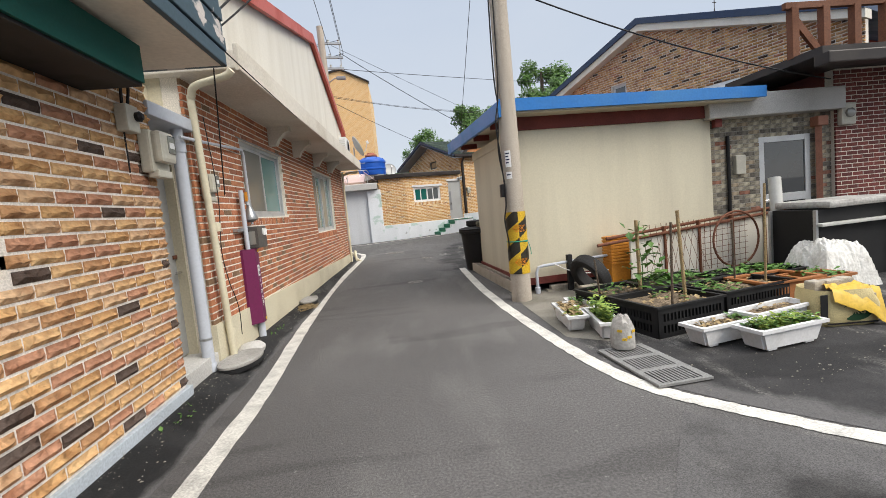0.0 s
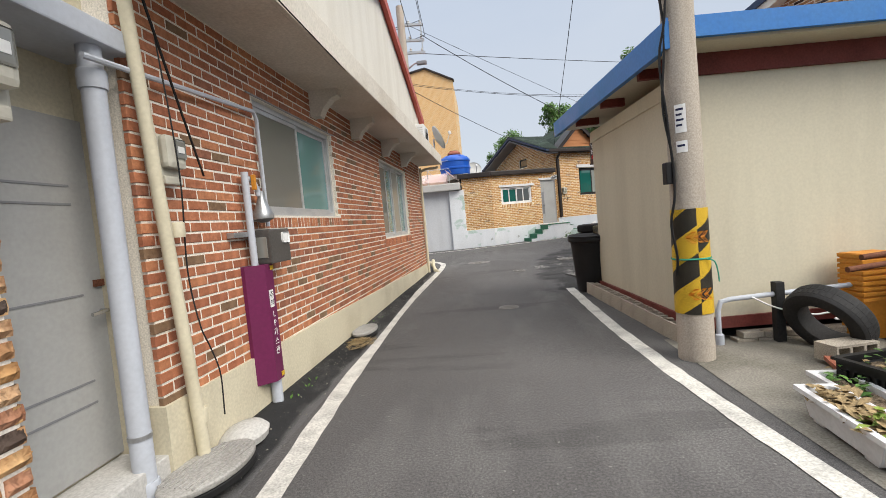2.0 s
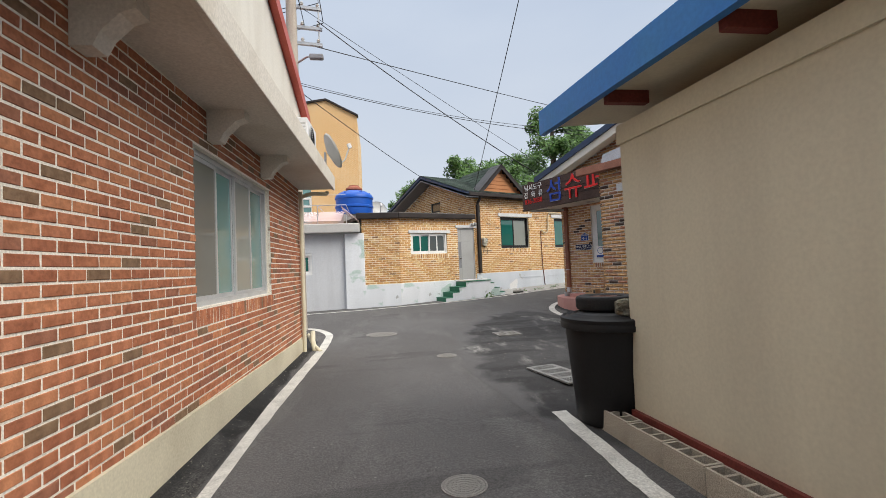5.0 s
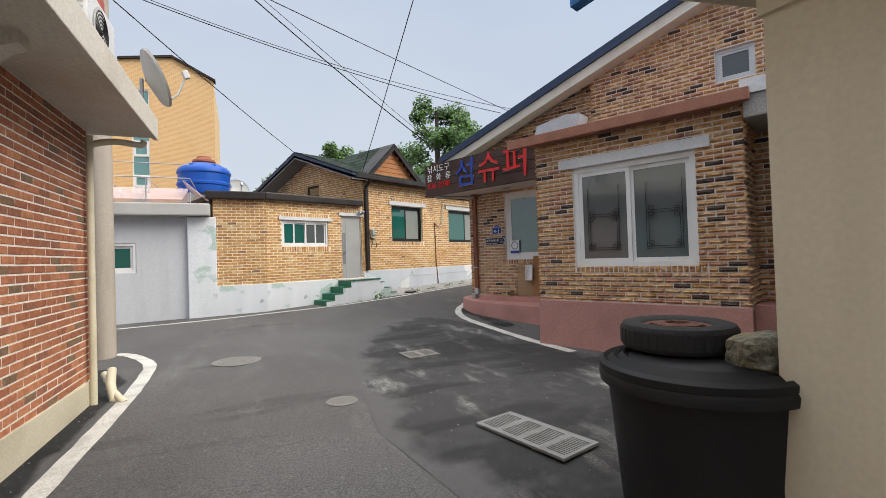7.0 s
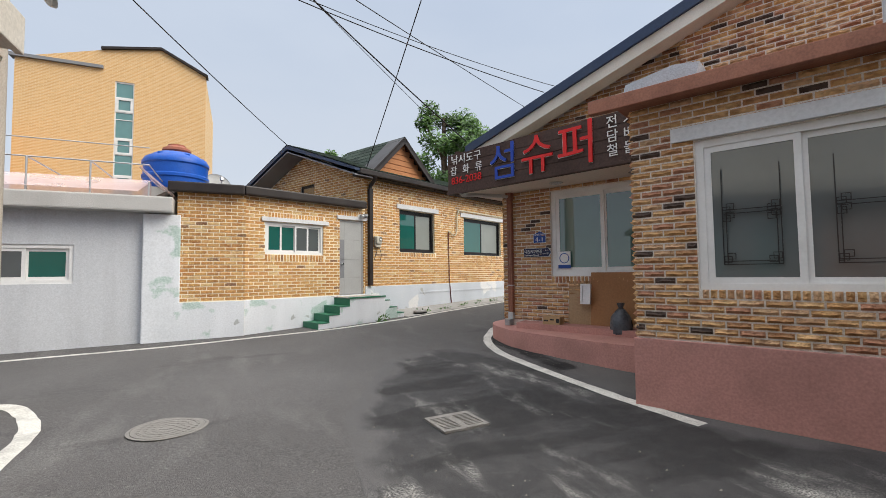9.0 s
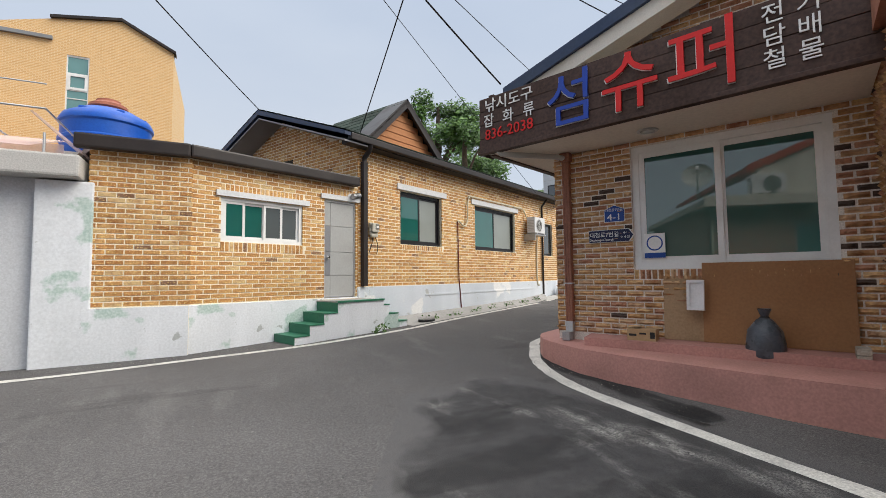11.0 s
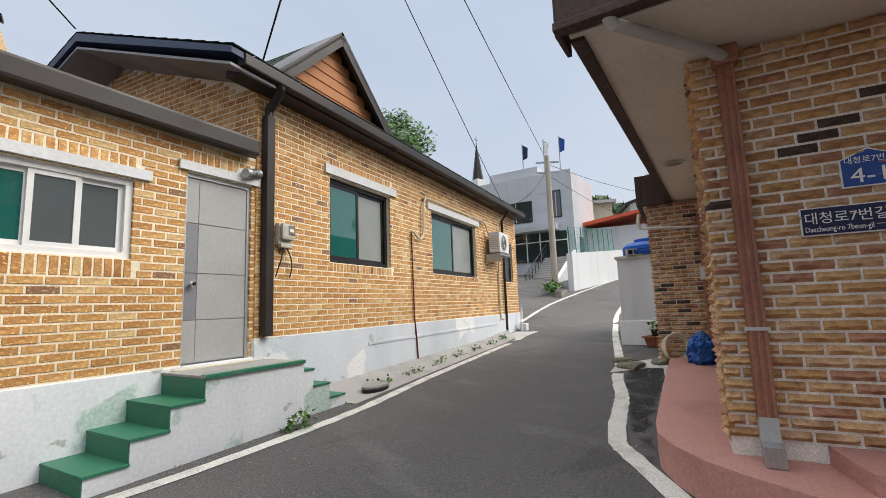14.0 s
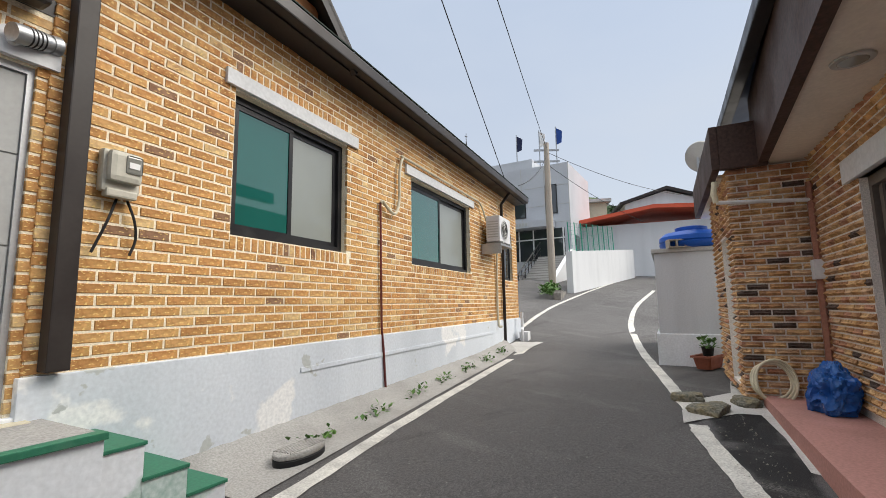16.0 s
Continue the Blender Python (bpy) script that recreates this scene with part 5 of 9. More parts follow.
# far projecting part
PM = pose(4.75, 0.68, 0, 0, 0, -90)
brick_wall("wall", shop, PM, 0.75, 0.2, flat_top(3.0), [], "split", None, "rough-faced brick return", brick_from=0.5)
pd = (0.95, 1.62, 0.6, 2.3)
brick_wall("wall", shop, pose(6.7, 0.68, 0, 0, 0, 180), 1.95, 0.2, flat_top(3.0), [pd], "split", None, "rough-faced brick wall", brick_from=0.5)
part("door", boxes((6.7 - pd[1], 6.7 - pd[0], 0.56, 0.60, pd[2], pd[3]), bevel=0.004), "white_pvc", shop, "white side door")
part("body", boxes((0.25, 6.6, -5.5, -0.32, 0.2, 3.1), (5.0, 6.6, -0.32, 0.5, 0.2, 3.0)), "mortar_grey", shop)
# porch
po = [(-1.19, -3.05), (0, -3.05), (0, -0.3), (4.74, -0.3), (4.74, 0.54), (3.4, 0.55), (1.6, 0.55), (0.6, 0.54), (0.3, 0.51), (0.06, 0.41), (-0.18, 0.25), (-0.36, 0.05), (-0.52, -0.18), (-0.69, -0.45), (-0.86, -0.95), (-0.99, -1.6), (-1.12, -2.3)]
part("porch", slab_on(po, 0.1, 0.56), "pink", shop, "pink painted concrete porch")
part("porch_step", slab_on([(-0.44, -3.05), (0.0, -3.05), (0.0, -0.35), (-0.2, -0.38), (-0.42, -0.42)], 0.56, 0.655), "pink", shop)
# roof, eave and sign
E_Z = 3.02
part("soffit", slab_on([(-0.94, -3.05), (0.1, -3.05), (0.1, -0.3), (4.9, -0.3), (4.9, 0.36), (-0.70, 0.72)], E_Z, E_Z + 0.04), "screen_shelf", shop, "pale soffit board")
part("eave_fascia", slab_on([(-0.66, 0.64), (4.95, 0.28), (4.95, 0.37), (-0.66, 0.72)], E_Z - 0.02, 3.84), "sign_wood", shop, "dark brown eave fascia")
part("eave_fascia", boxes((4.6, 7.85, 0.74, 0.82, 2.97, 3.47), (4.6, 4.68, 0.30, 0.74, 2.97, 3.47), bevel=0.01), "sign_wood", shop, "dark brown eave fascia")
part("soffit", boxes((4.92, 7.8, 0.45, 0.74, 2.95, 2.99)), "screen_shelf", shop)
rp = [(0.56, 3.79), (0.56, 3.94), (-3.66, 5.34), (-6.4, 6.24), (-11.2, 4.65), (-11.2, 4.49), (-6.4, 6.08), (-3.66, 5.18)]
part("roof", prism(rp, -0.55, 5.9), "navy", shop, "navy metal roof", m=Matrix(((0, 1, 0, 0), (1, 0, 0, 0), (0, 0, 1, 0), (0, 0, 0, 1))))
part("roof_gutter", boxes((-0.5, 5.85, 0.50, 0.62, 3.70, 3.84), bevel=0.015), "black_frame", shop, "black roof gutter")
rv = [(0.52, 3.62), (0.52, 3.80), (-6.4, 6.09), (-11.2, 4.50), (-11.2, 4.32), (-6.4, 5.90)]
part("verge_board", prism(rv, -0.50, -0.2), "gable_cream", shop, "cream verge board", m=Matrix(((0, 1, 0, 0), (1, 0, 0, 0), (0, 0, 1, 0), (0, 0, 0, 1))))

# ---- shed ----
SHA = math.degrees(math.atan2(2.75, -0.22))
shed = thing("shed", pose(1.84, 7.0, 0), "cream panel shed with a blue metal roof", "shed")
s_out = [(0.05, 0.0), (3.6, 0.35), (3.6, 2.3), (-0.09, 2.90)]
part("wall", slab_on(s_out, 0.16, 2.62), "panel", shed, "cream sandwich panel wall with faint streaks")
part("base_rail", slab_on([(0.02, -0.03), (3.7, 0.31), (3.7, 0.4), (0.10, 0.08), (-0.035, 2.87), (-0.125, 2.90)], 0.16, 0.27), "rust_beam", shed, "red oxide base rail")
part("front_beam", slab_on([(-0.1, -0.05), (3.75, 0.30), (3.75, 0.40), (-0.1, 0.05)], 2.62, 2.90), "rust_beam", shed, "red oxide beam under the roof edge")
part("side_beam", slab_on([(0.03, 0.0), (0.11, 0.0), (-0.035, 2.91), (-0.115, 2.91)], 2.50, 2.66), "panel", shed, "cream top trim")
for y in (0.3, 1.42, 2.5):
    part("purlin", boxes((-0.20 - 0.08 * y, 0.04 - 0.04 * y, y, y + 0.07, 2.72, 2.82), bevel=0.006), "rust_beam", shed)
part("corner_post", boxes((3.62, 3.74, 0.24, 0.33, 2.45, 2.92)), "rust_beam", shed)
roof_o = [(-0.22, -0.42), (4.30, -0.02), (4.30, 2.45), (-0.54, 3.48)]
part("roof", slab_on(roof_o, 2.88, 2.96), "blue_metal", shed, "bright blue metal roof")
part("roof_edge", slab_on([(-0.24, -0.45), (4.32, -0.05), (4.32, 0.0), (-0.18, -0.40)], 2.84, 3.02), "blue_metal", shed, "folded blue roof edge")
part("roof_edge", slab_on([(-0.26, -0.45), (-0.20, -0.45), (-0.51, 3.52), (-0.57, 3.50)], 2.76, 2.99), "blue_metal", shed, "folded blue roof edge")
part("roof_soffit", slab_on([(-0.19, -0.38), (4.2, 0.0), (4.2, 2.4), (-0.5, 3.44)], 2.82, 2.88), "panel", shed)

# hollow blocks along the shed's foot
def hollow_block():
    xs_ = [0, 0.022, 0.12, 0.142, 0.245, 0.267, 0.363, 0.385]
    ys_ = [0, 0.02, 0.12, 0.14]
    return cells(xs_, ys_, lambda x, y: not (0.02 < y < 0.12 and (0.022 < x < 0.12 or 0.142 < x < 0.245 or 0.267 < x < 0.363)), 0, 0.19, "xy")


hb = solo("concrete_block", hollow_block(), "block", pose(0, 0, 0), "grey hollow concrete block at the foot of the shed", "block", "blocks along the shed")
ba = math.degrees(math.atan2(2.7, -0.20))
for i in range(8):
    bx, by = 1.84 + 0.055 - 0.0285 * i, 7.0 + 0.388 * i
    mm = pose(bx, by + 0.0, G(bx, by) - 0.005, 0, 0, ba + random.uniform(-1, 1))
    if i == 0:
        hb.matrix_world = mm
    else:
        copy_thing(hb, mm)

# ---- houses beyond the yard ----
yh = thing("brick_house", pose(5.45, 7.4, 0), "weathered white brick outhouse with a small aluminium door", "house")
wd = (0.92, 1.9, 0.35, 2.23)
brick_wall("wall", yh, pose(0, 0, 0), 2.3, 0, flat_top(2.62), [wd], "white", (0, 2.3, 0.9, 2.6), "weathered white-painted brick wall")
part("roof", boxes((-0.15, 2.35, -0.25, 3, 2.58, 2.96), bevel=0.02), "concrete_light", yh, "flaking concrete roof edge")
part("side_wall", boxes((0, 0.2, 0.2, 3, 0, 2.62)), "concrete", yh)
yd = part("door", boxes((0.92, 1.02, 0.0, 0.06, 0.35, 2.23), (1.8, 1.9, 0.0, 0.06, 0.35, 2.23), (1.02, 1.8, 0.0, 0.06, 2.13, 2.23), (1.02, 1.8, 0.0, 0.06, 1.08, 1.22), (1.02, 1.8, 0.0, 0.06, 0.35, 0.45), bevel=0.004), "alu", yh, "aluminium door with a dark screen")
part("pane", boxes((1.02, 1.8, 0.02, 0.04, 1.22, 2.13), (1.02, 1.8, 0.02, 0.04, 0.45, 1.08)), "glass_dark", yd)
part("handle", tube([(0.97, -0.04, 1.12), (1.05, -0.04, 1.12)], 0.014, 8), "chrome", yd, smooth=True)
pipe_part("downpipe", [(2.0, -0.07, 0), (2.0, -0.07, 2.35)], 0.065, "copper_pipe", yh, "pinkish brown square downpipe", 4)
part("hopper", boxes((1.9, 2.1, -0.17, 0, 2.33, 2.5), bevel=0.02), "copper_pipe", yh)
part("meter_box", boxes((0.42, 0.60, -0.09, 0, 1.62, 1.95), bevel=0.015), "meter_beige", yh, "aged meter box")
pipe_part("cable_trunk", [(0.32, -0.03, 0.3), (0.32, -0.03, 2.3)], 0.03, "cable", yh)
dh = thing("brick_house", pose(7.75, 7.3, 0), "maroon brick house with white joints and dark gutter", "house")
brick_wall("wall", dh, pose(0, 0, 0), 5.0, 0, flat_top(3.3), [], "dark", (0, 2, 1.0, 3.3), "maroon brick wall with white joints")
part("gutter", boxes((-1.2, 5, -1.05, -0.80, 3.12, 3.30), bevel=0.02), "brown_metal", dh, "dark brown gutter")
part("roof", boxes((-1.2, 5, -0.95, 5, 3.28, 3.40)), "brown_metal", dh)
part("side_wall", boxes((0, 0.2, 0.2, 5, 0, 3.3)), "brick_dark", dh)
part("meter", boxes((0.02, 0.30, -0.10, 0, 2.3, 2.68), bevel=0.03), "meter_beige", dh, "aged electricity meter")
part("meter_glass", lathe([(0.08, 0), (0.08, 0.04), (0.05, 0.055)], 14), "clear", dh, m=pose(0.16, -0.10, 2.5, 90), smooth=True)
# wooden balcony frame on the roof
bal = thing("wooden_railing", pose(6.6, 6.9, 3.40), "brown stained timber railing frame on the flat roof", "railing")
for i in range(5):
    part("post", boxes((0.55 * i - 0.06, 0.55 * i + 0.06, -0.06, 0.06, -0.02, 0.78), bevel=0.005), "wood", bal)
part("rail", boxes((-0.15, 2.6, -0.04, 0.04, 0.76, 0.86), bevel=0.005), "wood", bal)
part("brace", prism([(0.0, 0.55), (0.45, 0.0), (0.58, 0.0), (0.08, 0.62)], -0.03, 0.03), "wood", bal)
bg = thing("brick_house", pose(8.5, 12.0, 0), "white gabled house with a red roof behind the yard", "house")
part("wall", prism([(0, 0), (6, 0), (6, 4.4), (3, 5.6), (0, 4.4)], 0, 5), "white_wall", bg)
part("roof", prism([(-0.4, 4.3), (3, 5.75), (6.4, 4.3), (6.4, 4.5), (3, 5.95), (-0.4, 4.5)], -0.4, 5.4), "red_metal", bg)

# ---- apartment block in the distance ----
apt = thing("apartment_building", pose(-9.9, 39.6, 0), "tall tan brick apartment block with a strip of stair windows", "building")
bt, bn, bl_, bb = nodes_of("distant_brick_courses", 0.85, 0, 0.3)
tcn, brn = bn.new("ShaderNodeTexCoord"), bn.new("ShaderNodeTexBrick")
mpn = bn.new("ShaderNodeMapping")
mpn.inputs["Rotation"].default_value = (radians(90), 0, 0)
brn.inputs["Color1"].default_value, brn.inputs["Color2"].default_value = (0.58, 0.34, 0.14, 1), (0.66, 0.40, 0.175, 1)
brn.inputs["Mortar"].default_value = (0.70, 0.52, 0.31, 1)
brn.inputs["Scale"].default_value, brn.inputs["Mortar Size"].default_value = 1.0, 0.012
brn.inputs["Brick Width"].default_value, brn.inputs["Row Height"].default_value = 0.21, 0.075
bl_.new(tcn.outputs["Object"], mpn.inputs[0])
bl_.new(mpn.outputs[0], brn.inputs[0])
bl_.new(brn.outputs[0], bb.inputs["Base Color"])
aw_ = (4.12, 4.98, 5.0, 11.95)
part("wall", backing(8.4, 0, lambda x: 12.5 if x < 3.6 else (13.55 + (x - 3.61) * 0.18 if x < 6.2 else 14.02 - (x - 6.2) * 0.52), [aw_], 0.4, 0.0, cuts=(3.6, 3.61, 6.2)), bt, apt, "tan brick wall")
part("wall", boxes((8.1, 8.4, 0.4, 8, 0, 12.7)), bt, apt)
part("roof_edge", boxes((-0.2, 3.6, -0.15, 0.4, 12.5, 12.66)), "steel_door_dark", apt, "grey roof edging")
part("roof_edge", prism([(3.5, 13.53), (3.5, 13.66), (6.2, 14.15), (8.5, 12.97), (8.5, 12.84), (6.2, 14.02)], -0.15, 0.4), "brown_metal", apt, "dark roof edging")
part("stair_window", ring(*aw_, 0.05, 0.03, 0.12), "white_pvc", apt, "tall strip of stair windows")
for za, zb, cas in ((5.05, 6.2, 0), (6.2, 6.9, 1), (6.9, 8.0, 0), (8.0, 8.9, 1), (8.9, 9.9, 0), (9.9, 10.3, 0), (10.3, 11.1, 1), (11.1, 11.9, 0)):
    part("pane", boxes((4.17, 4.93, 0.07, 0.09, za, zb - 0.03)), "glass_teal", apt)
    part("transom", boxes((4.17, 4.93, 0.04, 0.10, zb - 0.03, zb + 0.01)), "white_pvc", apt)
    if cas:
        part("casement", ring(4.17, 4.93, za + 0.01, zb - 0.03, 0.11, 0.02, 0.06), "white_pvc", apt)
apt2 = thing("apartment_building", pose(-20.5, 33.5, 0), "tan brick apartment wing with balconies", "building")
part("wall", boxes((0, 10.2, 0, 6, 0, 9.2)), bt, apt2)
part("roof_edge", boxes((-0.1, 10.35, -0.15, 6, 9.2, 9.38)), "brown_metal", apt2)

# ---- white building, wall, stairs and houses up the lane ----
ch = thing("public_building", pose(25.5, 43.71, 2.5, 0, 0, -70), "pale metal-clad two-storey public building with flags on its roof", "building")
part("wall", boxes((0, 8.2, 0, 6, 0, 8.4), (1.6, 5.6, 0.5, 5, 8.4, 9.2)), "church_panel", ch, "pale grey cladding panels")
for x in (0.0, 1.64, 3.28, 4.92, 6.56, 8.2):
    part("joint", boxes((x - 0.02, x + 0.02, -0.015, 0.0, 3.4, 8.4)), "grey_plastic", ch)
for z in (4.4, 5.6, 6.9):
    part("joint", boxes((0, 8.2, -0.015, 0.0, z, z + 0.03)), "grey_plastic", ch)
for x0_, x1_, z0_, z1_ in ((2.6, 5.2, 4.9, 6.5), (6.6, 7.4, 5.0, 7.0), (0.4, 1.8, 4.9, 6.5)):
    wdw = part("window", ring(x0_, x1_, z0_, z1_, 0.06, -0.05, 0.0), "black_frame", ch)
    for k in range(2):
        xm = x0_ + (x1_ - x0_) * k / 2
        part("pane", boxes((xm + 0.06, xm + (x1_ - x0_) / 2 - 0.03, -0.03, -0.01, z0_ + 0.06, z1_ - 0.06)), "glass_dark", wdw)
ent = part("entrance", boxes((3.6, 7.8, -0.06, 0.0, 1.9, 4.0)), "glass_dark", ch, "dark glazed entrance")
for k in range(5):
    part("mullion", boxes((3.6 + 1.02 * k, 3.68 + 1.02 * k, -0.10, -0.06, 1.9, 4.0)), "white_pvc", ent)
part("transom", boxes((3.6, 7.8, -0.10, -0.06, 3.3, 3.38)), "white_pvc", ent)
for y0_ in (1.2, 3.4):
    part("side_window", boxes((8.2, 8.25, y0_, y0_ + 0.9, 1.9, 3.6)), "glass_dark", ch)
part("canopy", boxes((2.4, 7.2, -1.0, 0.0, 4.05, 4.5)), "church_panel", ch, "entrance canopy with lettering")
lb = bmesh.new()
for k in range(9):
    box(lb, 3.7 + 0.22 * k, 3.86 + 0.22 * k, -1.02, -1.0, 4.17, 4.38)
part("canopy_letters", lb, "grey_plastic", ch)
for i, (x, mat) in enumerate(((4.4, "plate_navy"), (6.1, "ink_white"), (7.3, "plate_blue"))):
    fl = part("flagpole", tube([(x, 0.8, 8.4), (x, 0.8, 11.3)], 0.04, 6), "steel", ch)
    part("flag", prism([(x + 0.04, 11.2), (x + 0.45, 10.9), (x + 0.38, 10.1), (x + 0.04, 10.0)], 0.78, 0.82), mat, fl)
st = thing("outdoor_stair", pose(23.0, 36.25, 2.2, 0, 0, -70), "concrete stair with a dark rail up to the public building", "stairs")
for k in range(14):
    part("step", boxes((0, 2.0, 0.32 * k, 4.9, 0.17 * k, 0.17 * (k + 1))), "concrete_light", st)
    part("nosing", boxes((0, 2.0, 0.32 * k - 0.02, 0.32 * k, 0.17 * k + 0.12, 0.17 * (k + 1))), "concrete", st)
for rx in (0.05,):
    pipe_part("rail", [(rx, 0.2, 1.0), (rx, 4.6, 3.4)], 0.04, "black_frame", st)
    pipe_part("rail", [(rx, 0.2, 0.6), (rx, 4.6, 3.0)], 0.03, "black_frame", st)
    for k in range(8):
        pipe_part("rail_post", [(rx, 0.3 + 0.6 * k, 0.1 + 0.33 * k), (rx, 0.3 + 0.6 * k, 1.05 + 0.33 * k)], 0.025, "black_frame", st)
ret = thing("retaining_wall", pose(20.0, 32.2, 1.4, 0, 0, -60), "white painted retaining wall with a sloping top beside the stair", "wall")
part("sloped_wall", prism([(-0.3, -0.3), (4.9, -0.3), (4.9, 2.75), (4.3, 2.75), (-0.3, 0.5)], -0.25, 0.0), "white_wall", ret, m=ret.matrix_basis.inverted() @ pose(23.0, 36.25, 2.2, 0, 0, -70) @ pose(2.02, 0, 0, 0, 0, 90))
part("wall", prism([(0.0, 0.0), (10.6, 1.1), (10.6, 3.1), (0.0, 2.1)], 0, 0.3), "white_wall", ret, "white painted wall climbing with the lane", m=ret.matrix_basis.inverted() @ pose(20.9, 31.0, 1.8, 0, 0, 13))
fen = thing("mesh_fence", pose(20.9, 31.15, 3.88, 0, -5.4, 13), "green wire mesh fence on the retaining wall", "fence")
for k in range(9):
    pipe_part("post", [(0.1 + 0.85 * k, 0, 0), (0.1 + 0.85 * k, 0, 1.4)], 0.025, "rope_green", fen)
fm = bmesh.new()
for k in range(18):
    tube([(0.1 + 0.4 * k, 0, 0), (0.1 + 0.4 * k, 0, 1.35)], 0.006, 3, fm)
for k in range(8):
    tube([(0.1, 0, 0.1 + 0.18 * k), (6.9, 0, 0.1 + 0.18 * k)], 0.006, 3, fm)
fmo = part("wire_mesh", fm, "rope_green", fen)
fmo["kind"] = "stuff"
rh = thing("red_roof_house", pose(30.6, 38.2, 5.0, 0, 0, -60), "low white house with an orange-red metal roof", "house")
part("wall", boxes((0, 12, 0, 5, -2, 1.9)), "white_wall", rh)
part("roof", prism([(-0.6, 1.75), (-0.6, 2.0), (6, 3.0), (12.8, 2.6), (12.8, 2.3), (6, 2.75)], -0.8, 5.5), "orange_roof", rh)
hh = thing("hill_house", pose(40, 48, 9.0, 0, 0, -50), "cream flat-roofed house on the slope", "house")
part("wall", boxes((0, 7, 0, 6, -3, 2.6)), "cream", hh)
part("roof", boxes((-0.4, 7.4, -0.5, 6.4, 2.6, 2.9)), "concrete_light", hh)
hh2 = thing("hill_house", pose(47, 42, 8.6, 0, 0, -50), "white house with a dark gabled roof on the slope", "house")
part("wall", prism([(0, -3), (8, -3), (8, 3.0), (4, 4.2), (0, 3.0)], 0, 6), "white_wall", hh2)
part("roof", prism([(-0.6, 2.85), (4, 4.3), (8.6, 2.85), (8.6, 3.1), (4, 4.6), (-0.6, 3.1)], -0.5, 6.5), "brown_metal", hh2)

# grey block with the blue tank at the end of the shop
blk = thing("utility_block", pose(4.9 + 7.0 * CS - 0.55 * SN, 18.3 + 7.0 * SN + 0.55 * CS, 0, 0, 0, SA), "grey rendered block with a cracked white base", "wall")
part("wall", boxes((0.28, 3.2, -1.2, 0.96, 0.3, 2.35), bevel=0.01), "grey_wall", blk, "grey render")
part("base", boxes((0.25, 3.25, -1.2, 1.0, 0.2, 1.02), bevel=0.01), "peel_white", blk, "cracked white base")
part("coping", boxes((0.24, 3.25, -1.2, 1.0, 2.35, 2.42), bevel=0.01), "concrete_light", blk)

# ---- left side: pipes, meters, boxes ----
RED = red.matrix_world.copy()
RED = pose(-2.035, 4.82, 0, 0, 0, RA)


def lid_oval(name, m, lx, ly, label):
    t = thing(name, m, label, "cover")
    body, top = lathe([(1.0, 0.0), (1.0, 0.035), (0.93, 0.045)], 28), lathe([(0.97, 0.045), (1.0, 0.055), (1.0, 0.075), (0.95, 0.085), (0.3, 0.09)], 28)
    for bm in (body, top):
        for v in bm.verts:
            v.co.x *= lx
            v.co.y *= ly
    part("base", body, "black_plastic", t, "black rubber rim", smooth=True)
    lidp = part("lid", top, "concrete", t, "worn grey lid", smooth=True)
    for k in range(-3, 4):
        part("ridge", boxes((-lx * 0.75, lx * 0.75, k * ly * 0.2 - 0.006, k * ly * 0.2 + 0.006, 0.084, 0.092)), "concrete", lidp)
    return t


lid_oval("drain_cover", pose(-1.83, 4.86, 0.065, 0, 0, 80), 0.33, 0.19, "grey oval lid on a black rim below the pipes")
lid_oval("drain_cover", pose(-1.78, 8.20, 0.055, 0, 0, 86), 0.30, 0.15, "grey oval lid on a black rim beside the plinth")
lump = lathe([(0.14, 0), (0.15, 0.05), (0.11, 0.1), (0.03, 0.12)], 16)
solo("concrete_lump", lump, "concrete_light", pose(-1.87, 5.32, 0.07) @ Matrix.Diagonal((1, 1.4, 0.9, 1)), "pale concrete lump beside the drain cover", "concrete", smooth=True)

bp = thing("drainpipe", pose(-2.07, 4.66, 0), "thick grey plastic drainpipe in the door recess", "pipe")
pipe_part("pipe", [(0, 0, 0.04), (0, 0, 2.52)], 0.057, "pvc_grey", bp, seg=18)
for z in (0.08, 2.3):
    part("collar", lathe([(0.066, 0), (0.068, 0.02), (0.068, 0.09), (0.064, 0.1)], 18), "pvc_grey", bp, m=pose(0, 0, z), smooth=True)
part("clamp", lathe([(0.061, 0), (0.061, 0.025)], 18), "steel", bp, m=pose(0, 0, 0.42), smooth=True)
dp = thing("drainpipe", pose(-1.95, 5.0, 0), "cream plastic rainwater pipe bent under the eave", "pipe")
pipe_part("pipe", [(0, 0, 0.06), (0, -0.02, 0.4), (0, -0.10, 1.5), (0, -0.19, 2.72), (0.02, -0.22, 2.86), (0.1, -0.28, 2.94), (0.42, -0.40, 2.97), (0.5, -0.42, 3.02)], 0.037, "pvc_cream", dp, seg=14, soft=True)
for z in (0.06, 0.35, 1.5):
    part("collar", lathe([(0.043, 0), (0.045, 0.01), (0.045, 0.08), (0.042, 0.09)], 14), "pvc_cream", dp, m=pose(0, 0, z), smooth=True)
pipe_part("loose_wire", [(0.03, -0.03, 2.7), (0.06, 0.0, 1.9), (0.0, 0.05, 1.3), (0.03, 0.06, 0.95), (0.05, 0.1, 0.8), (0.06, 0.16, 0.6), (0.05, 0.17, 0.32)], 0.005, "cable", dp, seg=5, soft=True)
gp = thing("gas_pipe", RED, "grey gas pipe along the brick wall down to a regulator", "pipe")
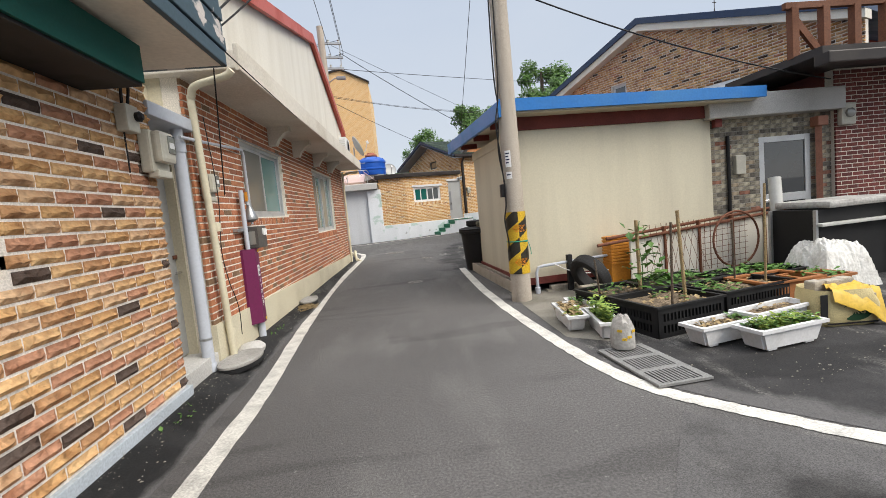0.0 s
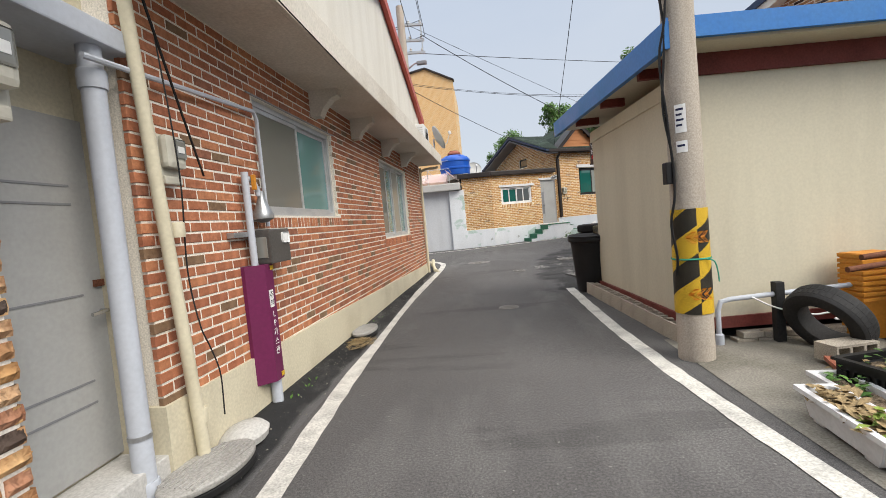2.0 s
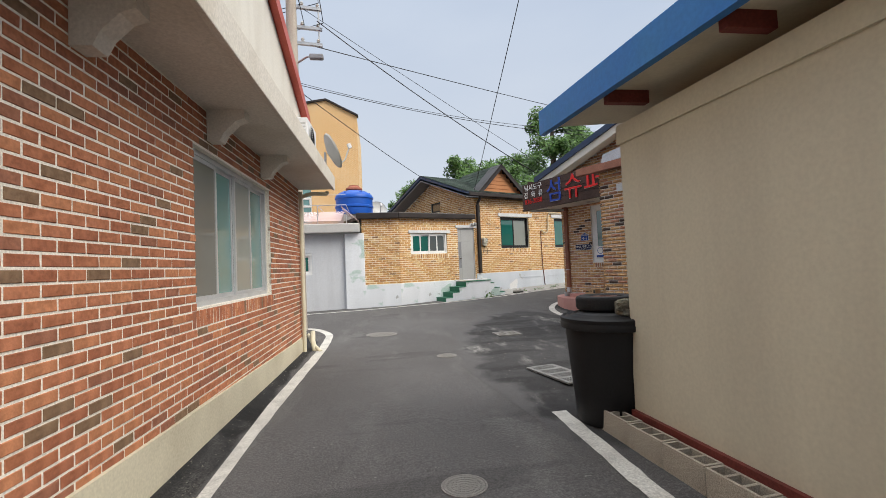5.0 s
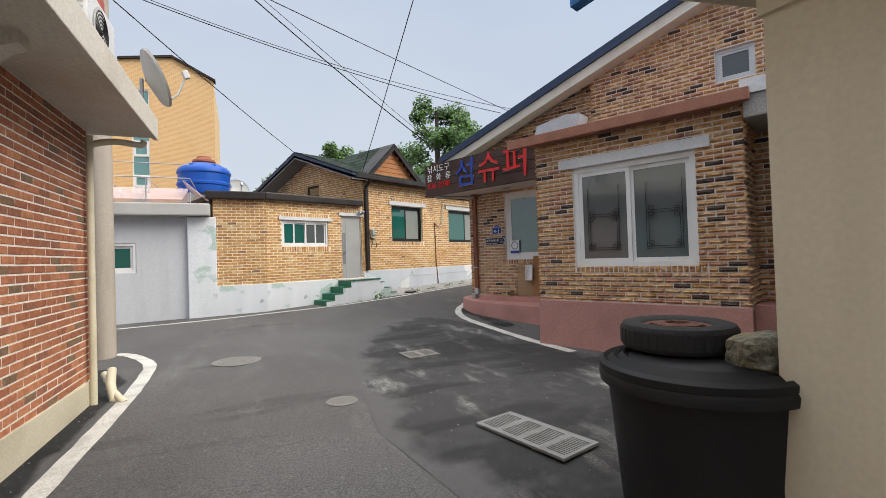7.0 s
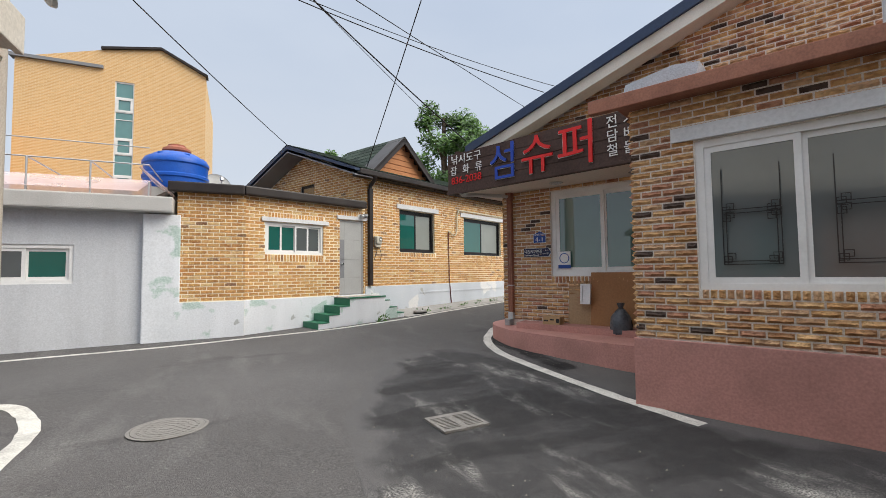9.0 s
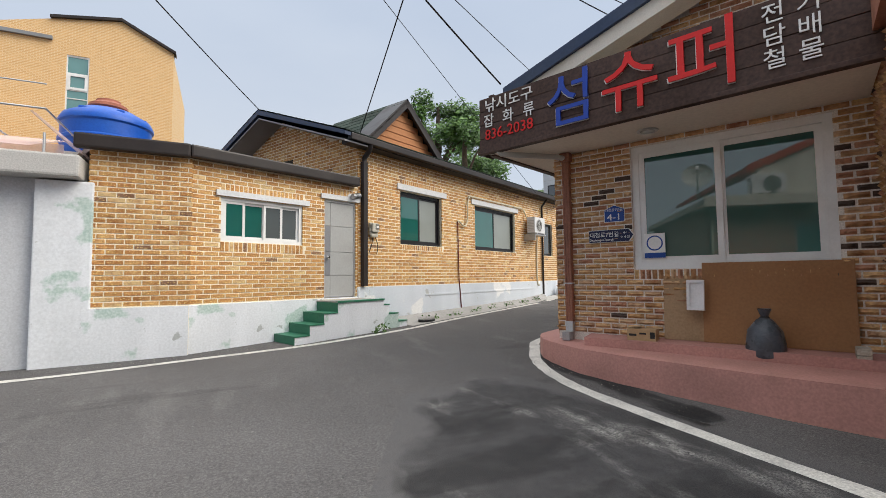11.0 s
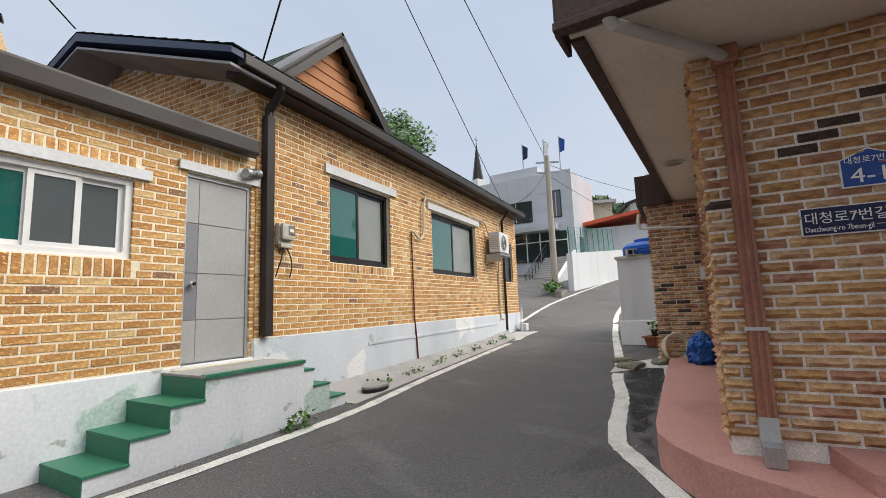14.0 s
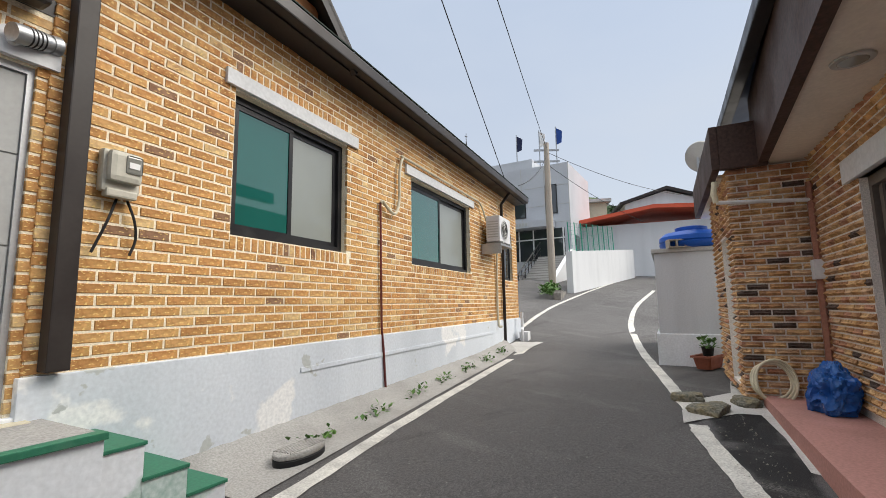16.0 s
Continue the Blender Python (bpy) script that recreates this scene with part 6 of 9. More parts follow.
pipe_part("run", [(-0.30, -0.06, 2.42), (0.05, -0.06, 2.44), (1.30, -0.05, 2.52), (1.34, -0.05, 2.46), (1.34, -0.05, 1.55)], 0.017, "pvc_grey", gp, seg=8)
pipe_part("riser", [(1.02, -0.07, 1.1), (1.02, -0.07, 1.98)], 0.028, "pvc_grey", gp, seg=12)
pipe_part("elbow", [(1.02, -0.07, 1.93), (1.10, -0.08, 1.92), (1.17, -0.08, 1.85), (1.18, -0.08, 1.8)], 0.022, "pvc_grey", gp, seg=10, soft=True)
part("regulator", lathe([(0.03, 0), (0.085, 0.03), (0.09, 0.06), (0.06, 0.12), (0.03, 0.2), (0.03, 0.26)], 18), "steel", gp, "grey gas regulator", m=pose(1.20, -0.09, 1.58), smooth=True)
part("valve", boxes((1.05, 1.08, -0.13, -0.10, 1.84, 1.96), bevel=0.004), "orange_plastic", gp)
part("bracket", boxes((0.80, 1.25, -0.06, 0.0, 1.47, 1.51), bevel=0.004), "steel", gp)
gb = thing("gas_meter", RED @ pose(1.08, 0, 1.24), "dark metal gas meter box with a small dial window", "meter")
part("box", boxes((0, 0.34, -0.19, -0.005, 0, 0.28), bevel=0.012), "meter_dark", gb)
part("dial", boxes((0.19, 0.31, -0.200, -0.188, 0.16, 0.25), bevel=0.02), "ink_white", gb, "white dial window")
part("side_window", boxes((-0.006, 0.002, -0.16, -0.05, 0.05, 0.22), bevel=0.003), "clear", gb)
lp = thing("pipe_guard", RED @ pose(0.93, 0, 0.29), "purple metal guard box over the gas pipe with yellow tape", "guard box")
pb = [(0.0, 0.0), (0.0, -0.03), (0.10, -0.145), (0.22, -0.145), (0.28, -0.09), (0.28, 0.0)]
part("guard", slab_on(pb, 0.0, 0.95), "purple", lp)
for z in (0.02, 0.90):
    part("tape", slab_on([(0.17, -0.149), (0.222, -0.149), (0.285, -0.092), (0.28, -0.086)], z, z + 0.035), "wrap_yellow", lp, "yellow tape")
part("label", boxes((0.122, 0.180, -0.149, -0.144, 0.60, 0.74)), "ink_white", lp, "white caution label")
for k, chs in enumerate("주의"):
    words(chs, 0.06, "black_frame", lp, pose(0.151, -0.1495, 0.68 - 0.065 * k, 90, 0, 0), 0.001, align="CENTER")
for k, chs in enumerate("LP가스관"):
    words(chs, 0.07, "ink_white", lp, pose(0.158, -0.1495, 0.52 - 0.075 * k, 90, 0, 0), 0.001, align="CENTER")
pipe_part("foot_pipe", [(0.2, -0.075, -0.27), (0.2, -0.075, 0.1)], 0.045, "pvc_grey", lp, seg=12)


def meter(m, w, h, d, label, group="electricity meters"):
    t = thing("electricity_meter", m, label, "meter", group)
    part("case", boxes((0, w, -d * 0.55, 0, 0, h), bevel=0.02), "meter_beige", t)
    part("hood", boxes((w * 0.06, w * 0.94, -d, -d * 0.5, h * 0.22, h * 0.97), bevel=0.035), "meter_beige", t)
    part("window", boxes((w * 0.45, w * 0.88, -d - 0.004, -d + 0.006, h * 0.45, h * 0.88), bevel=0.012), "clear", t, "clear meter window")
    part("dial", boxes((w * 0.52, w * 0.8, -d - 0.008, -d - 0.003, h * 0.58, h * 0.72)), "ink_white", t)
    part("terminal_cover", boxes((w * 0.1, w * 0.9, -d * 0.7, -d * 0.2, -h * 0.12, 0.02), bevel=0.012), "meter_beige", t)
    return t


FIRST = pose(-2.0, -5.0, 0, 0, 0, 90)
meter(FIRST @ pose(8.80, -0.01, 2.02), 0.27, 0.34, 0.17, "aged beige electricity meter on the rough brick corner")
jb = thing("junction_box", FIRST @ pose(8.55, -0.01, 2.30), "small white junction box with a black sensor", "box")
part("box", boxes((0, 0.16, -0.09, 0, 0, 0.20), bevel=0.012), "meter_beige", jb)
part("sensor", lathe([(0.0, 0), (0.035, 0.0), (0.04, 0.03), (0.02, 0.05)], 12), "black_plastic", jb, m=pose(0.12, -0.09, 0.12, 90), smooth=True)
pipe_part("cable", [(0.03, -0.05, 0.2), (0.02, -0.06, 0.42), (-0.08, -0.04, 0.55)], 0.012, "cable", jb, seg=6, soft=True)
pipe_part("cable", [(0.10, -0.05, 0.2), (0.12, -0.06, 0.38), (0.02, -0.04, 0.56)], 0.012, "cable", jb, seg=6, soft=True)
pipe_part("cable", [(0.06, -0.02, 0.0), (0.06, -0.02, -0.3)], 0.006, "cable", jb, seg=5)
meter(RED @ pose(0.10, -0.005, 1.85), 0.19, 0.27, 0.13, "beige electricity meter on the red brick wall")
aw2 = thing("awning", FIRST @ pose(0, 0, 0), "dark green fabric awning under the eave", "awning")
part("valance", boxes((3.5, 8.22, -0.42, -0.40, 2.52, 2.76)), "green_tarp", aw2)
# underside and end are coloured black to paint in the shade beneath the fabric
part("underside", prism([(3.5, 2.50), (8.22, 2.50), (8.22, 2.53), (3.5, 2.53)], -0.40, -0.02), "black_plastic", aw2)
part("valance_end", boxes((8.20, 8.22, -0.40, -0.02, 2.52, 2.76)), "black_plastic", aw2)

cp = thing("drainpipe", RED @ pose(R_L - 0.12, -0.06, 0), "cream rainwater pipe at the house corner", "pipe")
pipe_part("pipe", [(0, 0, 0.1), (0, 0, 2.75), (0.0, -0.02, 2.88), (0.12, -0.2, 2.96), (0.3, -0.4, 2.98), (0.32, -0.44, 3.03)], 0.035, "pvc_cream", cp, seg=12, soft=True)
pipe_part("foot", [(0.25, -0.10, 0.42), (0.12, -0.12, 0.28), (0.06, -0.16, 0.12), (0.0, -0.30, 0.08)], 0.045, "pvc_cream", cp, seg=12)
pipe_part("foot", [(0.35, 0.0, 0.36), (0.12, -0.14, 0.2), (-0.05, -0.28, 0.10)], 0.035, "pvc_cream", cp, seg=12)

acu = thing("air_conditioner", RED @ pose(8.35, -0.35, 3.31), "white outdoor air conditioner on the eave slab", "air conditioner", "outdoor units")


def outdoor_unit(t, w=0.75, h=0.52, d=0.28):
    part("case", boxes((0, w, -d / 2, d / 2, 0.04, h), bevel=0.015), "white_plastic", t)
    rg = part("fan_guard", lathe([(0.19, 0), (0.2, 0.012), (0.185, 0.016)], 28, True), "grey_plastic", t, m=pose(w * 0.4, -d / 2, h * 0.52, 90), smooth=True)
    for k in range(6):
        part("guard_ring", lathe([(0.03 * k + 0.012, 0.016), (0.03 * k + 0.02, 0.022), (0.03 * k + 0.026, 0.016)], 24, False), "black_plastic", rg, smooth=True)
    for k in range(7):
        part("louvre", boxes((-0.006, 0.0, -d / 2 + 0.03, d / 2 - 0.03, 0.12 + 0.05 * k, 0.14 + 0.05 * k)), "grey_plastic", t)
    for x in (0.08, w - 0.14):
        part("foot", boxes((x, x + 0.06, -d / 2 - 0.03, d / 2 + 0.03, 0.0, 0.04)), "grey_plastic", t)


outdoor_unit(acu)


def dish(m, r, label, mat="grey_plastic", tilt=25):
    t = thing("satellite_dish", m, label, "satellite dish", "satellite dishes")
    prof = [(0.001, 0.0)] + [(r * k / 8, 0.28 * r * (k / 8) ** 2) for k in range(1, 9)] + [(r * 1.02, 0.28 * r + 0.01), (r * 0.98, 0.27 * r - 0.015), (0.02, -0.02)]
    dm = pose(0, 0, 0.55, 90 - tilt, 0, 0)
    part("reflector", lathe(prof, 28, False), mat, t, m=dm, smooth=True)
    pipe_part("mast", [(0, 0.06, 0.0), (0, 0.06, 0.55)], 0.022, "steel", t)
    arm = [dm @ Vector(p) for p in ((0, -r * 0.85, 0.2 * r), (0, -r * 0.7, r * 0.7), (0, -0.05, r * 1.25))]
    pipe_part("arm", arm, 0.013, "grey_plastic", t)
    part("receiver", boxes((-0.035, 0.035, -0.05, 0.05, -0.035, 0.035), bevel=0.012), "white_plastic", t, m=dm @ pose(0, -0.03, r * 1.28))
    return t


dish(pose(-1.20, 15.10, 3.25, 0, 0, 105), 0.34, "pale oval satellite dish on the eave corner")
dish(pose(-0.28, 24.2, 3.3, 0, 0, 20), 0.34, "grey satellite dish on the annex roof")
straw = bmesh.new()
rs = random.Random(4)
for k in range(260):
    a, r0 = rs.uniform(0, 6.28), rs.uniform(0, 0.2)
    x, y, an = r0 * math.cos(a), 1.3 * r0 * math.sin(a), rs.uniform(0, 3.14)
    z, ln = 0.01 + 0.06 * (1 - r0 / 0.2) * rs.random(), rs.uniform(0.03, 0.09)
    tube([(x, y, z), (x + ln * math.cos(an), y + ln * math.sin(an), z + rs.uniform(0, 0.02))], 0.003, 3, straw)
solo("straw_litter", straw, "straw", pose(-1.76, 7.72, 0.05), "small heap of dry straw and leaves beside the lid", "litter", "", "stuff")

# ---- poles and cables ----
ph = thing("utility_pole", pose(1.73, 6.63, 0), "round concrete utility pole with a yellow and black striped wrap", "utility pole", "utility poles")
part("shaft", lathe([(0.152, -0.1), (0.150, 0.5), (0.138, 2.0), (0.128, 4.0), (0.10, 9.0)], 32), "pole", ph, smooth=True)
for z in (2.62, 4.1, 1.735):
    part("band", lathe([(0.147 - 0.006 * z, 0), (0.149 - 0.006 * z, 0.006), (0.149 - 0.006 * z, 0.022), (0.147 - 0.006 * z, 0.028)], 28, False), "steel", ph, m=pose(0, 0, z), smooth=True)
wr = bmesh.new()
N_A, N_Z, W0, W1 = 150, 140, 0.44, 1.37
grid = [[wr.verts.new(((0.158 - 0.008 * (k / N_Z)) * math.cos(2 * math.pi * i / N_A), (0.158 - 0.008 * (k / N_Z)) * math.sin(2 * math.pi * i / N_A), W0 + (W1 - W0) * k / N_Z)) for i in range(N_A)] for k in range(N_Z + 1)]
for k in range(N_Z):
    for i in range(N_A):
        f = wr.faces.new((grid[k][i], grid[k][(i + 1) % N_A], grid[k + 1][(i + 1) % N_A], grid[k + 1][i]))
        ang = ((i + 0.5) / N_A * 360 + 90) % 360
        f.material_index = 1 if ((k / N_Z * 930 - (ang - 180) * 2.1 * 0.9) % 440) < 205 else 0
part("striped_wrap", wr, ["wrap_yellow", "wrap_black"], ph, "yellow and black diagonal striped wrap", smooth=True)
for z in (0.62, 1.12):
    for k in range(3):
        chv = bmesh.new()
        a0 = radians(-128 + 22 * k)
        rr = 0.163 - 0.008 * ((z - W0) / (W1 - W0))
        pts = [(0.0, 0.0), (0.055, 0.05), (0.095, 0.05), (0.04, 0.0), (0.095, -0.05), (0.055, -0.05)]
        vs = [chv.verts.new((rr * math.cos(a0 + x / rr), rr * math.sin(a0 + x / rr), zz + z)) for x, zz in pts]
        chv.faces.new((vs[0], vs[3], vs[2], vs[1]))
        chv.faces.new((vs[0], vs[5], vs[4], vs[3]))
        bmesh.ops.solidify(chv, geom=chv.faces[:], thickness=0.002)
        part("chevron", chv, "wrap_orange", ph, "orange reflective chevron")
part("green_tie", lathe([(0.160, 0), (0.164, 0.006), (0.160, 0.016)], 28, False), "rope_green", ph, m=pose(0, 0, 0.92), smooth=True)
pipe_part("tie_end", [(0.06, -0.15, 0.925), (0.12, -0.16, 0.90), (0.15, -0.15, 0.80), (0.16, -0.14, 0.72)], 0.006, "rope_green", ph, seg=5, soft=True)
part("terminal_box", boxes((-0.205, -0.13, -0.09, 0.0, 1.60, 1.79), bevel=0.008), "black_plastic", ph, "black terminal box")
pipe_part("down_cable", [(-0.10, -0.02, 6.5), (-0.17, -0.06, 3.6), (-0.145, -0.07, 2.9), (-0.19, -0.06, 2.3), (-0.15, -0.09, 1.85), (-0.15, -0.1, 1.5), (-0.185, -0.08, 1.25), (-0.155, -0.09, 0.95), (-0.16, -0.06, 0.78)], 0.011, "cable", ph, seg=6, soft=True)
pipe_part("down_cable", [(-0.08, -0.06, 6.2), (-0.12, -0.10, 3.4), (-0.19, -0.05, 2.7), (-0.17, -0.08, 2.2), (-0.15, -0.09, 1.8)], 0.010, "cable", ph, seg=6, soft=True)
for zz, hh_, mat in ((2.03, 0.24, "ink_white"), (1.86, 0.10, "ink_white")):
    pl = bmesh.new()
    for i in range(4):
        a, b = radians(-140 + 9 * i), radians(-140 + 9 * (i + 1))
        q = [pl.verts.new((0.142 * math.cos(t), 0.142 * math.sin(t), z)) for t, z in ((a, zz), (b, zz), (b, zz + hh_), (a, zz + hh_))]
        pl.faces.new(q)
    bmesh.ops.remove_doubles(pl, verts=pl.verts, dist=0.0005)
    lbp = part("number_label", pl, mat, ph, "white pole number label")
    for k in range(4 if hh_ > 0.2 else 1):
        ba_ = bmesh.new()
        a, b = radians(-136), radians(-112 - 5 * (k % 2))
        z_ = zz + hh_ - 0.05 - 0.045 * k
        qs = [[ba_.verts.new((0.1432 * math.cos(a + (b - a) * i / 3), 0.1432 * math.sin(a + (b - a) * i / 3), z_ + dz_)) for i in range(4)] for dz_ in (0, 0.018)]
        for i in range(3):
            ba_.faces.new((qs[0][i], qs[0][i + 1], qs[1][i + 1], qs[1][i]))
        part("label_print", ba_, "plate_navy", lbp)

lpz = G(-2.15, 17.4)
fp2 = thing("utility_pole", pose(-2.2, 17.4, lpz), "tall concrete utility pole with cross-arms and insulators", "utility pole", "utility poles")
part("shaft", lathe([(0.16, -0.1), (0.15, 3.0), (0.12, 8.4), (0.118, 8.45)], 24), "pole", fp2, smooth=True)
for z in (7.85, 7.35, 6.95):
    part("cross_arm", boxes((-0.1, 0.72, -0.04, 0.04, z - 0.035, z + 0.035)), "steel", fp2, m=pose(0, 0, 0, 0, 0, 10))
    for x in (0.25, 0.62):
        part("insulator", lathe([(0.02, 0), (0.05, 0.02), (0.03, 0.05), (0.045, 0.07), (0.02, 0.11)], 12), "grey_plastic", fp2, m=pose(0, 0, 0, 0, 0, 10) @ pose(x, 0, z + 0.035), smooth=True)
part("arm_brace", boxes((0.62, 0.66, -0.02, 0.02, 6.9, 7.9)), "steel", fp2, m=pose(0, 0, 0, 0, 0, 10))
lampm = part("street_light", tube([(0.05, 0, 6.4), (0.35, -0.1, 6.55), (0.5, -0.15, 6.55)], 0.025, 8), "steel", fp2, "small street light arm", smooth=True)
part("lamp_head", boxes((0.42, 0.75, -0.24, -0.1, 6.46, 6.58), bevel=0.03), "steel_door_dark", lampm)
p3z = G(20.4, 31.77)
fp3 = thing("utility_pole", pose(20.4, 31.77, p3z), "concrete utility pole beside the outdoor stair", "utility pole", "utility poles")
part("shaft", lathe([(0.17, -0.1), (0.16, 3.0), (0.12, 7.1)], 20), "pole", fp3, smooth=True)
for z in (6.2, 6.75):
    part("cross_arm", boxes((-0.6, 0.6, -0.04, 0.04, z - 0.04, z + 0.04)), "steel", fp3, m=pose(0, 0, 0, 0, 0, -40))
PT, FT, ST = (1.73, 6.63, 8.6), (-2.05, 17.4, 7.45 + lpz), (20.4, 31.77, 8.9)
cable("overhead_cable", (-1.6, 17.4, 7.5 + lpz), (4.35, 18.9, 4.15), 0.12, 0.012)
cable("overhead_cable", (-2.05, 17.4, 5.9 + lpz), (5.6, 18.0, 5.0), 0.16, 0.008)
cable("overhead_cable", (-2.05, 17.4, 5.95 + lpz), (5.9, 17.8, 5.05), 0.22, 0.006)
for dz, dx in ((7.9, 0.0), (7.95, 0.45), (7.4, 0.1), (7.45, 0.55)):
    cable("overhead_cable", (-2.0 + dx, 17.4, dz + lpz), (-1.4 + dx, -2.0, dz + 2.2), 0.35, 0.009)
    cable("overhead_cable", (-2.0 + dx, 17.4, dz + lpz), (-14.0, 22.0 + dx, dz + 0.4), 0.3, 0.009)
cable("overhead_cable", (-2.0, 17.4, 5.7 + lpz), (1.5, 24.2, 5.15), 0.05, 0.010)
cable("overhead_cable", (3.22, 22.35, 4.15), (2.6, 9.0, 10.5), 0.15, 0.010)
cable("overhead_cable", ST, (-2.0, 17.4, 7.1), 0.15, 0.011)
cable("overhead_cable", (9.6, 24.75, 3.95), (-2.0, 17.4, 8.0), 0.05, 0.007)
cable("overhead_cable", (12.2, 26.6, 4.6), (20.4, 31.77, 8.5), 0.25, 0.012)
cable("overhead_cable", (20.4, 31.77, 8.7), (33.0, 30.0, 8.0), 0.4, 0.012)
cable("overhead_cable", (20.4, 31.77, 8.1), (28.0, 31.0, 6.0), 0.2, 0.012)
cable("overhead_cable", (1.80, 6.60, 4.6), (7.35, 7.0, 3.05), 0.15, 0.012)
cable("overhead_cable", (1.9, 6.6, 5.2), (9.5, 8.5, 5.6), 0.3, 0.008)
cable("overhead_cable", (-0.4, 4.6, 4.6), (-1.42, 3.75, 3.05), 0.05, 0.010)
cable("overhead_cable", (-0.3, 4.8, 4.7), (-1.42, 3.75, 2.95), 0.10, 0.008)
cable("overhead_cable", (-1.36, 3.9, 3.1), (-1.93, 5.3, 1.9), 0.03, 0.007)
cable("overhead_cable", (-1.36, 3.9, 3.05), (-1.30, 14.6, 3.35), 0.10, 0.006)

# ---- yard beside the pole ----


def trough(L, W, H, taper=0.86, lip=0.025):
    bm = bmesh.new()
    t = 0.012

    def loop(x, y, z):
        return [bm.verts.new(p) for p in ((-x, -y, z), (x, -y, z), (x, y, z), (-x, y, z))]
    x, y = L / 2, W / 2
    rings = [loop(x * taper, y * taper, 0.02), loop(x, y, H - 0.03), loop(x + lip, y + lip, H - 0.03), loop(x + lip, y + lip, H), loop(x - t, y - t, H), loop(x * taper, y * taper, 0.05)]
    for a, b in zip(rings, rings[1:]):
        for i in range(4):
            bm.faces.new((a[i], a[(i + 1) % 4], b[(i + 1) % 4], b[i]))
    bm.faces.new(rings[0][::-1])
    bm.faces.new(rings[-1])
    bmesh.ops.bevel(bm, geom=[e for e in bm.edges if abs(e.verts[0].co.z - e.verts[1].co.z) > 0.05], offset=0.02, segments=3, affect="EDGES")
    bmesh.ops.recalc_face_normals(bm, faces=bm.faces)
    return bm


def soil_top(L, W, z, seed):
    rnd = random.Random(seed)
    bm = bmesh.new()
    bmesh.ops.create_grid(bm, x_segments=14, y_segments=8, size=0.5)
    for v in bm.verts:
        edge = max(abs(v.co.x), abs(v.co.y)) > 0.49
        v.co = Vector((v.co.x * L, v.co.y * W, z + (0 if edge else 0.012 + rnd.uniform(-0.012, 0.018))))
    return bm


def foliage(n, L, W, z, h, size, seed, droop=0.4):
    """Small leaves on short stems, scattered over a bed."""
    rnd = random.Random(seed)
    V, F = [], []
    for k in range(n):
        x, y = rnd.uniform(-L / 2, L / 2), rnd.uniform(-W / 2, W / 2)
        zz = z + h * rnd.random() ** 1.5
        a, s = rnd.uniform(0, 6.28), size * rnd.uniform(0.6, 1.3)
        d = Vector((math.cos(a), math.sin(a), rnd.uniform(-droop, droop * 1.4))).normalized()
        sd_ = d.cross(Vector((0, 0, 1))).normalized() * s * 0.33
        p = Vector((x, y, zz))
        b = len(V)
        V += [tuple(p), tuple(p + d * s * 0.5 + sd_ + Vector((0, 0, 0.1 * s))), tuple(p + d * s), tuple(p + d * s * 0.5 - sd_ + Vector((0, 0, 0.1 * s)))]
        F.append((b, b + 1, b + 2, b + 3))
    me = bpy.data.meshes.new("leaves")
    me.from_pydata(V, [], F)
    return me


def leaves(name, parent, me, mat, m=None):
    me.materials.append(MT[mat])
    ob = part(name, me, mat, parent, "", m)
    ob["kind"] = "stuff"
    return ob


def planter(m, L, W, H, mat, label, plants=(), seed=1, group="planters in the yard", soil="soil"):
    t = thing("planter", m, label, "planter", group)
    part("trough", trough(L, W, H), mat, t)
    for sx in (-1, 1):
        part("foot", boxes((sx * L * 0.3 - 0.05, sx * L * 0.3 + 0.05, -W * 0.4, W * 0.4, 0.0, 0.022), bevel=0.004), mat, t)
    part("soil", soil_top(L - 0.03, W - 0.03, H - 0.05, seed), soil, t)
    for n, h, size, lm, x0, ln in plants:
        leaves("plant", t, foliage(n, ln, W * 0.8, H - 0.04, h, size, seed + n), lm, pose(x0, 0, 0))
    return t


planter(pose(1.87, 5.05, 0.012, 0, 0, 84), 0.72, 0.19, 0.19, "white_plastic", "white plastic planter with dry stalks", [(160, 0.06, 0.08, "straw", 0, 0.6), (60, 0.1, 0.06, "leaf_pale", -0.2, 0.25)], 1)
planter(pose(2.12, 5.35, 0.012, 0, 0, 84), 0.62, 0.19, 0.18, "white_plastic", "white plastic planter with sparse seedlings", [(50, 0.1, 0.06, "leaf", 0.1, 0.4)], 2)
planter(pose(2.08, 4.62, 0.012, 0, 0, 80), 0.66, 0.19, 0.19, "white_plastic", "white plastic planter crowded with grey-green herbs", [(420, 0.20, 0.055, "leaf_pale", 0, 0.62), (220, 0.16, 0.05, "leaf", 0, 0.6)], 3)
planter(pose(2.95, 3.93, 0.012, 0, 0, 12), 0.72, 0.24, 0.20, "white_plastic", "white plastic planter with bare soil", [(40, 0.05, 0.07, "leaf", 0.25, 0.15), (60, 0.03, 0.06, "straw", -0.1, 0.4)], 4)
planter(pose(3.30, 3.66, 0.012, 0, 0, 10), 0.72, 0.25, 0.20, "white_plastic", "white plastic planter full of bright green seedlings", [(300, 0.09, 0.05, "leaf", 0, 0.66), (560, 0.10, 0.05, "leaf_pale", 0, 0.64)], 5)
planter(pose(3.62, 4.10, 0.012, 0, 0, 14), 0.80, 0.24, 0.22, "white_plastic", "white plastic planter with dry soil", [(30, 0.04, 0.06, "straw", 0, 0.5)], 6)
planter(pose(2.42, 5.75, 0.012, 0, 0, 70), 0.45, 0.2, 0.16, "terracotta", "small reddish planter of dry grass", [(90, 0.05, 0.08, "straw", 0, 0.38)], 7)


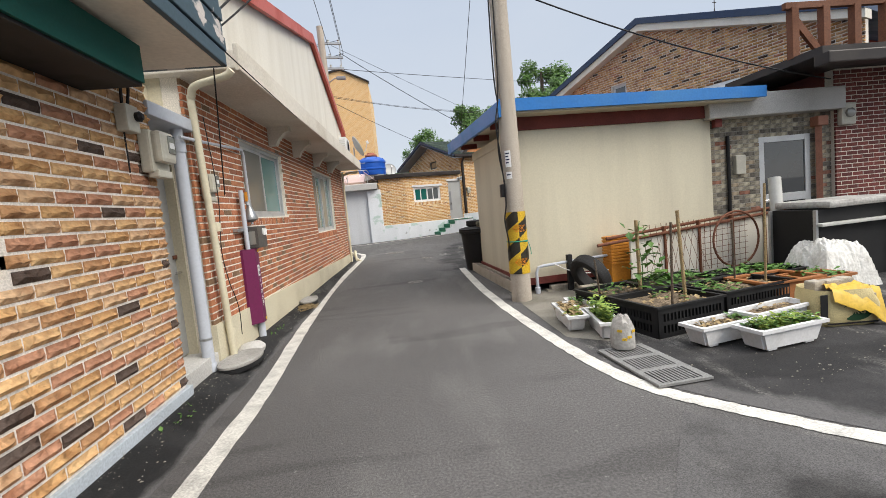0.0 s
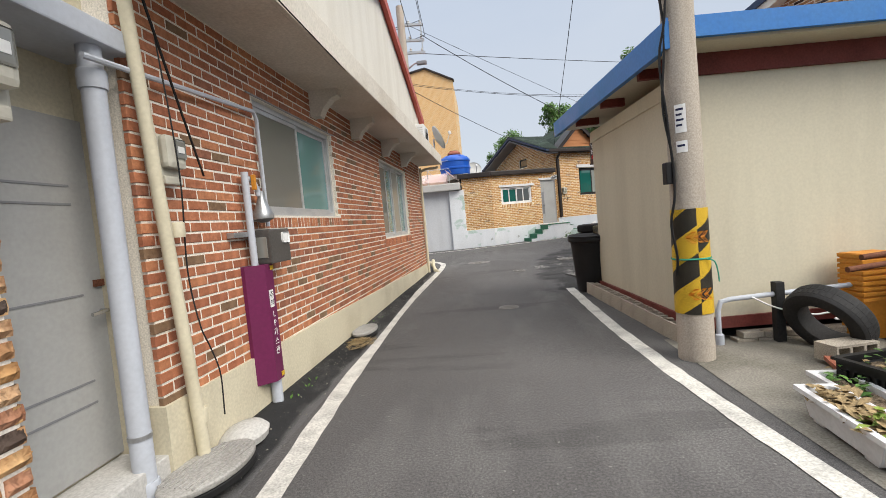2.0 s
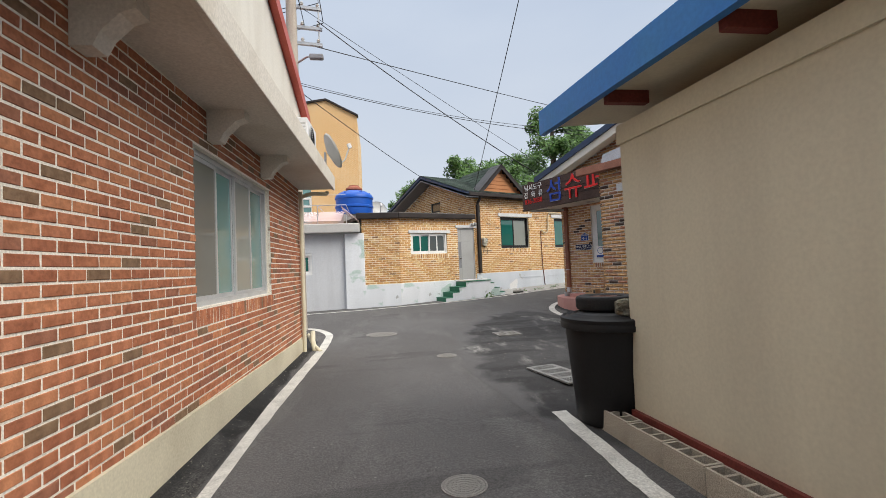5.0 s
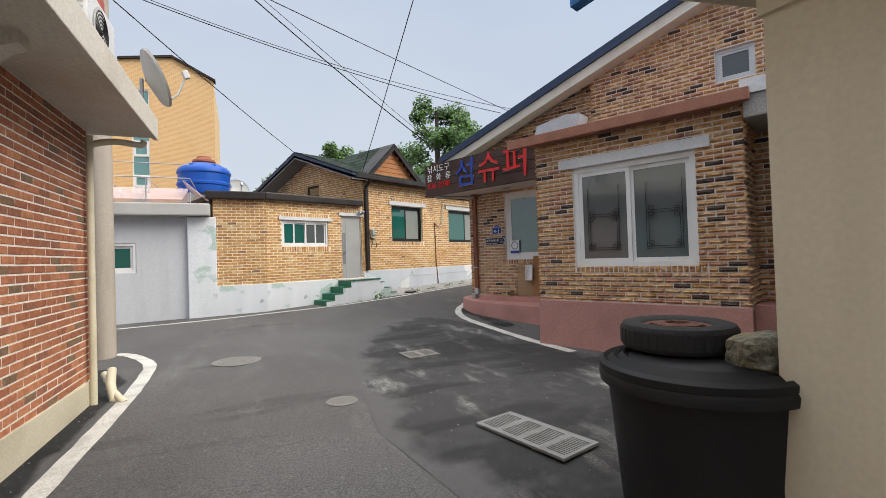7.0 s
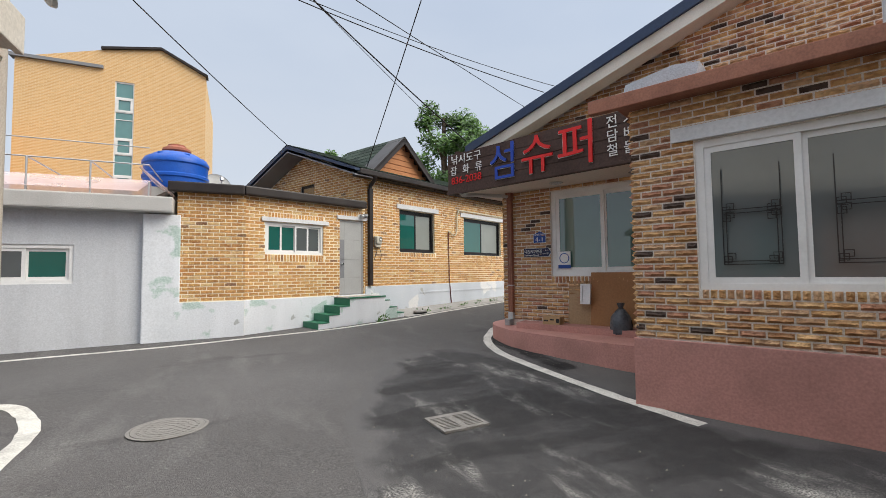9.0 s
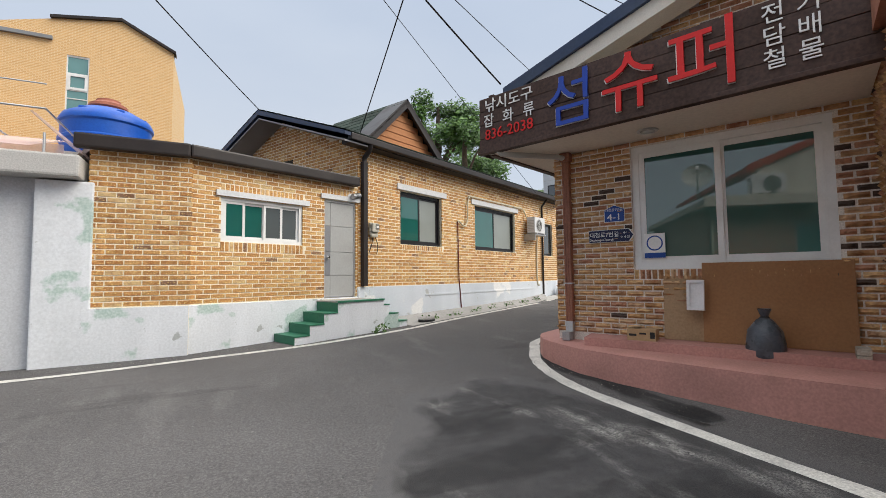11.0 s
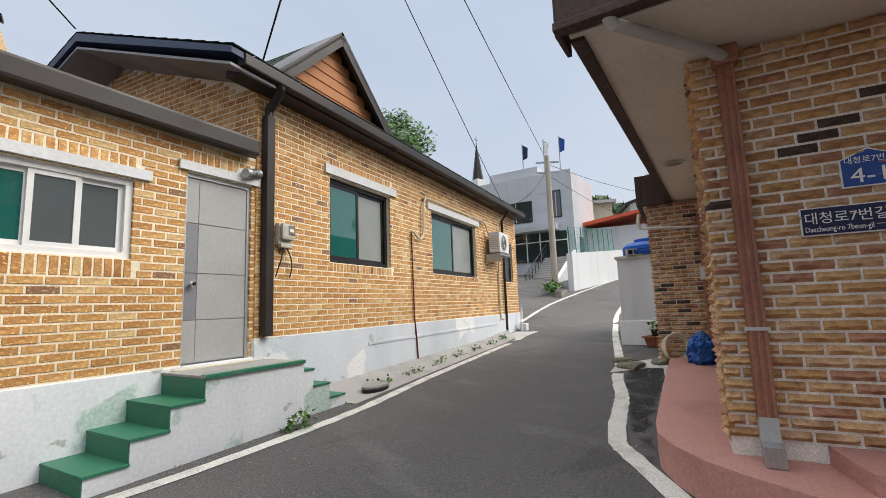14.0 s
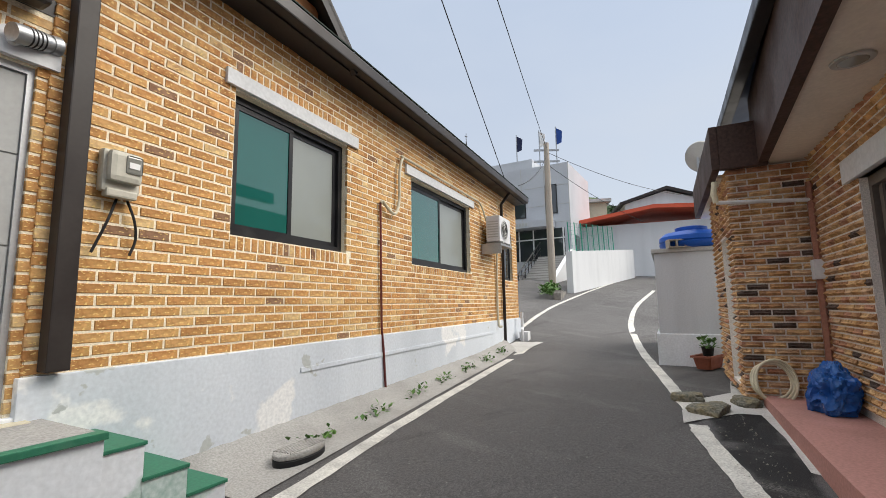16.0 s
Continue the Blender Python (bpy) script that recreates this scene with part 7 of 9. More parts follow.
def crate(m, L, W, H, label, seed, plants=()):
    t = thing("crate_planter", m, label, "crate", "black crates of soil")
    zs = [0.0, 0.05, 0.13, 0.17, 0.25, H - 0.05, H]
    for nx, ln, rm in ((int(L / 0.045), L, pose(-L / 2, -W / 2, 0)), (int(W / 0.045), W, pose(L / 2, -W / 2, 0, 0, 0, 90)), (int(L / 0.045), L, pose(L / 2, W / 2, 0, 0, 0, 180)), (int(W / 0.045), W, pose(-L / 2, W / 2, 0, 0, 0, -90))):
        us = sorted({round(ln * i / nx, 4) for i in range(nx + 1)} | {round(ln * (i + 0.4) / nx, 4) for i in range(nx)})
        part("side", cells(us, zs, lambda x, z: not ((0.05 < z < 0.13 or 0.17 < z < 0.25) and 0.06 < x < ln - 0.06 and (x * nx / ln) % 1 > 0.4), 0, 0.012), "black_plastic", t, m=rm)
    part("rim", cells([-L / 2 - 0.02, -L / 2 + 0.02, L / 2 - 0.02, L / 2 + 0.02], [-W / 2 - 0.02, -W / 2 + 0.02, W / 2 - 0.02, W / 2 + 0.02], lambda x, y: abs(x) > L / 2 - 0.02 or abs(y) > W / 2 - 0.02, H, H + 0.02, "xy"), "black_plastic", t)
    part("bottom", boxes((-L / 2 + 0.02, L / 2 - 0.02, -W / 2 + 0.02, W / 2 - 0.02, 0.01, 0.25)), "black_plastic", t)
    part("soil", soil_top(L - 0.04, W - 0.04, H - 0.045, seed), "soil", t)
    for n, h, size, lm, x0, ln in plants:
        leaves("plant", t, foliage(n, ln, W * 0.8, H - 0.05, h, size, seed + n), lm, pose(x0, 0, 0))
    return t


CR = "black plastic crate filled with dry soil and seedlings"
crate(pose(2.80, 4.62, 0.0, 0, 0, 13), 0.88, 0.72, 0.31, CR, 1, [(70, 0.05, 0.07, "straw", 0, 0.8), (40, 0.12, 0.07, "leaf", 0.2, 0.4)])
crate(pose(3.85, 4.88, 0.0, 0, 0, 13), 1.05, 0.62, 0.31, CR, 2, [(70, 0.05, 0.07, "straw", 0, 0.8), (120, 0.10, 0.09, "leaf", -0.3, 0.4)])
crate(pose(2.62, 5.42, 0.0, 0, 0, 13), 0.75, 0.6, 0.28, CR, 3, [(70, 0.05, 0.07, "straw", 0, 0.7), (60, 0.14, 0.07, "leaf", 0, 0.6)])
crate(pose(3.55, 5.62, 0.0, 0, 0, 13), 1.05, 0.65, 0.28, CR, 4, [(260, 0.10, 0.09, "leaf", 0.1, 0.9)])
crate(pose(4.70, 5.60, 0.0, 0, 0, 13), 1.0, 0.65, 0.28, CR, 5, [(420, 0.10, 0.09, "leaf", 0, 0.95)])
planter(pose(4.95, 4.95, 0.0, 0, 0, 10), 0.62, 0.42, 0.30, "orange_crate", "orange-brown plastic tub with sprouts", [(80, 0.08, 0.08, "leaf", 0, 0.5)], 9)
for i, (x, y, h, r) in enumerate(((2.40, 5.35, 0.5, 0.012), (2.85, 5.2, 0.95, 0.022), (2.72, 4.35, 0.95, 0.013), (3.05, 4.62, 1.05, 0.019), (3.98, 5.05, 0.85, 0.012), (4.25, 4.9, 1.25, 0.014))):
    solo("garden_stake", tube([(x, y, 0.2), (x + 0.04 * ((i % 3) - 1), y + 0.02, 0.2 + h)], r, 7), "straw" if i % 2 else "bark", None, "thin wooden stake standing in the crate soil", "stake", "garden stakes", smooth=True)
vine = thing("climbing_plant", pose(2.9, 5.25, 0.28), "young climbing plant on a stake", "plant")
leaves("vine_leaves", vine, foliage(46, 0.30, 0.26, 0.05, 0.75, 0.13, 21, 0.8), "leaf")
pipe_part("stem", [(0, 0, -0.02), (0.03, 0.02, 0.3), (-0.02, 0, 0.6), (0.02, 0.02, 0.85)], 0.006, "leaf", vine, seg=5, soft=True)
vine2 = thing("climbing_plant", pose(3.15, 5.45, 0.26), "leafy squash seedling in the crate", "plant")
leaves("vine_leaves", vine2, foliage(34, 0.35, 0.3, 0.05, 0.45, 0.16, 22, 0.7), "leaf")

tin = thing("panel_fence", pose(3.45, 6.55, 0, 0, 0, 6), "cream panel offcuts fenced with rusty posts and pipe", "fence")
for i in range(5):
    part("panel", boxes((0.02 + 0.62 * i, 0.60 + 0.62 * i, 0, 0.03, 0.03, 0.80 + 0.03 * i), bevel=0.004), "gable_cream", tin)
    part("post", boxes((0.60 + 0.62 * i, 0.63 + 0.62 * i, -0.03, 0.03, 0.0, 0.92 + 0.03 * i)), "rust", tin)
pipe_part("top_pipe", [(-0.55, -0.03, 0.74), (3.3, -0.03, 1.0)], 0.025, "rust", tin)
pipe_part("top_pipe", [(-0.35, 0.05, 0.82), (3.3, 0.05, 1.06)], 0.025, "rust", tin)
oc = thing("orange_crate", pose(3.25, 6.75, 0.38, 0, 0, 6), "orange slatted plastic crate standing on end", "crate")
for k in range(9):
    part("slat", boxes((0, 0.34, 0, 0.26, 0.05 * k, 0.05 * k + 0.034), bevel=0.004), "orange_plastic", oc)
part("back", boxes((0.01, 0.33, 0.02, 0.24, -0.38, 0.44)), "orange_plastic", oc)
hoop = thing("wire_hoop", pose(5.05, 6.35, 0.22, 0, 0, 8), "rusty iron hoop leaning on the panels", "hoop")
pipe_part("hoop", [(0.42 * math.cos(a), 0, 0.42 + 0.42 * math.sin(a)) for a in [math.pi * 2 * k / 28 for k in range(29)]], 0.016, "rust", hoop)
wm = thing("wire_mesh", pose(4.15, 6.40, 0.18, 0, 0, 8), "rusty wire mesh leaning on the panels", "wire mesh")
wmb = bmesh.new()
for k in range(9):
    tube([(-0.5 + 0.14 * k, 0.05, 0), (-0.1 + 0.1 * k, 0.12, 0.8)], 0.004, 4, wmb)
    tube([(0.6 - 0.14 * k, 0.05, 0), (0.3 - 0.1 * k, 0.12, 0.8)], 0.004, 4, wmb)
for k in range(8):
    tube([(0.5, 0.08, 0.05 + 0.09 * k), (1.4, 0.1, 0.08 + 0.09 * k)], 0.004, 4, wmb)
    tube([(0.55 + 0.11 * k, 0.08, 0), (0.58 + 0.11 * k, 0.1, 0.75)], 0.004, 4, wmb)
mo = part("mesh", wmb, "rust", wm)
mo["kind"] = "stuff"


def tyre(m, r, w, label, rim=True):
    t = thing("tyre", m, label, "tyre", "old tyres")
    pf = [(r * 0.6, -w * 0.38), (r * 0.66, -w * 0.47), (r * 0.85, -w * 0.5), (r * 0.96, -w * 0.44), (r, -w * 0.3), (r, w * 0.3), (r * 0.96, w * 0.44), (r * 0.85, w * 0.5), (r * 0.66, w * 0.47), (r * 0.6, w * 0.38), (r * 0.57, 0)]
    bm = lathe(pf + [pf[0]], 44, False)
    bmesh.ops.remove_doubles(bm, verts=bm.verts, dist=0.0004)
    part("tread", bm, "rubber", t, smooth=True)
    for k in range(44):
        a = 2 * math.pi * k / 44
        for s in (-1, 1):
            part("lug", LUG, "rubber", t, m=pose(0, 0, 0, 0, 0, math.degrees(a)) @ pose(r * 0.982, 0, s * w * 0.15) @ Matrix.Diagonal((r * 0.05, r * 0.10, w * 0.26, 1)))
    if rim:
        part("rim", lathe([(r * 0.58, -w * 0.36), (r * 0.6, w * 0.36), (r * 0.5, w * 0.34), (r * 0.46, w * 0.1), (r * 0.42, w * 0.42), (r * 0.2, w * 0.46), (r * 0.18, w * 0.3)], 32), "rust_rim", t, "rusty steel rim", smooth=True)
    return t


LUG = mesh_of("lug", boxes((-0.5, 0.5, -0.5, 0.5, -0.5, 0.5)), "rubber")
tyre(pose(2.80, 6.55, 0.30, 0, 62, 20), 0.33, 0.20, "old black tyre leaning with a rope round it", False)
cb2 = copy_thing(hb, pose(2.55, 6.12, 0.20, -90, 0, 12))
cb2["label"] = "pale hollow concrete block standing on its side"
rail = thing("pipe_rail", pose(2.08, 6.93, 0.0), "grey-blue plastic pipe rail with a coil of rope", "rail")
pipe_part("pipe", [(0, 0, 0.0), (0, 0, 0.36), (0.03, 0, 0.44), (0.12, 0, 0.46), (1.25, -0.05, 0.53)], 0.024, "pvc_grey", rail, seg=10)
part("sleeve", lathe([(0.04, 0), (0.042, 0.12), (0.03, 0.13)], 14), "pvc_grey", rail, m=pose(0, 0, 0), smooth=True)
part("post", boxes((0.50, 0.58, -0.06, 0.02, 0.0, 0.60), bevel=0.005), "rubber", rail)
pipe_part("rope", [(0.3, -0.03, 0.47), (0.5, -0.06, 0.36), (0.8, -0.08, 0.28), (1.0, -0.1, 0.3), (1.1, -0.12, 0.25), (0.95, -0.14, 0.24), (1.15, -0.1, 0.3)], 0.009, "ink_white", rail, seg=6, soft=True)
sbk = thing("brick_stack", pose(2.25, 7.02, 0), "low stack of grey bricks under the shed wall", "bricks")
for r_ in range(2):
    for k in range(6):
        part("brick", boxes((0.2 * k + 0.06 * r_, 0.2 * k + 0.19 + 0.06 * r_, -0.08, 0.05, 0.062 * r_, 0.062 * r_ + 0.056), bevel=0.004), "block", sbk)
bagp = lathe([(0.07, 0), (0.105, 0.02), (0.11, 0.1), (0.105, 0.2), (0.09, 0.26), (0.05, 0.31), (0.03, 0.33)], 22)
rb = random.Random(3)
for v in bagp.verts:
    v.co *= 1 + rb.uniform(-0.07, 0.07)
sb_ = thing("sack", pose(1.98, 3.98, 0.03), "small white plastic sack of shells with printed lettering", "sack")
part("bag", bagp, "dusty_sheet", sb_, smooth=True)
for a_, z_ in ((-110, 0.12), (-60, 0.19), (-130, 0.2), (-85, 0.14)):
    part("print", boxes((-0.022, 0.022, -0.006, 0.0, -0.012, 0.012), bevel=0.002), "wrap_yellow", sb_, m=pose(0.108 * math.cos(radians(a_)), 0.108 * math.sin(radians(a_)), z_, 0, 0, a_ + 90))


def grate(m, L, W, bars, rows_, label, mat="cast_iron"):
    """A slotted drain grate: rows of slots cut through a plate over a black sheet that paints the shade below."""
    t = thing("drain_grate", m, label, "drain grate", "drain grates")
    rim = 0.05
    us = [0.0]
    for r in range(rows_):
        a, b = L * r / rows_ + rim * 0.6, L * (r + 1) / rows_ - rim * 0.6
        us += [a, b]
    us = sorted(set(round(u, 4) for u in us + [L]))
    vs = [0.0]
    for k in range(bars):
        a = rim + (W - 2 * rim) * k / bars
        vs += [a, a + (W - 2 * rim) / bars * 0.55]
    vs = sorted(set(round(v, 4) for v in vs + [W]))

    def solid(x, y):
        if y < rim or y > W - rim:
            return True
        fx = (x / L * rows_) % 1 * (L / rows_)
        if fx < rim * 0.6 or fx > L / rows_ - rim * 0.6:
            return True
        return ((y - rim) / (W - 2 * rim) * bars) % 1 > 0.55
    part("plate", cells(us, vs, solid, 0.0, 0.02, "xy"), mat, t)
    # thin black sheet, so the slots read as deep and unlit
    part("pit", boxes((0.01, L - 0.01, 0.01, W - 0.01, -0.004, 0.0)), "black_plastic", t)
    return t


gz = G(1.9, 11.8)
grate(pose(1.74, 4.02, 0.014, 0, 0, -86), 0.92, 0.46, 11, 3, "grey concrete slotted drain grate in the yard edge", "grate")
grate(pose(1.58, 12.22, G(1.9, 12.2) + 0.008, 0, 0, -77), 0.92, 0.42, 12, 4, "pale concrete slotted drain grate across the lane", "grate")
grate(pose(1.88, 14.68, G(1.9, 14.7) + 0.008, 0, 0, 3), 0.46, 0.42, 9, 2, "iron drain grate sunk in broken asphalt")


def manhole(x, y, r, label):
    t = thing("manhole_cover", pose(x, y, G(x, y) + 0.004), label, "manhole cover", "manhole covers")
    part("rim", lathe([(r * 1.06, -0.004), (r * 1.06, 0.001), (r * 0.97, 0.002), (r * 0.97, -0.004)], 36), "cast_iron", t, smooth=True)
    cv = part("cover", lathe([(r * 0.95, -0.004), (r * 0.95, 0.002)], 36), "cast_iron", t, smooth=True)
    for ring_ in range(1, 5):
        n = ring_ * 7
        for k in range(n):
            a = 2 * math.pi * k / n
            part("stud", STUD, "cast_iron", cv, m=pose(r * 0.19 * ring_ * math.cos(a), r * 0.19 * ring_ * math.sin(a), 0.003, 0, 0, math.degrees(a)) @ Matrix.Diagonal((r * 0.10, r * 0.12, 0.004, 1)))


STUD = mesh_of("stud", boxes((-0.5, 0.5, -0.5, 0.5, -0.5, 0.5)), "cast_iron")
manhole(-0.31, 15.98, 0.31, "worn iron manhole cover in the asphalt")
manhole(0.69, 13.46, 0.15, "small iron valve cover in the asphalt")
manhole(0.19, 9.42, 0.15, "small worn iron cover in the asphalt")

# black tub with tyre and rocks
tubz = G(1.75, 10.6)
TUBX, TUBY = 1.78, 10.28
tb = thing("plastic_tub", pose(TUBX, TUBY, tubz), "large black plastic tub with a ribbed lid, weighed down", "tub")
part("body", lathe([(0.33, 0.0), (0.34, 0.02), (0.415, 0.88), (0.415, 0.90)], 48), "black_plastic", tb, smooth=True)
part("rim", lathe([(0.41, 0.84), (0.45, 0.85), (0.455, 0.89), (0.445, 0.91), (0.41, 0.91)], 48), "black_plastic", tb, smooth=True)
part("lid", lathe([(0.45, 0.91), (0.452, 0.94), (0.43, 0.955), (0.41, 0.94), (0.385, 0.965), (0.36, 0.95), (0.335, 0.975), (0.31, 0.96), (0.28, 0.98), (0.05, 0.985)], 48), "black_plastic", tb, smooth=True)
tyre(pose(TUBX + 0.02, TUBY + 0.12, tubz + 1.055), 0.27, 0.135, "small black tyre lying on the tub lid")


def rock(m, label, seed, s=(1, 1, 1)):
    bm = bmesh.new()
    bmesh.ops.create_icosphere(bm, subdivisions=3, radius=1)
    rnd = random.Random(seed)
    off = Vector((rnd.random() * 9, rnd.random() * 9, 0))
    for v in bm.verts:
        k = 1 + 0.32 * noise.noise(v.co * 1.3 + off) + 0.14 * noise.noise(v.co * 3.5 + off)
        v.co = Vector((max(-0.8, min(0.8, v.co.x * k)), max(-0.8, min(0.8, v.co.y * k)), max(-0.75, min(0.8, v.co.z * k))))
        v.co = Vector((v.co.x * s[0], v.co.y * s[1], v.co.z * s[2]))
    return solo("rock", bm, "stone", m, label, "rock", "loose rocks")


rock(pose(TUBX + 0.08, TUBY - 0.28, tubz + 1.03, 0, 0, -20), "rough grey-brown rock on the tub lid", 1, (0.20, 0.13, 0.10))
rock(pose(TUBX + 0.30, TUBY - 0.16, tubz + 1.02, 0, 0, 30), "small rough rock on the tub lid", 2, (0.12, 0.09, 0.07))
for i, (x, y, s_) in enumerate(((8.35, 21.0, 0.26), (8.9, 20.85, 0.2), (9.9, 21.1, 0.22), (8.7, 21.35, 0.2))):
    rock(pose(x, y, G(x, y) + 0.03, 0, 0, 40 * i), "flat pale stone at the edge of the lane", 10 + i, (s_, s_ * 0.7, 0.07))

# ---- junk at the far side of the yard ----
wb_ = thing("white_tarp", pose(5.62, 5.45, 0.0), "crumpled white plastic sheet over stacked goods", "tarp")
tbm = bmesh.new()
bmesh.ops.create_grid(tbm, x_segments=40, y_segments=40, size=0.5)
for v in tbm.verts:
    x, y = v.co.x, v.co.y
    h = 0.60 * (1 - (2 * max(abs(x), abs(y))) ** 4)
    v.co = Vector((x * 0.78, y * 0.75, max(h, 0.0) + 0.10 * noise.noise(Vector((x * 5, y * 5, 1))) + 0.07 * abs(noise.noise(Vector((x * 13, y * 13, 4))))))
bmesh.ops.solidify(tbm, geom=tbm.faces[:], thickness=0.006)
part("sheet", tbm, "white_bag", wb_)
tk = thing("folding_table", pose(5.95, 5.85, 0, 0, 0, 6), "grey table with white board and crates on it", "table")
part("top", boxes((-0.35, 0.95, -0.4, 0.4, 1.03, 1.13), bevel=0.04), "dusty_sheet", tk, "dusty white cover over the top")
part("back", boxes((-0.45, 1.3, -0.30, 0.34, 0.0, 1.02)), "black_plastic", tk, "dark stacked goods under the top")
part("shelf", boxes((-0.5, 1.3, -0.42, -0.30, 0.80, 0.84), bevel=0.01), "grey_plastic", tk)
for x in (-0.5, 0.8):
    for y in (-0.33, 0.33):
        part("leg", boxes((x - 0.02, x + 0.02, y - 0.02, y + 0.02, 0, 1.02)), "steel", tk)
bc = thing("black_crate", pose(7.35, 5.9, 0.68, 0, 0, 8), "black slatted plastic crate", "crate")
for k in range(5):
    part("slat", boxes((-0.4, 0.5, -0.25, 0.25, 0.05 * k, 0.05 * k + 0.035), bevel=0.004), "black_plastic", bc)
part("core", boxes((-0.39, 0.49, -0.24, 0.24, -0.68, 0.24)), "black_plastic", bc)
solo("white_pipe", tube([(5.55, 6.1, 0.1), (5.75, 6.4, 1.5)], 0.085, 14), "grey_plastic", None, "thick pale plastic pipe leaning upright", "pipe", smooth=True)
sk = thing("feed_sack", pose(4.28, 4.08, 0, 0, 0, -8), "yellow and green printed feed sack with a folded rim holding stones", "sack")
skb = bmesh.new()
rings = []
for k, (z, sx, sy) in enumerate(((0.0, 0.27, 0.19), (0.04, 0.30, 0.21), (0.12, 0.31, 0.215), (0.20, 0.30, 0.21), (0.28, 0.29, 0.20), (0.36, 0.285, 0.195), (0.30, 0.26, 0.17))):
    ring_k = []
    for a in range(48):
        c, s_ = math.cos(math.tau * a / 48), math.sin(math.tau * a / 48)
        p = Vector((math.copysign(abs(c) ** 0.45, c) * sx, math.copysign(abs(s_) ** 0.45, s_) * sy, z))
        p += Vector((c, s_, 0.4)) * 0.035 * noise.noise(p * 7 + Vector((3, 5, 1)))
        p.z = max(p.z, 0.0)
        ring_k.append(skb.verts.new(p))
    rings.append(ring_k)
for a, b in zip(rings, rings[1:]):
    for k in range(48):
        skb.faces.new((a[k], a[(k + 1) % 48], b[(k + 1) % 48], b[k]))
skb.faces.new(rings[0][::-1])
part("bag", skb, "sack_weave", sk, "pale yellow woven side", smooth=True)
part("filling", slab_on([(-0.26, -0.17), (0.26, -0.17), (0.26, 0.17), (-0.26, 0.17)], 0.24, 0.30), "block", sk)
part("print_panel", lathe([(0.0, 0.0), (0.155, 0.0), (0.15, 0.006), (0.0, 0.006)], 28), "print_green", sk, "dark green printed oval", m=pose(0.03, -0.212, 0.14, 90) @ Matrix.Diagonal((1.0, 0.55, 1, 1)))
words("20 KG", 0.075, "sack_weave", sk, pose(-0.085, -0.222, 0.125, 90), 0.002)
part("print_bar", boxes((-0.24, 0.24, -0.222, -0.216, 0.03, 0.045)), "black_plastic", sk)
part("print_bar", boxes((-0.30, -0.235, -0.222, -0.214, 0.06, 0.33)), "black_plastic", sk)
flp = bmesh.new()
bmesh.ops.create_grid(flp, x_segments=22, y_segments=16, size=0.5)
for v in flp.verts:
    x, y = v.co.x, v.co.y
    v.co = Vector((0.10 + x * 0.50 + 0.1 * y, -0.12 + y * 0.28, 0.375 - 0.55 * max(0, -y - 0.12 + 0.35 * x) - 0.2 * max(0, x - 0.2) + 0.05 * noise.noise(Vector((x * 4, y * 4, 3))) + 0.02 * noise.noise(Vector((x * 11, y * 11, 8)))))
bmesh.ops.solidify(flp, geom=flp.faces[:], thickness=0.005)
part("flap", flp, "yellow_plastic", sk, "crumpled yellow folded rim", smooth=True)
for k, (x, y, s_) in enumerate(((0.02, 0.06, 0.09), (0.2, 0.1, 0.075), (-0.12, 0.1, 0.07))):
    part("stone", boxes((x - s_, x + s_, y - 0.06, y + 0.06, 0.30, 0.42), bevel=0.02), "block", sk, m=pose(0, 0, 0, 0, 0, 8 * k))
ocr = thing("orange_crate", pose(4.35, 4.95, 0, 0, 0, 8), "orange-brown plastic crate of earth beside the sack", "crate")
part("wall", boxes((-0.35, 0.45, -0.27, -0.25, 0, 0.30), (-0.35, 0.45, 0.25, 0.27, 0, 0.30), (-0.35, -0.33, -0.25, 0.25, 0, 0.30), (0.43, 0.45, -0.25, 0.25, 0, 0.30), bevel=0.004), "orange_crate", ocr)
part("rim", boxes((-0.38, 0.48, -0.30, -0.24, 0.30, 0.33), (-0.38, 0.48, 0.24, 0.30, 0.30, 0.33), (-0.38, -0.32, -0.24, 0.24, 0.30, 0.33), (0.42, 0.48, -0.24, 0.24, 0.30, 0.33), bevel=0.006), "orange_crate", ocr)
part("earth", boxes((-0.33, 0.43, -0.25, 0.25, 0.02, 0.27)), "earth", ocr)

# ---- yellow house fittings ----
YEL = pose(3.222, 22.318, 0, 0, 0, YA)
yp = thing("drainpipe", YEL, "dark brown square rainwater pipe with a swan neck", "pipe")
part("pipe", boxes((0.06, 0.17, -0.10, -0.005, 1.23, 3.72), bevel=0.008), "brown_metal", yp)
pipe_part("neck", [(0.115, -0.055, 3.72), (0.115, -0.06, 3.80), (0.10, -0.22, 3.92), (0.06, -0.30, 3.98), (0.03, -0.30, 4.06)], 0.05, "brown_metal", yp, seg=10)
yp2 = thing("drainpipe", YEL, "thin dark rainwater pipe near the corner", "pipe")
pipe_part("pipe", [(8.23, -0.05, 0.72), (8.23, -0.05, 3.75), (8.23, -0.25, 4.0)], 0.035, "brown_metal", yp2)
meter(YEL @ pose(0.26, -0.005, 2.25), 0.22, 0.26, 0.12, "grey electricity meter on the tan brick wall")
pig = thing("meter_cables", YEL @ pose(0.30, -0.02, 2.24), "two black looped cables hanging below the meter", "cable")
pipe_part("cable", [(0.08, 0, 0), (0.02, -0.03, -0.16), (-0.02, -0.02, -0.28), (-0.05, -0.02, -0.36)], 0.008, "cable", pig, seg=6, soft=True)
pipe_part("cable", [(0.13, 0, 0), (0.17, -0.03, -0.14), (0.19, -0.02, -0.26), (0.16, -0.02, -0.36)], 0.008, "cable", pig, seg=6, soft=True)
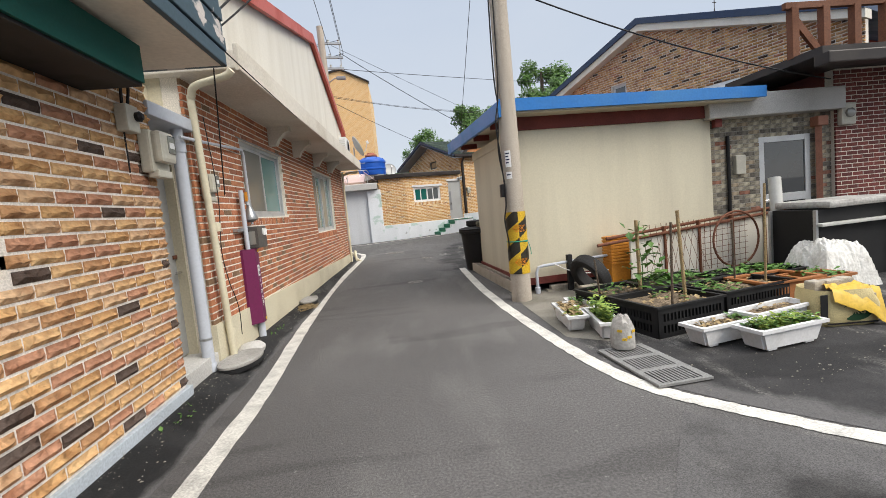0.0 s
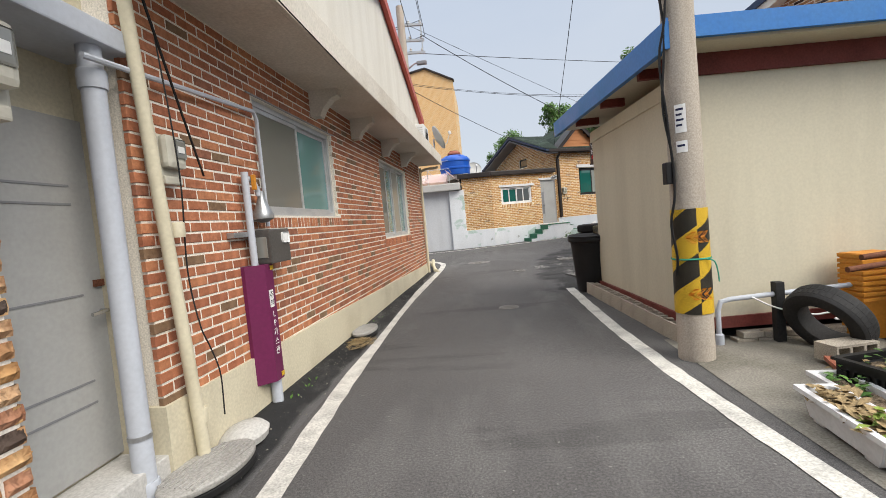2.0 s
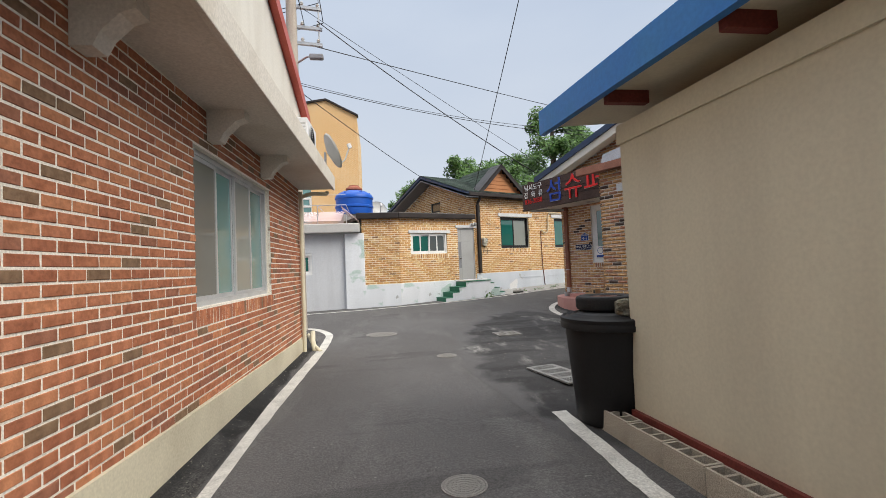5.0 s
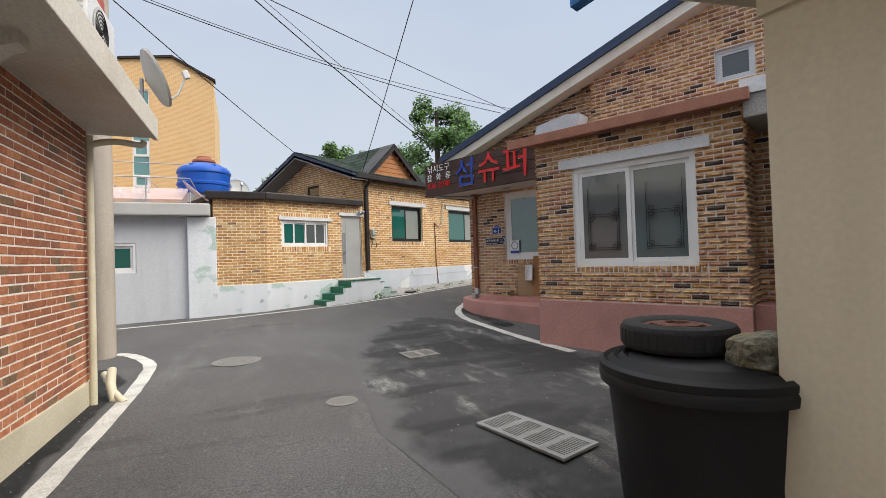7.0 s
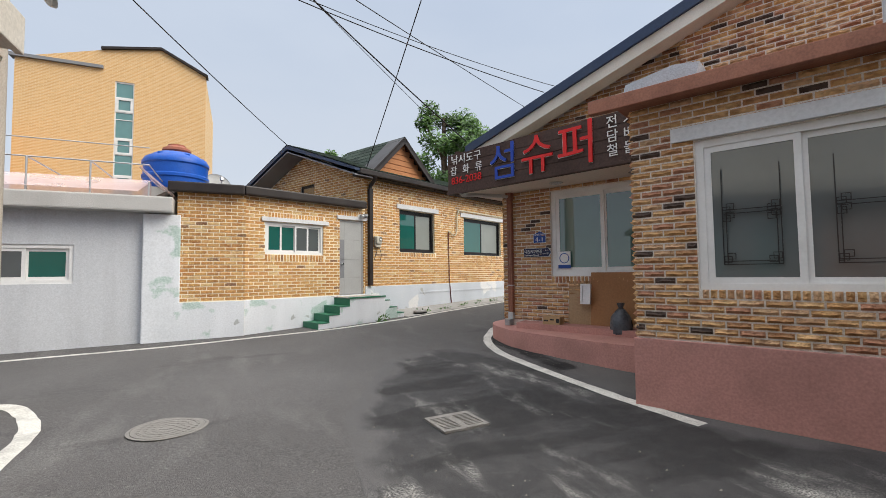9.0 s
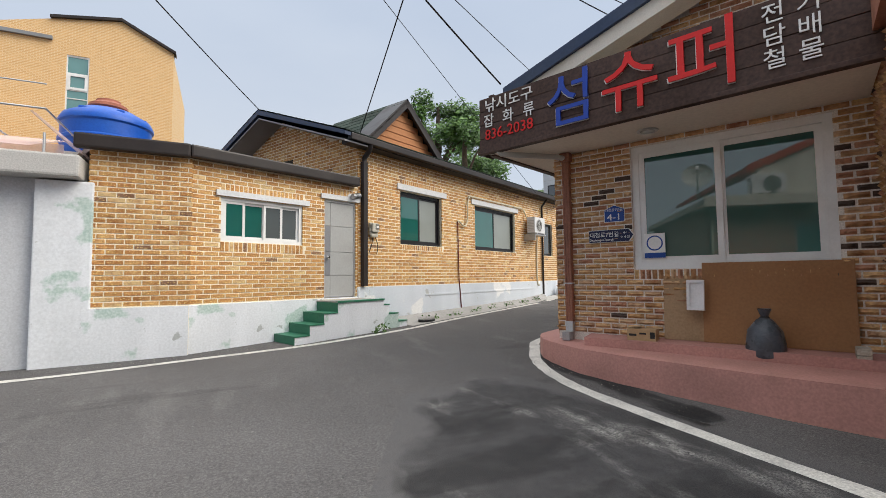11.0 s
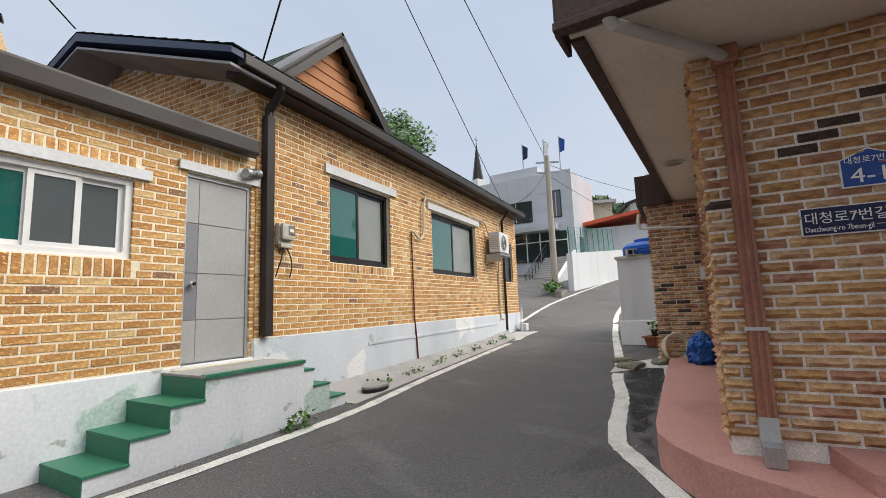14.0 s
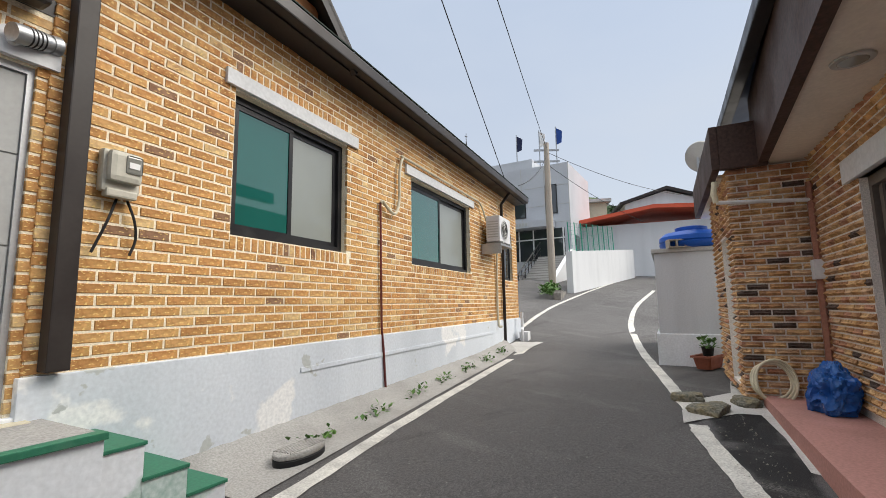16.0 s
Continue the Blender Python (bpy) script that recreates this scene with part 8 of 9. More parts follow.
gl = thing("gas_pipe", YEL, "thin brown pipe with a cream swan neck over the window", "pipe")
pipe_part("riser", [(3.42, -0.05, 0.5), (3.37, -0.045, 1.05), (3.36, -0.025, 1.3), (3.33, -0.025, 2.80)], 0.014, "rust_beam", gl, seg=7)
pipe_part("neck", [(3.33, -0.03, 2.80), (3.36, -0.04, 2.82), (3.52, -0.05, 2.73), (3.66, -0.05, 2.73), (3.74, -0.05, 2.92), (3.76, -0.05, 3.3), (3.84, -0.05, 3.50), (4.05, -0.05, 3.53), (6.3, -0.05, 3.52), (6.85, -0.05, 3.50), (7.1, -0.08, 3.2)], 0.02, "pvc_cream", gl, seg=8, soft=True)
ya = thing("air_conditioner", YEL @ pose(7.02, -0.24, 2.72), "white outdoor air conditioner on a wall bracket", "air conditioner", "outdoor units")
outdoor_unit(ya, 0.72, 0.55, 0.28)
part("bracket", boxes((-0.03, 0.75, -0.16, 0.235, -0.04, 0.0), (-0.03, 0.01, -0.16, 0.235, -0.2, -0.04)), "steel", ya)
pipe_part("hose", [(0.72, 0.05, 0.2), (0.8, 0.15, 0.1), (0.8, 0.20, -0.3), (0.78, 0.20, -1.5), (0.8, 0.12, -1.65)], 0.025, "pvc_cream", ya, seg=8, soft=True)
lid_oval("drain_cover", pose(4.78, 22.50, G(4.78, 22.50) + 0.005, 0, 0, 25), 0.235, 0.13, "pale oval lid lying at the foot of the plinth")
gm_ = thing("gas_cylinder_box", YEL @ pose(9.0, -0.22, 0.45), "small white pipe fittings at the house corner", "pipe fittings")
pipe_part("pipe", [(0, 0, 0.1), (0, 0, 0.5), (0.2, 0.05, 0.55), (0.2, 0.05, 0.9)], 0.035, "white_plastic", gm_)
part("box", boxes((0.1, 0.35, -0.1, 0.1, 0.1, 0.45), bevel=0.01), "white_plastic", gm_)


def weeds(m, n, L, W, h, size, seed, mat="leaf"):
    t = thing("weeds", m, "low green weeds growing at the wall foot", "weeds", "weeds", "stuff")
    leaves("weed_leaves", t, foliage(n, L, W, 0, h, size, seed, 1.2), mat)


weeds(pose(3.45, 21.55, G(3.45, 21.55), 0, 0, 22), 60, 0.3, 0.15, 0.14, 0.07, 51)
for i in range(7):
    x, y = 5.0 + 0.8 * i, 22.72 + 0.405 * i
    weeds(pose(x, y, G(x, y) + plinth_foot(x, y), 0, 0, 25), 40, 0.5, 0.12, 0.09, 0.06, 60 + i)
for i in range(5):
    x, y = -1.85 + 0.01 * i, 0.8 + 2.7 * i
    weeds(pose(x, y, verge(x, y), 0, 0, 88), 16, 0.6, 0.1, 0.04, 0.04, 80 + i)

# roof goods on the garage and annex
tank = thing("water_tank", pose(-1.16, 23.9, 3.62), "blue plastic water tank with a brown pot on its lid", "water tank")
part("body", lathe([(0.68, 0), (0.70, 0.05), (0.70, 0.25), (0.73, 0.28), (0.73, 0.34), (0.70, 0.37), (0.70, 0.6), (0.73, 0.63), (0.73, 0.68), (0.68, 0.78), (0.45, 0.92), (0.3, 0.95)], 40), "blue_plastic", tank, smooth=True)
for k in range(6):
    a = math.pi * k / 3
    part("lug", boxes((-0.06, 0.06, -0.06, 0.06, 0.72, 0.86), bevel=0.015), "blue_plastic", tank, m=pose(0.55 * math.cos(a), 0.55 * math.sin(a), 0))
part("stand", boxes((-0.6, 0.6, -0.6, 0.6, -0.34, 0.0)), "concrete", tank, "low concrete stand")
part("pot", lathe([(0.28, 0.94), (0.32, 1.0), (0.30, 1.06), (0.2, 1.12), (0.19, 1.16)], 24), "terracotta", tank, "brown pot used as a lid", smooth=True)
cano = thing("canopy_frame", pose(-5.8, 20.95, 3.03), "thin metal frame with faded pink translucent sheeting", "canopy")
for k in range(5):
    part("sheet", prism([(0.87 * k, 0.12), (0.87 * k + 0.855, 0.12), (0.87 * k + 0.855, 0.128), (0.87 * k, 0.128)], 0.0, 1.75), "pink_sheet", cano, m=pose(0, 0.12, -0.02, 17, 0, 0))
part("end_sheet", prism([(4.35, 0.60), (4.9, 0.10), (4.88, 0.08), (4.33, 0.58)], 0.0, 1.6), "pink_sheet", cano, m=pose(0, 0.2, 0))
part("sheet", prism([(0.0, 0.02), (4.3, 0.02), (4.3, 0.55), (0.0, 0.52)], 1.75, 1.77), "pink_sheet", cano)
for k in range(6):
    pipe_part("post", [(0.9 * k, 0.15, 0), (0.9 * k, 0.15, 0.62 if k < 5 else 0.3)], 0.016, "steel", cano, seg=6)
    pipe_part("rafter", [(0.9 * k, 0.15, 0.62), (0.9 * k, 1.8, 0.62)], 0.014, "steel", cano, seg=6)
pipe_part("rail", [(0, 0.15, 0.62), (4.5, 0.15, 0.62)], 0.014, "steel", cano, seg=6)
pipe_part("rail", [(0, 0.15, 0.95), (4.5, 0.15, 0.95)], 0.010, "steel", cano, seg=6)
solo("red_basin", lathe([(0.3, 0), (0.36, 0.14), (0.34, 0.15)], 24), "terracotta", pose(-3.9, 21.3, 3.05), "upturned red basin on the garage roof", "basin", smooth=True)

# ---- shop sign and fittings ----
SHOP = pose(4.9, 18.3, 0, 0, 0, SA)
SGN = SHOP @ pose(-0.80, 0.76, 3.02, 0, 0, -93.2)
sign = thing("shop_sign", SGN, "long dark wooden shop sign with raised coloured Korean lettering", "sign")
for k in range(4):
    part("plank", boxes((0, 3.85, -0.03 + 0.004 * (k % 2), 0.03, 0.18 * k, 0.18 * k + 0.174), bevel=0.005), "sign_wood", sign, "dark stained plank")
part("frame", boxes((-0.02, 3.87, -0.045, 0.04, -0.03, 0.02), bevel=0.006), "sign_wood", sign)
part("end_board", boxes((-0.03, 0.0, 0.03, 0.3, -0.02, 0.72), bevel=0.005), "sign_wood", sign)


def sign_words(text, x, z, size, mat, width=1.0, depth=0.012, align="CENTER"):
    if depth > 0.01:
        words(text, size * 1.0, "ink_white", sign, pose(x - 0.008, -0.036, z - 0.006, 90), 0.008, "letter_edge", align, width * 1.02)
    words(text, size, mat, sign, pose(x, -0.05 if depth > 0.01 else -0.038, z, 90), depth, "letter", align, width)


sign_words("섬", 1.30, 0.13, 0.66, "ink_blue", 1.0)
sign_words("슈", 1.96, 0.13, 0.68, "ink_red", 1.0)
sign_words("퍼", 2.64, 0.13, 0.70, "ink_red", 1.05)
sign_words("낚시도구", 0.46, 0.53, 0.185, "ink_white", 1.08, 0.006)
for k, chs in enumerate("잡화류"):
    sign_words(chs, 0.16 + 0.30 * k, 0.33, 0.185, "ink_white", 1.0, 0.006)
sign_words("836-2038", 0.46, 0.15, 0.19, "ink_red", 1.0, 0.006)
for k, row_ in enumerate(("전기", "담배", "철물")):
    for i, chs in enumerate(row_):
        sign_words(chs, 3.17 + 0.24 * i, 0.52 - 0.20 * k, 0.19, "ink_white", 1.0, 0.006)
FRONT = SHOP @ pose(0, 0.1, 0, 0, 0, -90)
num = thing("house_number_plate", FRONT @ pose(0.79, -0.012, 2.15), "blue house number plate on the brick wall", "sign")
hexo = [(-0.125, -0.10), (0.125, -0.10), (0.125, 0.06), (0.10, 0.07), (0.0, 0.115), (-0.10, 0.07), (-0.125, 0.06)]
part("border", prism(hexo, -0.012, 0.012), "ink_white", num)
part("plate", prism([(x * 0.95, z * 0.93) for x, z in hexo], -0.015, -0.008), "plate_blue", num)
words("4-1", 0.115, "ink_white", num, pose(0, -0.017, -0.075, 90), 0.001, align="CENTER", width=1.15)
words("대청로7번길", 0.042, "ink_white", num, pose(0, -0.017, 0.035, 90), 0.001, align="CENTER")
rdp = thing("road_name_plate", FRONT @ pose(0.46, -0.012, 1.80), "navy arrow-shaped road name plate on the brick wall", "sign")
arw = [(0, 0), (0.50, 0), (0.56, 0.08), (0.50, 0.16), (0, 0.16)]
part("border", prism(arw, -0.012, 0.012), "ink_white", rdp)
part("plate", prism([(0.006, 0.006), (0.495, 0.006), (0.548, 0.08), (0.495, 0.154), (0.006, 0.154)], -0.015, -0.008), "plate_navy", rdp)
words("대청로7번길", 0.072, "ink_white", rdp, pose(0.015, -0.017, 0.072, 90), 0.001)
words("Daecheong-ro 7beon-gil", 0.042, "ink_white", rdp, pose(0.015, -0.017, 0.022, 90), 0.001, width=0.72)
words("4-1", 0.042, "ink_white", rdp, pose(0.46, -0.017, 0.098, 90), 0.001, align="CENTER")
words("→ 4-21", 0.042, "ink_white", rdp, pose(0.455, -0.017, 0.045, 90), 0.001, align="CENTER")
stk = thing("window_sticker", FRONT @ pose(0, 0.02, 0), "white window sticker with a blue ring and band", "sticker")
part("sheet", boxes((1.12, 1.35, 0.0, 0.003, 1.59, 1.88)), "ink_white", stk)
part("band", boxes((1.12, 1.35, -0.002, 0.0, 1.59, 1.65)), "plate_blue", stk)
part("ring", lathe([(0.075, 0), (0.09, 0), (0.09, 0.002), (0.075, 0.002), (0.075, 0)], 32, False), "plate_blue", stk, m=pose(1.235, 0.0, 1.765, 90))
sp = thing("drainpipe", FRONT, "pinkish brown fluted rainwater pipe at the shop corner", "pipe")
part("pipe", cells([0.14, 0.165, 0.175, 0.2, 0.21, 0.235], [0.78, 2.98], lambda x, z: True, -0.075, -0.005), "copper_pipe", sp)
for x in (0.145, 0.18, 0.215):
    part("flute", boxes((x, x + 0.016, -0.085, -0.074, 0.78, 2.98)), "copper_pipe", sp)
part("clamp", boxes((0.125, 0.25, -0.09, -0.004, 1.28, 1.30)), "alu", sp)
part("shoe", prism([(0.14, 0.66), (0.235, 0.66), (0.235, 0.80), (0.14, 0.80)], -0.09, -0.005), "alu", sp)
part("shoe_toe", prism([(0.14, 0.565), (0.235, 0.565), (0.235, 0.67), (0.14, 0.67)], -0.20, -0.06), "steel", sp)
part("neck", boxes((0.12, 0.26, -0.12, 0.0, 2.90, 3.02), bevel=0.02), "copper_pipe", sp)
pipe_part("inlet_pipe", [(-0.40, -0.80, 3.02), (-0.37, -0.77, 2.968), (0.10, -0.20, 2.962), (0.19, -0.08, 2.945)], 0.036, "grey_plastic", sp, "grey plastic inlet pipe under the soffit")
plyb = thing("plywood_board", FRONT @ pose(1.32, -0.06, 0.658, -5), "bare plywood board leaning under the window", "board")
part("board", boxes((0, 0.42, 0, 0.02, 0, 0.72), bevel=0.003), "plywood", plyb)
crd = thing("leaning_board", FRONT @ pose(1.72, -0.08, 0.658, -4), "large orange-brown wooden panel leaning under the window", "board")
part("panel", boxes((0, 1.25, 0, 0.02, 0, 0.86), bevel=0.003), "ply_red", crd)
whd = thing("plastic_tray", FRONT @ pose(1.58, -0.14, 1.0, -6), "white plastic tray hung on the board", "tray")
part("tray", ring(0, 0.17, 0, 0.33, 0.03, -0.02, 0.02), "white_plastic", whd)
part("bottom", boxes((0.02, 0.15, 0.0, 0.012, 0.02, 0.31)), "white_plastic", whd)
gbg = thing("refuse_bag", FRONT @ pose(2.28, -0.28, 0.56), "tied grey plastic bag standing on the porch", "bag")
gb2 = lathe([(0.13, 0), (0.17, 0.04), (0.165, 0.16), (0.14, 0.28), (0.07, 0.38), (0.03, 0.41), (0.05, 0.46), (0.06, 0.49)], 26)
for v in gb2.verts:
    v.co.x *= 1 + 0.10 * noise.noise(v.co * 9)
    v.co.y *= 1 + 0.10 * noise.noise(v.co * 9 + Vector((3, 0, 0)))
part("bag", gb2, "grey_bag", gbg, smooth=True)
part("knot", lathe([(0.03, 0.39), (0.045, 0.40), (0.03, 0.42)], 12), "cable", gbg)
ctn = thing("carton", FRONT @ pose(1.0, -0.36, 0.655, 0, 0, 4), "brown cardboard carton with dark print on the porch", "box")
part("box", boxes((0, 0.30, 0, 0.2, 0, 0.13), bevel=0.003), "cardboard", ctn)
for a_, b_, c_, d_ in ((0.02, 0.1, 0.05, 0.075), (0.13, 0.2, 0.07, 0.09), (0.24, 0.29, 0.03, 0.1)):
    part("print_bar", boxes((a_, b_, -0.002, 0.0, c_, d_)), "black_frame", ctn)
part("flap", boxes((0.01, 0.15, 0.02, 0.18, 0.13, 0.136)), "cardboard", ctn, m=pose(0, 0, 0, 0, -8))
brk_ = thing("loose_bricks", FRONT @ pose(2.92, -0.42, 0.56), "two grey bricks on the porch end", "bricks")
for k in range(3):
    part("brick", boxes((0, 0.10, 0, 0.2, 0.062 * k, 0.062 * k + 0.057), bevel=0.004), "block", brk_)
slt = thing("soffit_light", SHOP @ pose(-0.35, -1.2, 3.015), "round recessed soffit light", "light", "soffit lights")
part("trim", lathe([(0.09, -0.012), (0.11, -0.01), (0.115, 0.0)], 28), "grey_plastic", slt, smooth=True)
part("lens", lathe([(0.075, -0.014), (0.08, -0.012)], 24), "clear", slt)
copy_thing(slt, SHOP @ pose(2.44, 0.23, 3.015))
# window pattern on the wing
WING = SHOP @ pose(-2.35, -3.08, 0, 0, 0, -90)
for xo in (0.72, 1.52):
    pt = thing("window_pattern", WING @ pose(xo, 0.028, 1.5), "dark lattice pattern film on the frosted window pane", "window film", "window films")
    x0_, x1_, z0_, z1_ = 0.08, 0.52, 0.08, 1.0
    wdt = 0.008
    for r in ((x0_, x0_ + wdt, z0_, z1_ * 0.98), (x1_, x1_ + wdt, z0_, z1_ * 0.98), (x0_, x1_, z0_, z0_ + wdt), (x0_, x1_, z0_ + 0.03, z0_ + 0.03 + wdt), (x0_ + 0.03, x0_ + 0.03 + wdt, z0_, 0.55), (x1_ - 0.03, x1_ - 0.03 + wdt, z0_, 0.55), (x0_, x1_, 0.55, 0.55 + wdt), (x0_, x1_, 0.585, 0.585 + wdt)):
        part("bar", boxes((r[0], r[1], 0, 0.003, r[2], r[3])), "black_frame", pt)
    for cx, cz in ((x0_ + 0.05, z0_ + 0.06), (x1_ - 0.05, z0_ + 0.06), (x0_ + 0.05, 0.60), (x1_ - 0.05, 0.60), (x0_ + 0.05, 0.52), (x1_ - 0.05, 0.52)):
        for k in range(2):
            part("square", ring(cx - 0.045 + 0.03 * k, cx + 0.02 + 0.03 * k, cz - 0.04 + 0.03 * k, cz + 0.02 + 0.03 * k, 0.007, 0, 0.003), "black_frame", pt)
tarp = thing("tarp_scrap", SHOP @ pose(-1.2, -2.9, 3.62), "scrap of blue-grey tarpaulin on the lean-to roof", "tarp")
part("scrap", prism([(0, 0), (0.75, 0.05), (0.8, 0.22), (0.55, 0.26), (0.05, 0.18)], -0.15, 0.15), "blue_plinth", tarp, m=pose(-0.7, 0, -0.16, 0, 0, -90))
# street side things
PWALL = SHOP @ pose(4.75, 0.68, 0, 0, 0, -90)
wbx = thing("meter_cabinet", PWALL @ pose(0.66, -0.002, 1.74), "small white metal cabinet on the wall", "box")
part("cabinet", boxes((0, 0.17, -0.12, 0, 0, 0.20), bevel=0.008), "white_plastic", wbx)
gpp = thing("drainpipe", PWALL, "pinkish brown pipe in the wall corner with a white branch", "pipe")
pipe_part("pipe", [(0.72, -0.05, 0.6), (0.72, -0.05, 2.75)], 0.04, "copper_pipe", gpp, seg=6)
pipe_part("branch", [(-0.12, -0.08, 2.62), (0.72, -0.06, 2.56)], 0.022, "white_plastic", gpp, seg=8)
pipe_part("drop", [(-0.12, -0.08, 2.85), (-0.14, -0.10, 2.72), (-0.12, -0.08, 2.62)], 0.03, "pvc_cream", gpp, seg=8)
bbg = thing("blue_bag", SHOP @ pose(4.05, 0.12, 0.56), "full translucent blue plastic bag on the porch", "bag")
bb2 = bmesh.new()
bmesh.ops.create_icosphere(bb2, subdivisions=5, radius=1)
for v in bb2.verts:
    c = v.co.copy()
    fold = abs(noise.noise(c * 3.1 + Vector((4, 1, 7)))) + 0.5 * abs(noise.noise(c * 7.3))
    k = 0.94 + 0.22 * noise.noise(c * 1.6) + 0.30 * (0.35 - fold)
    sq = 1 / max(abs(c.x), abs(c.y), 0.75) ** 0.55
    v.co = Vector((0.19 * c.x * k * sq, 0.165 * c.y * k * sq * (1 - 0.25 * c.z), 0.20 + 0.23 * max(c.z, -0.92) * k * (1.05 + 0.12 * c.y)))
    if v.co.z < 0.02:
        v.co.z = 0.0
part("bag", bb2, "blue_bag", bbg, smooth=True)
hos = thing("hose", SHOP @ pose(4.62, 0.48, 0.50), "coil of cream garden hose against the wall", "hose")
for k in range(3):
    pipe_part("loop", [((0.02 * k) + 0.02 * math.sin(3 * a), 0.17 * math.cos(a) - 0.05 + 0.02 * k, 0.22 + (0.22 - 0.02 * k) * math.sin(a)) for a in [2 * math.pi * i / 24 for i in range(25)]], 0.014, "pvc_cream", hos, seg=7)
potp = thing("pot_plant", pose(11.0, 21.95, G(11.0, 21.95)), "reddish pot with a small dark plant", "pot plant")
part("pot", trough(0.55, 0.25, 0.22, 0.8), "terracotta", potp)
part("inner_pot", lathe([(0.06, 0.16), (0.09, 0.34), (0.085, 0.35)], 16), "black_plastic", potp)
leaves("leaves", potp, foliage(40, 0.2, 0.2, 0.33, 0.16, 0.1, 33, 1.0), "leaf")
bt2 = thing("water_tank", blk.matrix_basis @ pose(0.68, 0.36, 2.42), "low blue plastic tank on the grey block", "water tank")
part("body", lathe([(0.44, 0), (0.50, 0.05), (0.51, 0.10), (0.49, 0.12), (0.51, 0.14), (0.50, 0.21), (0.42, 0.28), (0.25, 0.31), (0.25, 0.37), (0.21, 0.385)], 32), "blue_plastic", bt2, smooth=True)
cbw = copy_thing(hb, blk.matrix_basis @ pose(0.25, 0.35, 2.42, 90, 0, 105))
cbw["label"] = "white painted hollow block on the grey wall"
dish(SHOP @ pose(7.5, 0.70, 3.40, 0, 0, 60), 0.27, "pale satellite dish on the shop roof edge")
patch("concrete_spill", [(7.75, 21.0), (8.15, 20.88), (8.45, 20.78), (8.55, 20.62), (7.9, 20.28), (7.2, 19.98), (7.2, 19.88), (9.1, 20.55), (10.4, 21.2), (10.75, 21.6), (9.4, 21.15), (8.8, 21.28), (8.2, 21.2)], "concrete_light", 0.012, "pale spilled concrete at the lane edge")

# ---- grit along the verges ----


def grit(name, spots, seed, label, mat="apron"):
    """Loose small stones scattered inside boxes of ground (x, y, along-angle, length, width, number)."""
    rnd, V, F = random.Random(seed), [], []
    for x0, y0, ang, L, W, n in spots:
        c, s_ = math.cos(radians(ang)), math.sin(radians(ang))
        for k in range(n):
            a, b = rnd.uniform(0, L), W * rnd.random() ** 1.6
            x, y = x0 + a * c - b * s_, y0 + a * s_ + b * c
            r = 0.0025 + 0.008 * rnd.random() ** 4
            o = len(V)
            z = G(x, y) + 0.008 + verge(x, y)
            t = rnd.uniform(0, 6.28)
            V.extend([(x + r * 1.3 * math.cos(t + q), y + r * math.sin(t + q), z - 0.004 + r * 0.3 * rnd.random()) for q in (0, 1.6, 3.1, 4.7)])
            V.append((x + r * 0.2, y, z + r * rnd.uniform(0.5, 0.9)))
            F.extend([(o + i, o + (i + 1) % 4, o + 4) for i in range(4)])
    me = bpy.data.meshes.new(name)
    me.from_pydata(V, [], F)
    me.materials.append(MT[mat])
    tagged(new(name, me), label, "gravel", "", "stuff")


grit("gravel", [(-1.98, -2.0, 90, 7, -0.32, 500), (-2.0, 5.0, 90, 10, -0.4, 500), (1.75, 4.0, 90, 3, -0.25, 160)], 5, "loose grit along the foot of the brick walls")
grit("gravel", [(4.2, 22.55, 28, 7.2, -0.3, 500), (2.2, 21.3, 24, 2.0, -0.22, 160), (-0.7, 20.85, 10, 3, -0.2, 140)], 6, "loose grit along the foot of the plinth")
grit("gravel", [(4.4, 16.2, 88, 2.5, 0.3, 120), (5.2, 19.1, 27, 4, 0.3, 260), (2.2, 2.6, 20, 4.5, 1.4, 350), (1.2, 10.5, 90, 5, -2.0, 150)], 7, "loose grit on the old asphalt")

# ---- trees and hill ----


